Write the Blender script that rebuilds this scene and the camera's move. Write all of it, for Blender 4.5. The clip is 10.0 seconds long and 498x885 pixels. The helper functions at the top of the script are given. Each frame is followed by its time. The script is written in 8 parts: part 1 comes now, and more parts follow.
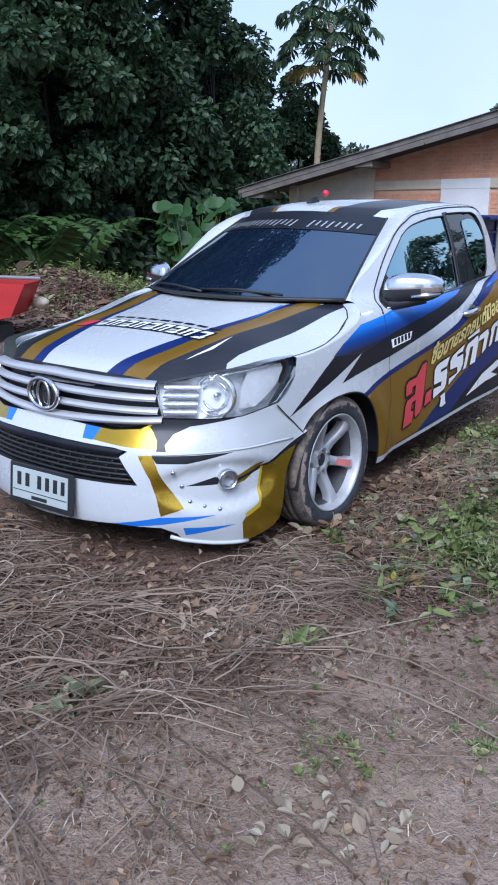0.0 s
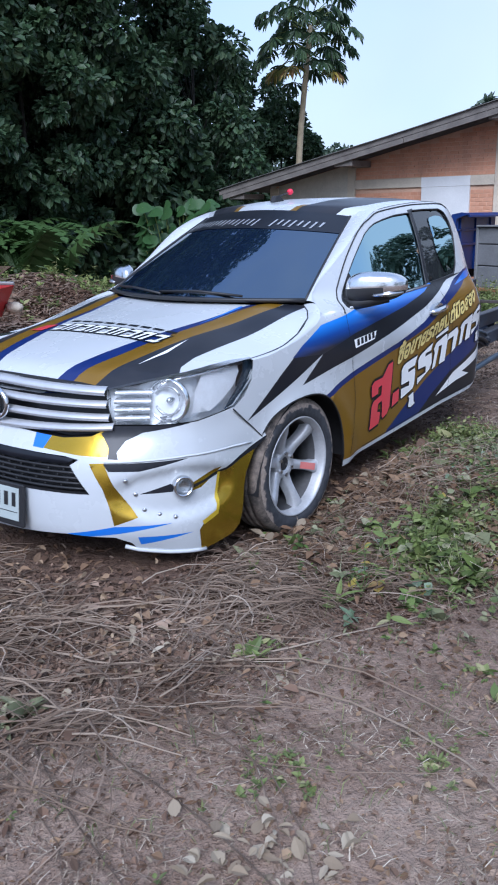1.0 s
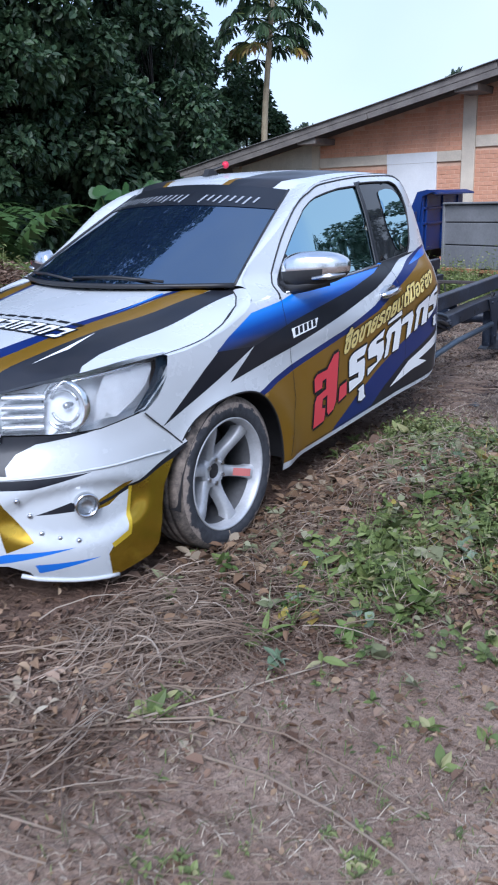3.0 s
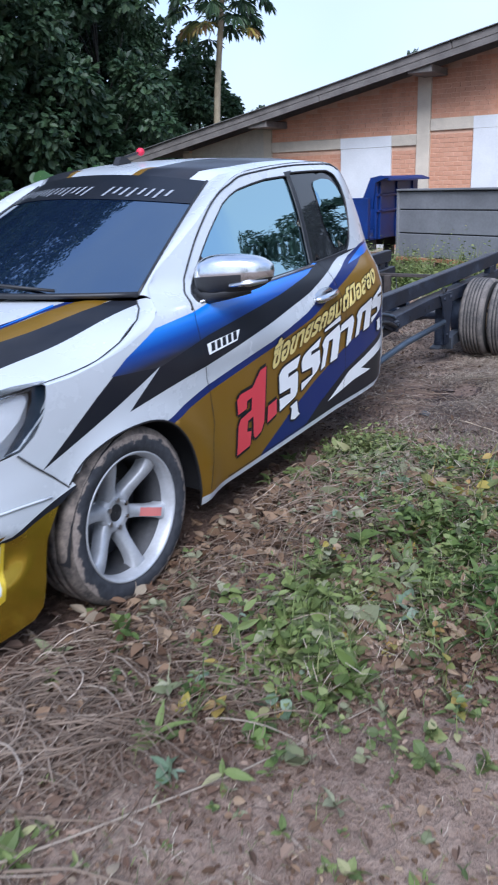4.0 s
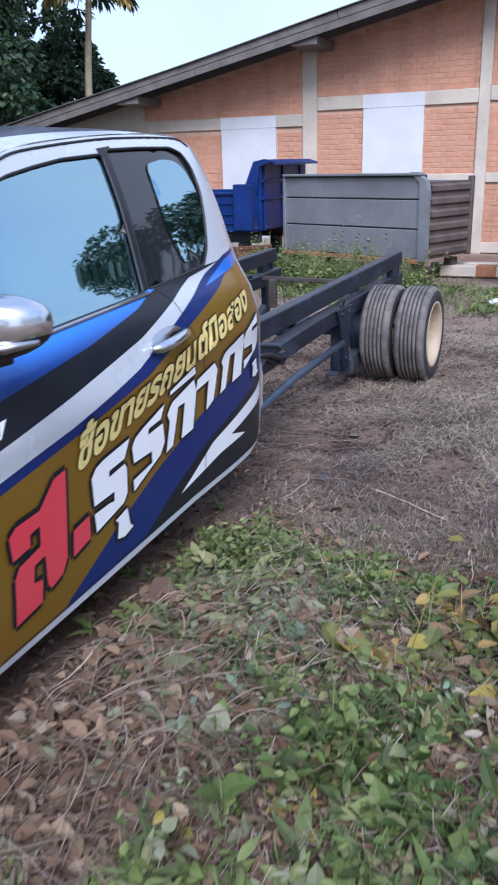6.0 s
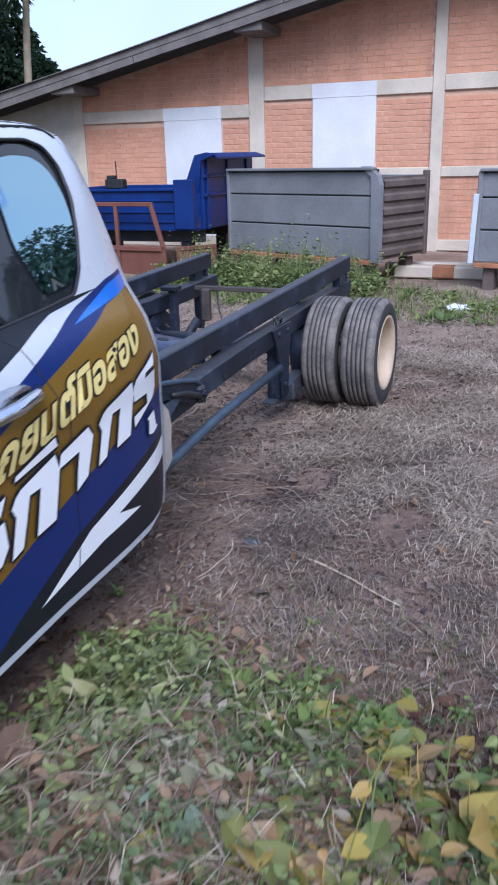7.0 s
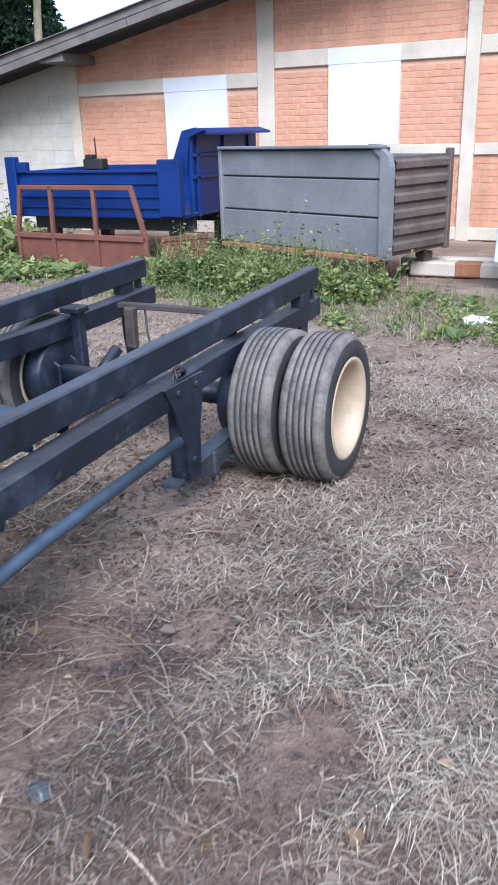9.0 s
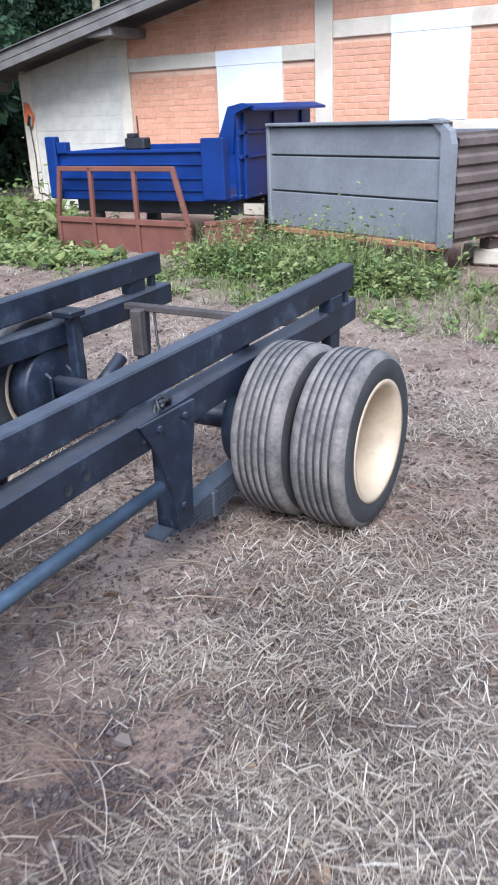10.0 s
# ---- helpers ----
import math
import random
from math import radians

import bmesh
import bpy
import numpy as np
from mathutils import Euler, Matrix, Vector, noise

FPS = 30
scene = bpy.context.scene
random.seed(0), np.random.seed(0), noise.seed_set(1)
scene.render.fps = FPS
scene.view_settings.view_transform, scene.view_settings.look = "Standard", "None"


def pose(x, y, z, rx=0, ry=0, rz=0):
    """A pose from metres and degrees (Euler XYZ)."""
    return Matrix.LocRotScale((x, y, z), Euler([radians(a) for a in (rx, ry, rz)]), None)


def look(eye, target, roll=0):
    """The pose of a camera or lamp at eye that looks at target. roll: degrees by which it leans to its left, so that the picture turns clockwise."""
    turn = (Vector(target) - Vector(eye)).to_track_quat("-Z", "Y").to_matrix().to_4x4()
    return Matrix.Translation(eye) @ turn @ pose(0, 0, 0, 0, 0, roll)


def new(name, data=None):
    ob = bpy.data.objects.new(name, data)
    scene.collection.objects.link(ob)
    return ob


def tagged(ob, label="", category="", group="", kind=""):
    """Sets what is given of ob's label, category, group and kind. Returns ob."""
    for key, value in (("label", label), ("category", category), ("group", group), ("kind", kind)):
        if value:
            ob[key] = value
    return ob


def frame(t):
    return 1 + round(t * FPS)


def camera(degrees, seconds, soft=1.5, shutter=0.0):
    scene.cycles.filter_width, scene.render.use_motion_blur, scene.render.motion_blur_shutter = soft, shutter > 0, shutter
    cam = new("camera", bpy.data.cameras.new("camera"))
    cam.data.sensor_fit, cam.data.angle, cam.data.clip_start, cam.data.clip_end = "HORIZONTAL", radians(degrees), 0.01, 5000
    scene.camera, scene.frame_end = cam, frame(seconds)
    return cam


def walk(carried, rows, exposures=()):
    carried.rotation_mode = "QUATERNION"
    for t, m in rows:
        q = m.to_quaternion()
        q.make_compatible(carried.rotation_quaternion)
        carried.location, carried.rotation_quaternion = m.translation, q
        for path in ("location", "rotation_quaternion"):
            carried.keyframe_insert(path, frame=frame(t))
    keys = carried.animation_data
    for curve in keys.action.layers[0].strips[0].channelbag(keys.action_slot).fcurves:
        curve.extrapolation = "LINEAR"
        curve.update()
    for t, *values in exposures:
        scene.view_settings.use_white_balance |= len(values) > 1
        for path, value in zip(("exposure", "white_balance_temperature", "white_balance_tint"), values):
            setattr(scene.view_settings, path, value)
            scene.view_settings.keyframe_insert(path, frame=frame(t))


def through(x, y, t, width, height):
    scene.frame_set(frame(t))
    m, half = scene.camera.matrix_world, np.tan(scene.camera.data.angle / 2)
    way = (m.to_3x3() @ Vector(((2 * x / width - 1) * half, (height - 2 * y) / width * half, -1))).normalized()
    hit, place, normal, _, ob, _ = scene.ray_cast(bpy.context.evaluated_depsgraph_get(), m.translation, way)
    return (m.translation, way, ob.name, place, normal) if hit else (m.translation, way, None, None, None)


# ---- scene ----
cam = camera(34.3, 10.0, 1.9, 0.4)
PATH = [
    (0, (2.885, -2.283, 1.458), (1.698, -0.767, 0.915), -0.0),
    (0.5, (2.917, -2.226, 1.453), (1.736, -0.706, 0.911), -0.3),
    (1, (2.951, -2.116, 1.446), (1.779, -0.588, 0.907), -0.9),
    (1.5, (2.995, -2.018, 1.457), (1.823, -0.49, 0.917), -1.2),
    (2, (2.993, -1.942, 1.45), (1.823, -0.416, 0.898), -1.5),
    (2.2, (2.996, -1.891, 1.438), (1.819, -0.372, 0.884), -2.0),
    (3.3, (2.807, -1.447, 1.395), (1.703, 0.112, 0.805), -1.5),
    (3.5, (2.792, -1.329, 1.408), (1.696, 0.232, 0.806), -1.3),
    (4, (2.731, -1.051, 1.43), (1.684, 0.538, 0.816), -1.9),
    (4.5, (2.532, -0.739, 1.416), (1.553, 0.891, 0.793), -2.1),
    (5, (2.416, -0.429, 1.389), (1.483, 1.225, 0.762), -2.6),
    (5.5, (2.335, -0.048, 1.429), (1.455, 1.627, 0.783), -2.0),
    (5.7, (2.279, 0.095, 1.412), (1.421, 1.782, 0.764), -1.7),
    (6.8, (2.096, 0.902, 1.436), (1.348, 2.632, 0.766), -1.4),
    (7, (2.074, 1.063, 1.421), (1.337, 2.797, 0.749), -1.5),
    (7.5, (2.019, 1.462, 1.431), (1.293, 3.195, 0.747), -1.6),
    (8, (2.04, 1.824, 1.418), (1.286, 3.538, 0.715), -2.4),
    (8.5, (2.074, 2.197, 1.428), (1.261, 3.882, 0.72), -2.4),
    (9, (2.068, 2.577, 1.409), (1.238, 4.248, 0.689), -1.7),
    (9.5, (2.035, 2.896, 1.397), (1.139, 4.527, 0.666), -2.1),
    (10, (1.979, 3.206, 1.387), (1.017, 4.785, 0.627), -2.4),
]
walk(cam, [(t, look(eye, target, roll)) for t, eye, target, roll in PATH],
     exposures=[(0.0, 1.56, 5330, 13), (2.0, 1.56, 5280, 13), (3.5, 1.72, 5400, 13), (4.2, 1.71, 5400, 13), (5.0, 1.67, 5380, 13), (5.5, 1.71, 5400, 15), (7.0, 1.68, 5250, 17), (7.5, 1.92, 5350, 16), (8.5, 2.14, 5400, 13), (10.0, 2.40, 5380, 10)])

# ---- world and light: late, overcast daylight
world = bpy.data.worlds.new("world")
scene.world = world
world.use_nodes = True
sky = world.node_tree.nodes.new("ShaderNodeTexSky")
sky.sky_type = "NISHITA"
sky.sun_disc = False
sky.sun_elevation, sky.sun_rotation = radians(45), radians(153)
sky.air_density, sky.dust_density, sky.ozone_density = 1.0, 2.5, 1.5
back = world.node_tree.nodes["Background"]
nt = world.node_tree
cloud = nt.nodes.new("ShaderNodeTexNoise")  # broken cloud over the blue
cloud.inputs["Scale"].default_value, cloud.inputs["Detail"].default_value = 2.2, 5.0
cover = nt.nodes.new("ShaderNodeMapRange")
for k, val in ((1, .30), (2, .70), (3, .66), (4, .96)):
    cover.inputs[k].default_value = val
veil = nt.nodes.new("ShaderNodeMix")
veil.data_type = "RGBA"
tone = nt.nodes.new("ShaderNodeValToRGB")  # cloud from blue-grey to white
tone.color_ramp.elements[0].position, tone.color_ramp.elements[0].color = .36, (.56, .70, .98, 1)
tone.color_ramp.elements[1].position, tone.color_ramp.elements[1].color = .62, (.94, .98, 1.0, 1)
lift = nt.nodes.new("ShaderNodeVectorMath")
lift.operation = "SCALE"
lift.inputs["Scale"].default_value = 3.1
broad = nt.nodes.new("ShaderNodeTexNoise")
broad.inputs["Scale"].default_value, broad.inputs["Detail"].default_value = 1.3, 4.0
nt.links.new(broad.outputs["Fac"], tone.inputs[0])
nt.links.new(tone.outputs[0], lift.inputs[0])
nt.links.new(lift.outputs[0], veil.inputs[7])
nt.links.new(cloud.outputs["Fac"], cover.inputs[0])
nt.links.new(cover.outputs[0], veil.inputs[0])
nt.links.new(sky.outputs[0], veil.inputs[6])
nt.links.new(veil.outputs[2], back.inputs[0])
back.inputs[1].default_value = 0.100

sun = new("sun", bpy.data.lights.new("sun", "SUN"))
sun.data.energy, sun.data.angle, sun.data.color = 1.15, radians(32), (1.0, 0.96, 0.92)
sun.matrix_world = look((5, -10, 11), (0, 0, 0))

# ---- small tools
def part(name, verts, faces, mats, parent=None, label="", smooth=True, index=None):
    """One mesh object from vertices and faces, under parent if given. index: the material slot of each face."""
    me = bpy.data.meshes.new(name)
    me.from_pydata([tuple(v) for v in verts], [], [tuple(f) for f in faces])
    for m in (mats if isinstance(mats, (list, tuple)) else [mats]):
        me.materials.append(m)
    if index is not None:
        me.polygons.foreach_set("material_index", index)
    me.polygons.foreach_set("use_smooth", [smooth] * len(me.polygons))
    me.update()
    ob = new(name, me)
    if parent is not None:
        ob.parent = parent
    if label:
        ob["label"] = label
    return ob


def thing(name, label, category, place=(0, 0, 0), turn=0.0, group=""):
    ob = new(name)
    ob.empty_display_size = 0.1
    ob.matrix_basis = pose(*place, 0, 0, turn)
    return tagged(ob, label, category, group)


class Geo:
    """Collects vertices and faces of one mesh."""

    def __init__(self):
        self.v, self.f, self.m = [], [], []

    def add(self, v, f, slot=0, at=None):
        n = len(self.v)
        self.v += [tuple(at @ Vector(p)) if at else tuple(p) for p in v]
        self.f += [tuple(i + n for i in q) for q in f]
        self.m += [slot] * len(f)
        return self

    def box(self, c, size, bevel=0.0, at=None, slot=0, turn=0.0):
        h = [a / 2 for a in size]
        b = min(bevel, *[a * .45 for a in h]) if bevel else 0
        m = Matrix.Translation(c) @ Matrix.Rotation(radians(turn), 4, "Z")
        if at:
            m = at @ m
        sg = (-1, 1)
        if not b:
            v = [(x * h[0], y * h[1], z * h[2]) for x in sg for y in sg for z in sg]
            return self.add(v, [(0, 1, 3, 2), (4, 6, 7, 5), (0, 4, 5, 1), (2, 3, 7, 6), (0, 2, 6, 4), (1, 5, 7, 3)], slot, m)
        v, ix = [], {}
        for x in sg:
            for y in sg:
                for z in sg:
                    for a in range(3):
                        s = (x, y, z)
                        ix[s, a] = len(v)
                        v.append([s[k] * (h[k] if k == a else h[k] - b) for k in range(3)])
        f = []
        for a in range(3):
            p, q = (a + 1) % 3, (a + 2) % 3

            def key(va, vp, vq):
                s = [0, 0, 0]
                s[a], s[p], s[q] = va, vp, vq
                return tuple(s)
            for s in sg:
                f.append([ix[key(s, i, j), a] for i, j in ((-1, -1), (1, -1), (1, 1), (-1, 1))])
            for i in sg:
                for j in sg:
                    f.append([ix[key(-1, i, j), p], ix[key(1, i, j), p], ix[key(1, i, j), q], ix[key(-1, i, j), q]])
        for x in sg:
            for y in sg:
                for z in sg:
                    f.append([ix[(x, y, z), a] for a in range(3)])
        out = []
        for q in f:
            pts = [Vector(v[i]) for i in q]
            c0 = sum(pts, Vector()) / len(pts)
            nrm = (pts[1] - pts[0]).cross(pts[2] - pts[0])
            out.append(q if nrm.dot(c0) > 0 else q[::-1])
        return self.add(v, out, slot, m)

    def tube(self, path, r, n=8, slot=0, caps=True, at=None):
        """A round bar along path; r: one radius or one for each point."""
        pts = [Vector(p) for p in path]
        rs = r if isinstance(r, (list, tuple)) else [r] * len(pts)
        v, f = [], []
        side = None
        for i, p in enumerate(pts):
            d = (pts[min(i + 1, len(pts) - 1)] - pts[max(i - 1, 0)]).normalized()
            if side is None:
                side = d.orthogonal().normalized()
            side = (side - d * side.dot(d)).normalized()
            up = d.cross(side)
            v += [p + (side * math.cos(2 * math.pi * k / n) + up * math.sin(2 * math.pi * k / n)) * rs[i] for k in range(n)]
        for i in range(len(pts) - 1):
            for k in range(n):
                f.append((i * n + k, i * n + (k + 1) % n, (i + 1) * n + (k + 1) % n, (i + 1) * n + k))
        if caps:
            f.append(tuple(range(n))[::-1])
            f.append(tuple((len(pts) - 1) * n + k for k in range(n)))
        return self.add(v, f, slot, at)

    def lathe(self, prof, n=48, slot=0, at=None, closed=False, slots=None):
        """Turns (x, r) pairs about the x axis."""
        v, f = [], []
        m = len(prof)
        for k in range(n):
            a = 2 * math.pi * k / n
            v += [(x, r * math.cos(a), r * math.sin(a)) for x, r in prof]
        for k in range(n):
            for i in range(m if closed else m - 1):
                j = (i + 1) % m
                f.append((k * m + i, k * m + j, (k + 1) % n * m + j, (k + 1) % n * m + i))
        self.add(v, f, slot, at)
        if slots:
            self.m[-len(f):] = slots * n
        return self

    def slab(self, outline, fmap, thick, slot=0):
        """A plate of that outline: fmap(u, v, w) places it, w from 0 to thick."""
        n = len(outline)
        v = [fmap(a, b, thick) for a, b in outline] + [fmap(a, b, 0) for a, b in outline]
        f = [tuple(range(n)), tuple(range(2 * n - 1, n - 1, -1))] + [(i, i + n, (i + 1) % n + n, (i + 1) % n) for i in range(n)]
        return self.add(v, f, slot)

    def ob(self, name, mats, parent=None, label="", smooth=False):
        return part(name, self.v, self.f, mats, parent, label, smooth, self.m)


def inside(p, poly):
    x, y = p
    hit = False
    for (a, b), (c, d) in zip(poly, poly[1:] + poly[:1]):
        if (b > y) != (d > y) and x < (c - a) * (y - b) / (d - b) + a:
            hit = not hit
    return hit


def dense(poly, step, closed=True):
    out = []
    for a, b in zip(poly, poly[1:] + poly[:1] if closed else poly[1:]):
        n = max(1, int(math.hypot(b[0] - a[0], b[1] - a[1]) / step + .5))
        out += [(a[0] + (b[0] - a[0]) * i / n, a[1] + (b[1] - a[1]) * i / n) for i in range(n)]
    return out if closed else out + [poly[-1]]


def rounded(poly, r, n=4):
    """The polygon with its corners rounded."""
    out = []
    for i, p in enumerate(poly):
        a, b, c = Vector(poly[i - 1]), Vector(p), Vector(poly[(i + 1) % len(poly)])
        ra = min(r, (a - b).length * .45, (c - b).length * .45)
        s, e = b + (a - b).normalized() * ra, b + (c - b).normalized() * ra
        for k in range(n + 1):
            t = k / n
            q = s * (1 - t) ** 2 + b * 2 * t * (1 - t) + e * t * t
            out.append((q.x, q.y))
    return out


def smooth_line(pts, n=6, closed=False):
    """A Catmull-Rom line through the points."""
    P = [Vector(p) for p in pts]
    m = len(P)
    out = []
    for i in range(m if closed else m - 1):
        g = (lambda k: P[k % m]) if closed else (lambda k: P[min(max(k, 0), m - 1)])
        a, b, c, d = g(i - 1), g(i), g(i + 1), g(i + 2)
        for k in range(n):
            t = k / n
            out.append(tuple(.5 * (2 * b + (c - a) * t + (2 * a - 5 * b + 4 * c - d) * t * t + (3 * b - a - 3 * c + d) * t ** 3)))
    return out if closed else out + [tuple(P[-1])]


def skin(outline, zones, fmap, step, holes=(), splits=()):
    """Triangles that fill outline, cut along every zone's edges. zones: (polygon, slot), the last one wins.
    splits: (polygon, key) of panels. Returns {key: (verts, faces, slots)}."""
    from mathutils.geometry import delaunay_2d_cdt
    pts, edges = [], []
    for poly in [outline, *holes, *[z for z, s in zones], *[z for z, s in splits]]:
        d = dense(list(poly), step)
        n = len(pts)
        pts += d
        edges += [(n + i, n + (i + 1) % len(d)) for i in range(len(d))]
    us, vs = [p[0] for p in outline], [p[1] for p in outline]
    u = min(us)
    row = 0
    while u < max(us):
        v = min(vs) + (step / 2 if row % 2 else 0)
        while v < max(vs):
            if inside((u, v), outline):
                pts.append((u, v))
            v += step
        u += step * .87
        row += 1
    vv, ee, ff, *_ = delaunay_2d_cdt([Vector(p) for p in pts], edges, [], 0, 1e-4)
    out = {}
    for q in ff:
        c = (sum(vv[i].x for i in q) / len(q), sum(vv[i].y for i in q) / len(q))
        if not inside(c, outline) or any(inside(c, h) for h in holes):
            continue
        slot = 0
        for z, s in zones:
            if inside(c, z):
                slot = s
        key = ""
        for z, k in splits:
            if inside(c, z):
                key = k
        V, F, S, ix = out.setdefault(key, ([], [], [], {}))
        face = []
        for i in q:
            if i not in ix:
                ix[i] = len(V)
                V.append(fmap(vv[i].x, vv[i].y))
            face.append(ix[i])
        F.append(face)
        S.append(slot)
    return {k: (V, F, S) for k, (V, F, S, ix) in out.items()}


def loft(a, b, n=3, bulge=(0, 0, 0), mid=None):
    """A strip between two lines of as many points each."""
    m = len(a)
    v, f = [], []
    for k in range(n + 1):
        t = k / n
        w = 4 * t * (1 - t)
        for p, q in zip(a, b):
            v.append(tuple(p[i] * (1 - t) + q[i] * t + bulge[i] * w for i in range(3)))
    for k in range(n):
        for i in range(m - 1):
            f.append((k * m + i, k * m + i + 1, (k + 1) * m + i + 1, (k + 1) * m + i))
    return v, f


def seam_line(pts, fmap, width=.005, lift=.0015):
    """A thin strip along a line of a surface, to show a gap."""
    g = Geo()
    for a, b in zip(pts, pts[1:]):
        d = Vector((b[0] - a[0], b[1] - a[1]))
        if d.length < 1e-6:
            continue
        d.normalize()
        e = Vector((-d.y, d.x)) * width / 2
        g.add([fmap(a[0] + e.x, a[1] + e.y, lift), fmap(b[0] + e.x, b[1] + e.y, lift), fmap(b[0] - e.x, b[1] - e.y, lift), fmap(a[0] - e.x, a[1] - e.y, lift)], [(0, 1, 2, 3)])
    return g


def lettering(words, fmap, offset=0.0):
    """The flat mesh of some words in the built-in font, mapped from a box of length 1 and letter height 1 by fmap(u, v)."""
    c = bpy.data.curves.new("words", "FONT")
    c.body, c.resolution_u, c.offset = words, 3, offset
    ob = new("words", c)
    bpy.context.view_layer.update()
    me = bpy.data.meshes.new_from_object(ob.evaluated_get(bpy.context.evaluated_depsgraph_get()))
    v = [p.co.copy() for p in me.vertices]
    f = [tuple(p.vertices) for p in me.polygons]
    bpy.data.objects.remove(ob)
    bpy.data.curves.remove(c)
    bpy.data.meshes.remove(me)
    return v, f


def leaves(places, ways, ups, length, width, fold=.25, droop=.25, fine=False):
    """Vertices and faces of leaves, of two quads or, if fine, twelve triangles: from a place, along a way, with a face that looks up."""
    P, D, U = (np.asarray(a, float) for a in (places, ways, ups))
    D /= np.linalg.norm(D, axis=1)[:, None] + 1e-9
    S = np.cross(D, U)
    S /= np.linalg.norm(S, axis=1)[:, None] + 1e-9
    N = np.cross(S, D)
    L, W = np.asarray(length, float)[:, None], np.asarray(width, float)[:, None]
    fold, droop = (np.asarray(a, float)[:, None] if np.ndim(a) else a for a in (fold, droop))
    n = len(P)
    k0 = np.arange(n)[:, None]
    if not fine:
        a, b = P + D * L * .26, P + D * L * .66 - N * L * droop * .4
        l1, r1 = a + S * W * .42 + N * W * fold, a - S * W * .42 + N * W * fold
        l2, r2 = b + S * W * .46 + N * W * fold, b - S * W * .46 + N * W * fold
        V = np.stack([P, l1, l2, P + D * L - N * L * droop, r2, r1], 1).reshape(-1, 3)
        k = k0 * 6
        return V, np.concatenate([k + np.array([q]) for q in ([0, 3, 2, 1], [0, 5, 4, 3])], 0)
    pts = [P]
    for along, out in ((.16, .34), (.42, .5), (.70, .36)):
        c = P + D * L * along - N * L * droop * along * along
        pts += [c + S * W * out + N * W * fold * out * 2, c, c - S * W * out + N * W * fold * out * 2]
    pts.append(P + D * L - N * L * droop)
    V = np.stack(pts, 1).reshape(-1, 3)
    k = k0 * 11
    F = [(0, 2, 1), (0, 3, 2), (7, 8, 10), (8, 9, 10)]
    for j in (1, 4):
        F += [(j, j + 1, j + 4), (j, j + 4, j + 3), (j + 1, j + 2, j + 5), (j + 1, j + 5, j + 4)]
    return V, np.concatenate([k + np.array([q]) for q in F], 0)


def blades(places, ways, length, width, bend=.3, ups=None):
    """Thin bent strips: straw, grass, stalks. Two quads each."""
    P, D = np.asarray(places, float), np.asarray(ways, float)
    D /= np.linalg.norm(D, axis=1)[:, None] + 1e-9
    S = np.cross(D, np.array([0, 0, 1.0]))
    S /= np.linalg.norm(S, axis=1)[:, None] + 1e-9
    L, W = np.asarray(length, float)[:, None], np.asarray(width, float)[:, None]
    n = len(P)
    B = np.asarray(bend, float).reshape(-1, 1) if np.ndim(bend) else np.full((n, 1), bend)
    m = P + D * L * .5 + np.array([0, 0, 1.0]) * L * B * .25
    e = P + D * L - np.array([0, 0, 1.0]) * L * B * .25 + S * L * B * .3
    V = np.stack([P - S * W / 2, P + S * W / 2, m + S * W / 2, m - S * W / 2, e], 1).reshape(-1, 3)
    k = (np.arange(n) * 5)[:, None]
    F4 = (k + np.array([[0, 1, 2, 3]])).tolist()
    F3 = (k + np.array([[3, 2, 4]])).tolist()
    return V.tolist(), F4 + F3

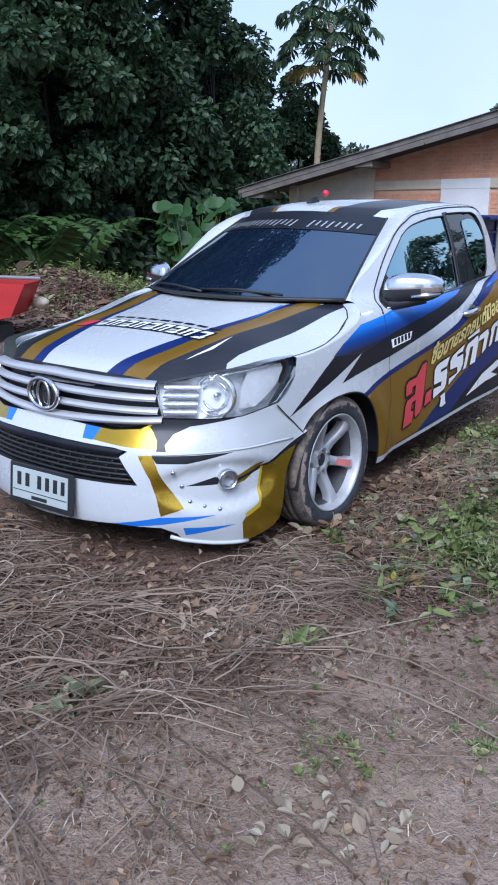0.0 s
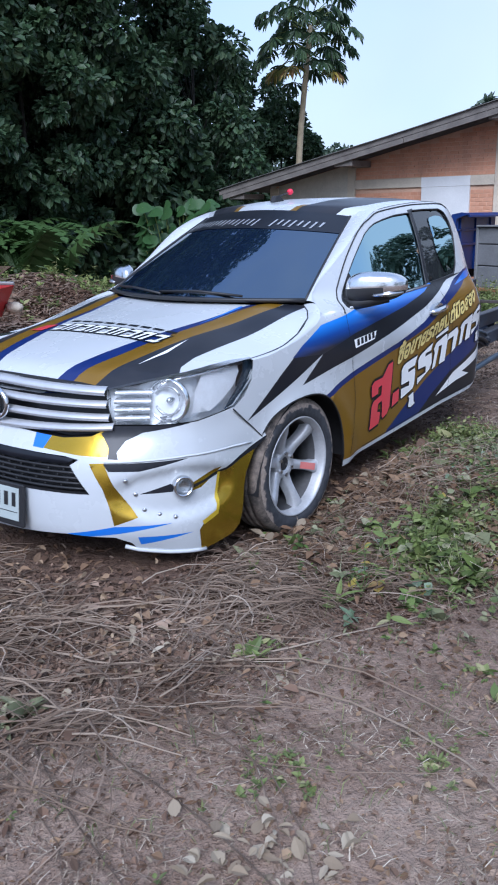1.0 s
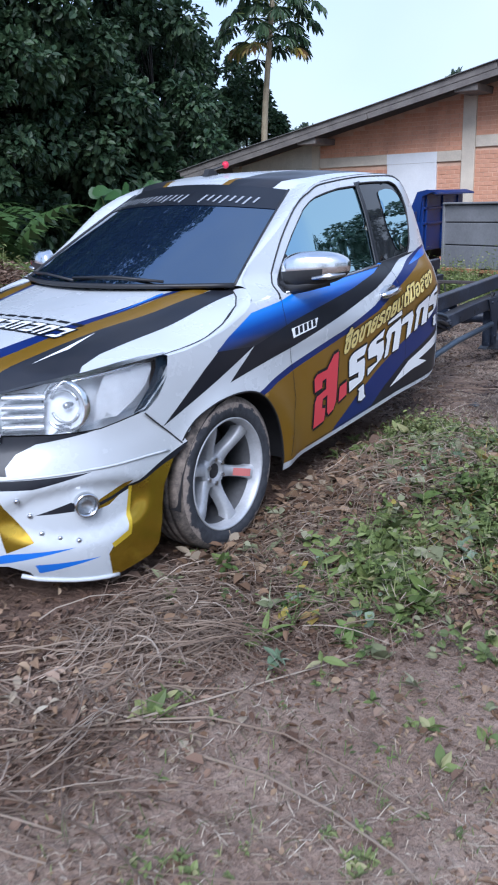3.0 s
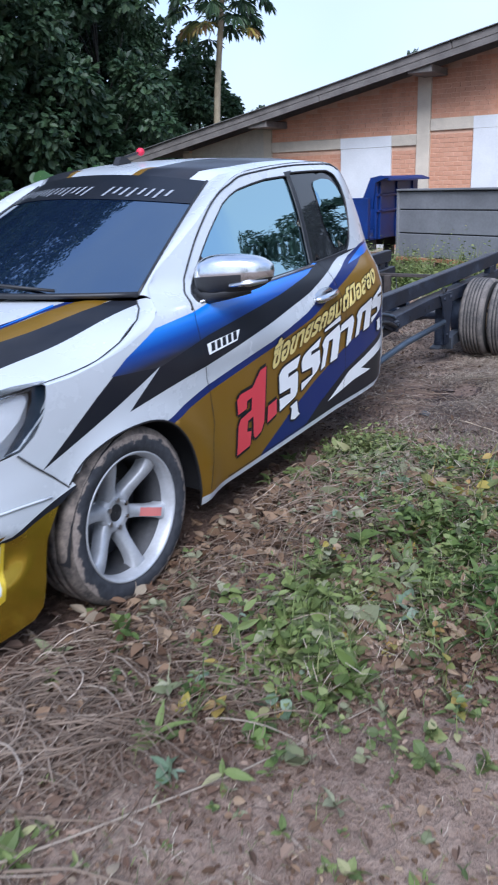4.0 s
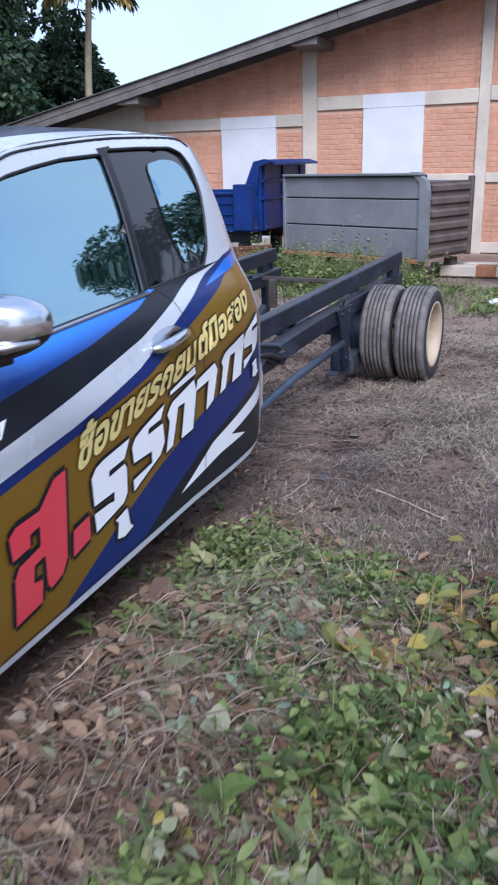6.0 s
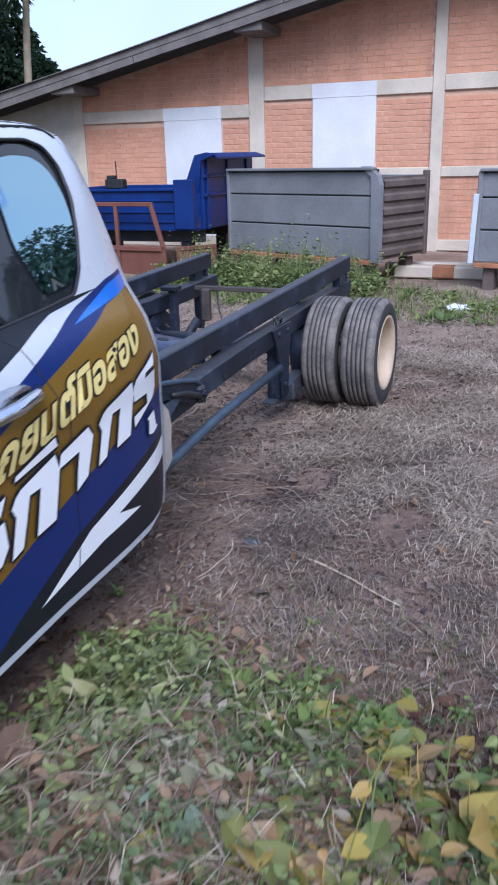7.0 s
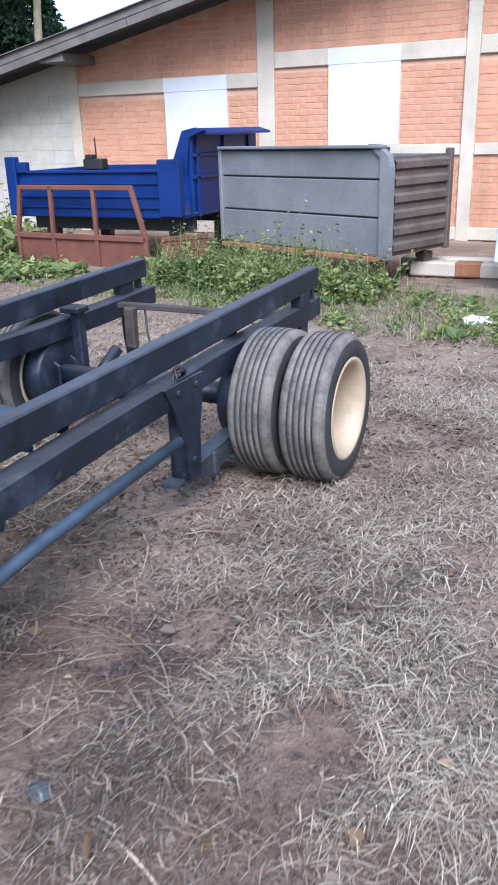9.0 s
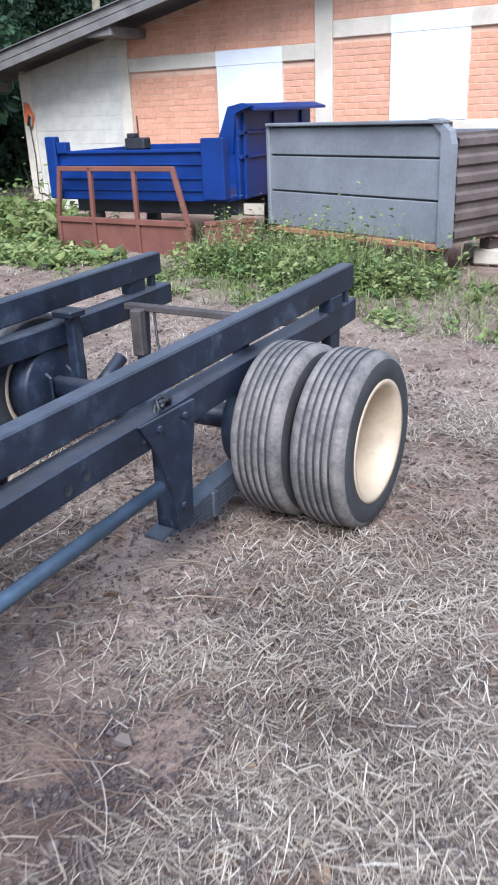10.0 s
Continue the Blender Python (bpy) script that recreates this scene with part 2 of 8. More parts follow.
# ---- materials
class Nodes:
    def __init__(self, name):
        self.mat = bpy.data.materials.new(name)
        self.mat.use_nodes = True
        self.t = self.mat.node_tree
        self.b = self.t.nodes["Principled BSDF"]
        self.c = None

    def node(self, kind, ins=None, **kw):
        n = self.t.nodes.new(kind)
        if "data_type" in kw:
            n.data_type = kw["data_type"]
            n.blend_type = kw["blend_type"]
        if "operation" in kw:
            n.operation = kw["operation"]
        for k, v in (ins or {}).items():
            if isinstance(v, bpy.types.NodeSocket):
                self.t.links.new(v, n.inputs[k])
            else:
                n.inputs[k].default_value = v
        return n

    def coord(self, which="Object"):
        if self.c is None:
            self.c = self.node("ShaderNodeTexCoord")
        return self.c.outputs[which]

    def noise(self, scale, detail=3.0, rough=.55, stretch=None, which="Object"):
        v = self.coord(which)
        if stretch:
            v = self.node("ShaderNodeMapping", {0: v, "Scale": stretch}).outputs[0]
        return self.node("ShaderNodeTexNoise", {"Vector": v, "Scale": scale, "Detail": detail, "Roughness": rough}).outputs["Fac"]

    def ramp(self, fac, stops):
        r = self.node("ShaderNodeValToRGB", {0: fac})
        e = r.color_ramp.elements
        while len(e) < len(stops):
            e.new(.5)
        for el, (p, c) in zip(e, stops):
            el.position = p
            el.color = (*c, 1) if len(c) == 3 else c
        return r.outputs[0]

    def mix(self, fac, a, b, kind="MIX"):
        n = self.node("ShaderNodeMix", data_type="RGBA", blend_type=kind)
        for k, v in ((0, fac), (6, a), (7, b)):
            if isinstance(v, bpy.types.NodeSocket):
                self.t.links.new(v, n.inputs[k])
            else:
                n.inputs[k].default_value = v if k == 0 or len(v) == 4 else (*v, 1)
        return n.outputs[2]

    def math(self, op, a, b=0.0):
        return self.node("ShaderNodeMath", {0: a, 1: b}, operation=op).outputs[0]

    def bump(self, height, strength=.3, distance=.01):
        n = self.node("ShaderNodeBump", {"Height": height, "Strength": strength, "Distance": distance})
        self.t.links.new(n.outputs[0], self.b.inputs["Normal"])

    def set(self, **kw):
        for k, v in kw.items():
            k = {"color": "Base Color", "rough": "Roughness", "metal": "Metallic", "ior": "IOR", "coat": "Coat Weight", "coat_rough": "Coat Roughness",
                 "trans": "Transmission Weight", "spec": "Specular IOR Level", "sheen": "Sheen Weight"}[k]
            if isinstance(v, bpy.types.NodeSocket):
                self.t.links.new(v, self.b.inputs[k])
            else:
                self.b.inputs[k].default_value = (*v, 1) if isinstance(v, tuple) and len(v) == 3 else v
        return self.mat

    def random(self):
        return self.node("ShaderNodeObjectInfo").outputs["Random"]

    def island(self):
        return self.node("ShaderNodeNewGeometry").outputs["Random Per Island"]


def shade(c, k):
    return tuple(min(1.0, a * k) for a in c)


def plain(name, color, rough=.5, metal=0.0, vary=.15, scale=6.0, grain=60.0, bump=.05, **kw):
    """A surface with stains at one scale and grain at another."""
    m = Nodes(name)
    big, fine = m.noise(scale, 4), m.noise(grain, 2)
    c = m.ramp(big, [(.3, shade(color, 1 - vary)), (.7, shade(color, 1 + vary))])
    c = m.mix(.25, c, m.ramp(fine, [(.3, shade(color, 1 - vary * 1.5)), (.7, shade(color, 1 + vary))]))
    r = m.math("ADD", m.math("MULTIPLY", big, .25), rough - .12)
    m.set(color=c, rough=r, metal=metal, **kw)
    if bump:
        m.bump(m.math("ADD", fine, m.math("MULTIPLY", big, 2.0)), bump, .004)
    return m.mat


def vinyl(name, color, rough=.28, metal=0.0, dust=.10, coat=.35, spec=.5):
    """Printed film or paint on the body, with a thin film of dust."""
    m = Nodes(name)
    d = m.noise(3.0, 5, .65)
    c = m.mix(m.math("MULTIPLY", m.ramp(d, [(.35, (0, 0, 0)), (.75, (1, 1, 1))]), dust), color, (.30, .25, .20))
    r = m.math("ADD", m.math("MULTIPLY", d, .25), rough - .10)
    m.set(color=c, rough=r, metal=metal, coat=coat, coat_rough=.10, spec=spec)
    m.bump(m.noise(1.6, 1), .008, .02)
    return m.mat


WHITE = vinyl("white_paint", (.520, .547, .572), .25, dust=.03)
GOLD = vinyl("gold_film", (.27, .145, .009), .38, metal=.45, dust=.10, coat=.25)
BRIGHT_GOLD = vinyl("bright_gold_film", (.50, .32, .022), .24, metal=.85, dust=.06)
EDGE_HIGHLIGHT = vinyl("yellow_edge_film", (.70, .50, .03), .28, metal=.4, dust=.03)
NAVY = vinyl("navy_film", (.007, .021, .122), .35, dust=.03, coat=.12, spec=.3)
BLACK = vinyl("black_film", (.008, .010, .016), .36, dust=.03, coat=.12, spec=.3)
GREY = vinyl("charcoal_film", (.013, .015, .022), .40, dust=.06, coat=.15, spec=.35)
BLUE = vinyl("blue_film", (.02, .16, .62), .32, dust=.05)
RED = vinyl("red_film", (.62, .045, .065), .35, dust=.08)
YELLOW = vinyl("yellow_film", (.72, .58, .20), .35, dust=.08)
LETTER_WHITE = vinyl("white_film", (.85, .86, .86), .33, dust=.06)


def fading_blue():
    """Film printed blue at the upper edge and fading to black below it."""
    m = Nodes("fading_blue_film")
    x = m.node("ShaderNodeSeparateXYZ", {0: m.coord()})
    edge = m.math("ADD", m.math("MULTIPLY", x.outputs[1], .085), .715)
    f = m.math("DIVIDE", m.math("SUBTRACT", x.outputs[2], edge), .13)
    m.set(color=m.ramp(f, [(.0, (.012, .014, .022)), (.45, (.010, .06, .30)), (.85, (.03, .22, .78))]), rough=.3, coat=.35)
    return m.mat


FADE = fading_blue()
CHROME = plain("chrome", (.72, .73, .75), .16, 1.0, .08, bump=.0)
DULL_CHROME = plain("satin_chrome", (.55, .56, .58), .28, 1.0, .1, bump=.0)
PLASTIC = plain("black_plastic", (.018, .018, .020), .48, vary=.25, bump=.06)
GAP = plain("panel_gap", (.02, .02, .022), .7, bump=0)
RUBBER = plain("tyre_rubber", (.035, .034, .034), .75, vary=.35, scale=9, bump=.15)


def muddy_rubber(name, base, mud, amount):
    m = Nodes(name)
    n = m.noise(7.0, 5, .7)
    c = m.ramp(m.math("ADD", n, amount), [(.42, base), (.62, mud)])
    c = m.mix(.3, c, m.ramp(m.noise(70, 2), [(.3, shade(base, .7)), (.7, mud)]))
    m.set(color=c, rough=.85)
    m.bump(m.noise(80, 3), .3, .004)
    return m.mat


FRONT_RUBBER = muddy_rubber("dusty_front_tyre", (.03, .027, .026), (.24, .195, .16), .0)
REAR_RUBBER = muddy_rubber("worn_truck_tyre", (.075, .070, .068), (.21, .182, .158), .02)
RIM = plain("silver_wheel_paint", (.46, .47, .49), .44, .35, .16, 14, 90, .04)
CREAM = plain("cream_wheel_paint", (.47, .365, .25), .55, .0, .16, 9, 60, .1)


def chassis_paint():
    m = Nodes("black_chassis_paint")
    n, g = m.noise(5, 5, .7), m.noise(40, 4, .6)
    c = m.ramp(n, [(.30, (.004, .006, .012)), (.55, (.012, .018, .033)), (.78, (.058, .072, .100))])
    c = m.mix(m.ramp(g, [(.64, (0, 0, 0)), (.80, (.6, .6, .6))]), c, (.10, .10, .105))
    # faces that point up are mixed towards pale grey
    up = m.node("ShaderNodeSeparateXYZ", {0: m.node("ShaderNodeNewGeometry").outputs["Normal"]}).outputs[2]
    dust = m.math("MULTIPLY", m.ramp(up, [(.55, (0, 0, 0)), (.95, (1, 1, 1))]), m.math("MULTIPLY", m.noise(9, 5, .7), .5))
    c = m.mix(dust, c, (.17, .165, .165))
    m.set(color=c, rough=m.math("ADD", m.math("MULTIPLY", n, .35), .30), spec=.5)
    m.bump(g, .25, .004)
    return m.mat


FRAME_PAINT = chassis_paint()
TUBE_PAINT = plain("blue_grey_tube", (.060, .085, .118), .42, .2, .3, 12, 60, .12)


def reflecting(name, color, ior, rough=.03, wave=.015):
    m = Nodes(name)
    m.set(color=color, rough=rough, ior=ior)
    m.bump(m.noise(1.1, 1), wave, .03)
    return m.mat


SCREEN_GLASS = reflecting("tinted_windscreen", (.006, .012, .030), 2.9, .008, .004)
SCREEN_GLASS.node_tree.nodes["Principled BSDF"].inputs["Specular Tint"].default_value = (.62, .80, 1.0, 1)
DOOR_GLASS = reflecting("mirror_tint_glass", (.36, .52, .58), 1.5, .02)
DOOR_GLASS.node_tree.nodes["Principled BSDF"].inputs["Metallic"].default_value = 1.0
LENS_SMOKE = reflecting("smoked_corner_lens", (.02, .035, .055), 1.9)
LENS_DARK = reflecting("smoked_lens", (.02, .022, .025), 1.6)


def clear_lens():
    m = Nodes("clear_lens")
    t = m.node("ShaderNodeBsdfTransparent", {0: (.93, .95, .97, 1)})
    g = m.node("ShaderNodeBsdfGlossy", {0: (1, 1, 1, 1), 1: .04})
    fr = m.node("ShaderNodeFresnel", {0: 1.5})
    mx = m.node("ShaderNodeMixShader", {0: fr.outputs[0], 1: t.outputs[0], 2: g.outputs[0]})
    m.t.links.new(mx.outputs[0], m.t.nodes["Material Output"].inputs[0])
    return m.mat


CLEAR = clear_lens()


def soil():
    m = Nodes("bare_soil")
    n1, n2, n3, n4 = m.noise(1.15, 6, .62), m.noise(6.5, 6, .68), m.noise(38, 5, .7), m.noise(150, 3, .6)
    c = m.ramp(n1, [(.40, (.165, .100, .075)), (.48, (.335, .236, .186)), (.57, (.62, .495, .415))])
    c = m.mix(.45, c, m.ramp(n2, [(.30, (.105, .064, .047)), (.48, (.315, .226, .185)), (.68, (.57, .455, .385))]))
    c = m.mix(.38, c, m.ramp(n3, [(.32, (.060, .037, .026)), (.50, (.27, .192, .152)), (.72, (.58, .465, .39))]))
    c = m.mix(.25, c, m.ramp(n4, [(.30, (.04, .028, .022)), (.72, (.40, .34, .30))]))
    c = m.mix(1.0, c, (1.0, .960, .895), "MULTIPLY")
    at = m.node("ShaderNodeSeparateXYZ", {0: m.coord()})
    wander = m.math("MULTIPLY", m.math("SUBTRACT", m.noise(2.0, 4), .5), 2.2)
    toned = m.math("ADD", m.math("SUBTRACT", 1.0, m.math("ABSOLUTE", m.math("MULTIPLY", m.math("SUBTRACT", at.outputs[1], 3.75), .75))), wander)  # darker strip across the soil behind the cab
    c = m.mix(m.math("MULTIPLY", m.ramp(toned, [(.15, (0, 0, 0)), (.85, (1, 1, 1))]), .75), c, (.42, .36, .365), "MULTIPLY")
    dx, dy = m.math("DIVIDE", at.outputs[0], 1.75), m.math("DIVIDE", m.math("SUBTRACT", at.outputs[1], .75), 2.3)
    humus_shade = m.math("ADD", m.math("SUBTRACT", 1.25, m.math("ADD", m.math("MULTIPLY", dx, dx), m.math("MULTIPLY", dy, dy))), m.math("MULTIPLY", wander, .6))  # red-brown leaf mould round the pickup, darkened to carry its shade as well
    c = m.mix(m.math("MULTIPLY", m.ramp(humus_shade, [(.15, (0, 0, 0)), (.75, (1, 1, 1))]), .8), c, m.ramp(n3, [(.3, (.060, .034, .024)), (.7, (.20, .125, .090))]))
    m.set(color=c, rough=.93, spec=.2)
    m.bump(m.math("ADD", m.math("MULTIPLY", n2, 2.0), m.math("ADD", n3, m.math("MULTIPLY", n4, .35))), .9, .028)
    return m.mat


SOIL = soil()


def foliage(name, stops, rough=.45, through=.25, spec=.4):
    """Leaves: colour varied leaf by leaf, some light let through."""
    m = Nodes(name)
    c = m.ramp(m.island(), stops)
    c = m.mix(.3, c, m.ramp(m.noise(1.3, 3), [(.3, shade(stops[0][1], .7)), (.7, stops[-1][1])]))
    m.set(color=c, rough=rough, spec=spec)
    tl = m.node("ShaderNodeBsdfTranslucent", {0: c})
    mx = m.node("ShaderNodeMixShader", {0: through, 1: m.b.outputs[0], 2: tl.outputs[0]})
    m.t.links.new(mx.outputs[0], m.t.nodes["Material Output"].inputs[0])
    return m.mat


TREE_LEAF = foliage("dark_tree_leaf", [(0, (.020, .045, .024)), (.5, (.040, .082, .038)), (1, (.085, .135, .062))])
FAR_LEAF = foliage("far_tree_leaf", [(0, (.05, .085, .055)), (.5, (.085, .125, .085)), (1, (.13, .17, .12))])
DARK_WEED = foliage("dark_weed_leaf", [(0, (.022, .045, .014)), (.5, (.060, .10, .030)), (.9, (.12, .18, .06)), (1, (.26, .27, .16))], .55, .12, .25)
BUSH_LEAF = foliage("bush_leaf", [(0, (.055, .11, .026)), (.5, (.15, .215, .052)), (.85, (.27, .31, .10)), (1, (.40, .38, .18))], .5, .3, .3)
WEED_LEAF = foliage("weed_leaf", [(0, (.030, .060, .014)), (.35, (.075, .130, .030)), (.70, (.15, .215, .055)), (.9, (.26, .29, .11)), (1, (.36, .33, .18))], .6, .18, .25)
WILTED_LEAF = foliage("wilted_leaf", [(0, (.12, .14, .07)), (.5, (.22, .23, .12)), (1, (.34, .33, .22))], .75, .15, .2)
LITTER = foliage("leaf_mould", [(0, (.040, .021, .014)), (.5, (.115, .064, .043)), (.85, (.225, .143, .100)), (1, (.36, .27, .205))], .9, .0, .1)
FRESH_LEAF = foliage("fresh_weed_leaf", [(0, (.026, .056, .013)), (.35, (.074, .136, .030)), (.65, (.145, .225, .054)), (.85, (.24, .31, .10)), (.95, (.32, .35, .17)), (1, (.26, .19, .09))], .6, .2, .25)
AQUA_LEAF = foliage("pale_blue_green_leaf", [(0, (.085, .135, .07)), (.6, (.17, .23, .145)), (1, (.27, .33, .24))], .65, .15, .25)
YELLOW_LEAF = foliage("yellowing_leaf", [(0, (.10, .16, .045)), (.35, (.22, .24, .06)), (.6, (.46, .35, .06)), (.85, (.44, .26, .09)), (1, (.25, .15, .09))])
DEAD_LEAF = foliage("dead_leaf", [(0, (.060, .030, .018)), (.45, (.150, .084, .050)), (.8, (.275, .178, .110)), (1, (.40, .30, .20))], .8, .1, .15)
PALE_LEAF = foliage("pale_dead_leaf", [(0, (.19, .135, .088)), (.6, (.31, .25, .175)), (1, (.42, .37, .29))], .8, .1, .15)
STRAW = foliage("dry_straw", [(0, (.10, .070, .050)), (.35, (.25, .185, .130)), (.75, (.45, .36, .265)), (1, (.64, .56, .45))], .8, .1, .2)
GREY_STALK = foliage("grey_stalk", [(0, (.030, .023, .021)), (.5, (.095, .074, .065)), (1, (.25, .205, .175))], .85, .0, .2)
STALK = foliage("dry_stalk", [(0, (.055, .032, .022)), (.5, (.165, .108, .076)), (.85, (.31, .232, .172)), (1, (.50, .42, .34))], .85, .0, .2)
GREY_LITTER = foliage("grey_litter", [(0, (.040, .030, .026)), (.5, (.105, .080, .068)), (.85, (.20, .158, .132)), (1, (.32, .265, .22))], .9, .0, .1)
DAMP_SOIL = foliage("damp_soil_crumbs", [(0, (.055, .043, .042)), (1, (.105, .083, .080))], .9, .0, .1)
BARK = plain("bark", (.026, .024, .019), .9, vary=.4, scale=6, grain=30, bump=.5)
PAPAYA_BARK = plain("papaya_bark", (.36, .30, .20), .85, vary=.25, scale=7, grain=40, bump=.3)

# ---- ground
def ground_z(x, y):
    """Height of the ground."""
    d = max(0.0, math.hypot(x - 1, y - 4) - 16)
    z = .030 * noise.noise((x * .7, y * .7, 1.0)) + .014 * noise.noise((x * 2.6, y * 2.6, 5.0)) + .006 * noise.noise((x * 8, y * 8, 9.0))
    for a, b, r, k in ((.86, .97, .42, -.055), (-.86, .97, .42, -.055), (.86, 5.67, .5, -.03), (-.86, 5.67, .5, -.03), (1.0, 4.2, .25, -.05), (.55, 4.15, .3, -.04),
                       (-6.5, 5.4, 1.5, .42), (-8.2, 6.4, 1.6, .5), (1.35, 2.0, .9, .03)):
        z += k * math.exp(-((x - a) ** 2 + (y - b) ** 2) / (r * r))
    return z / (1 + d * .05) - .0


def axis_steps(a, b, fine, far):
    """Even steps from a to b, widening out to far on both sides."""
    out = [a + (b - a) * i / round((b - a) / fine) for i in range(round((b - a) / fine) + 1)]
    s, lo, hi = fine, a, b
    while hi < far:
        s *= 1.35
        lo, hi = lo - s, hi + s
        out = [lo] + out + [hi]
    return out


gx, gy = axis_steps(-5, 5, .07, 600), axis_steps(-3, 14, .07, 600)
gv = [(x, y, ground_z(x, y)) for y in gy for x in gx]
gn = len(gx)
gf = [(j * gn + i, j * gn + i + 1, (j + 1) * gn + i + 1, (j + 1) * gn + i) for j in range(len(gy) - 1) for i in range(gn - 1)]
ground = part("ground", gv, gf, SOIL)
tagged(ground, "bare brown soil yard with patches of dust and litter", "ground", kind="structure")

# ---- the pickup's body: its surfaces
def curve(table):
    """A smooth curve through (t, value) pairs, monotone between them."""
    xs = [float(a) for a, b in table]
    ys = [float(b) for a, b in table]
    n = len(xs)
    sl = [(ys[i + 1] - ys[i]) / (xs[i + 1] - xs[i]) for i in range(n - 1)]
    m = [sl[0]] + [0.0 if sl[i - 1] * sl[i] <= 0 else 2 * sl[i - 1] * sl[i] / (sl[i - 1] + sl[i]) for i in range(1, n - 1)] + [sl[-1]]

    def at(t):
        if t <= xs[0]:
            return ys[0] + m[0] * (t - xs[0])
        if t >= xs[-1]:
            return ys[-1] + m[-1] * (t - xs[-1])
        i = max(k for k in range(n - 1) if xs[k] <= t)
        h = xs[i + 1] - xs[i]
        u = (t - xs[i]) / h
        return (ys[i] * (1 + 2 * u) * (1 - u) ** 2 + m[i] * h * u * (1 - u) ** 2
                + ys[i + 1] * u * u * (3 - 2 * u) + m[i + 1] * h * u * u * (u - 1))
    return at


def ease(a):
    a = min(1.0, max(0.0, a))
    return a * a * (3 - 2 * a)


# ---- the cab's surfaces
half_width = curve([(0.30, .815), (0.45, .842), (0.7, .868), (1.0, .884), (1.5, .886), (2.5, .886), (2.90, .884), (3.05, .877), (3.15, .866), (3.245, .84)])
inset = curve([(.10, .075), (.18, .03), (.25, .012), (.4, .002), (.6, 0), (.75, .002), (.85, .010), (.93, .028), (.99, .055), (1.03, .085),
               (1.10, .112), (1.2, .145), (1.3, .180), (1.4, .222), (1.45, .246), (1.48, .263), (1.505, .285), (1.53, .33)])


def side_x(y, z):
    """Half the cab's width at y along it and height z."""
    front = .10 * ease((1.95 - y) / .6) * ease((z - .97) / .1)
    flare = .016 * math.exp(-((math.hypot(y - 1.06, z - .22) - .41) / .05) ** 2) * ease((.75 - z) / .2)
    crease = .010 * math.exp(-((z - .78 - .03 * (y - 1.5)) / .05) ** 2) * ease((y - 1.2) / .3)
    return half_width(y) - inset(z) - front + flare + crease


NOSE = [(0, -.145), (.12, -.142), (.24, -.130), (.38, -.100), (.5, -.055), (.60, .005), (.68, .07), (.745, .14), (.80, .225), (.835, .31), (.855, .42), (.864, .55), (.868, .75)]


def nose_curve():
    s = [0.0]
    for (a, b), (c, d) in zip(NOSE, NOSE[1:]):
        s.append(s[-1] + math.hypot(c - a, d - b))
    return curve(list(zip(s, [p[0] for p in NOSE]))), curve(list(zip(s, [p[1] for p in NOSE]))), s[-1]


nose_x, nose_y, NOSE_LEN = nose_curve()
nose_back = curve([(.06, .085), (.10, .05), (.2, .005), (.30, 0), (.40, .004), (.48, .018), (.54, .05), (.60, .085), (.70, .105), (.80, .14)])


def nose(s, z, off=0.0):
    """A point of the front skin: s along it from its middle, at height z, off metres proud of it."""
    sg, s = (-1, -s) if s < 0 else (1, s)
    tx, ty = nose_x(s + .01) - nose_x(s - .01 if s > .01 else -.01 * 0), nose_y(s + .01) - nose_y(s - .01 if s > .01 else 0)
    if s <= .01:
        tx, ty = 1.0, 0.0
    k = math.hypot(tx, ty)
    nx, ny = ty / k, -tx / k
    back = nose_back(z)
    bx = back * (.25 if s > .0 else 0)
    return sg * (nose_x(s) + nx * (off - bx * ease((s - .4) / .5))), nose_y(s) + ny * off + back * (1 - .75 * ease((s - .65) / .4)), z


hood_mid = curve([(-.1, .735), (.02, .775), (.10, .815), (.3, .875), (.6, .94), (.9, .99), (1.1, 1.025), (1.3, 1.05)])


def hood_z(x, y):
    k = abs(x) / .8
    return hood_mid(y) - (.105 - .045 * ease((y - .8) / .5)) * k ** 2.6 - .03 * ease((.16 - y + .22 * k * k) / .14) + .008 * math.exp(-((abs(x) - .42 - .1 * y) / .05) ** 2)


def screen(s, v, off=0.0):
    """A point of the windscreen: s from -1 to 1 across, v from 0 at its foot to 1 at its head."""
    k = s * s
    y = (1.03 + .285 * k) * (1 - v) + (1.885 + .135 * k) * v
    z = (1.040 - .006 * k) * (1 - v) + (1.480 - .043 * k) * v + .035 * v * (1 - v)
    return s * (.69 * (1 - v) + .53 * v), y - off * .45, z + off * .9


roof_mid = curve([(1.86, 1.475), (2.0, 1.51), (2.3, 1.545), (2.6, 1.557), (2.9, 1.558), (3.08, 1.54), (3.2, 1.495)])


# ---- the pickup
truck = thing("pickup_truck", "white pickup cab with gold and navy film on bare chassis", "pickup truck", (0, 0, 0))


def both(name, verts, faces, mats, parent, label="", index=None, smooth=True):
    """A part and its mirror image on the other side."""
    a = part(name, verts, faces, mats, parent, label, smooth, index)
    b = part(name, [(-x, y, z) for x, y, z in verts], [tuple(f)[::-1] for f in faces], mats, parent, label, smooth, index)
    return a, b


FILMS = [WHITE, BLACK, FADE, NAVY, GOLD, LETTER_WHITE, GREY, BLUE, BRIGHT_GOLD, EDGE_HIGHLIGHT]

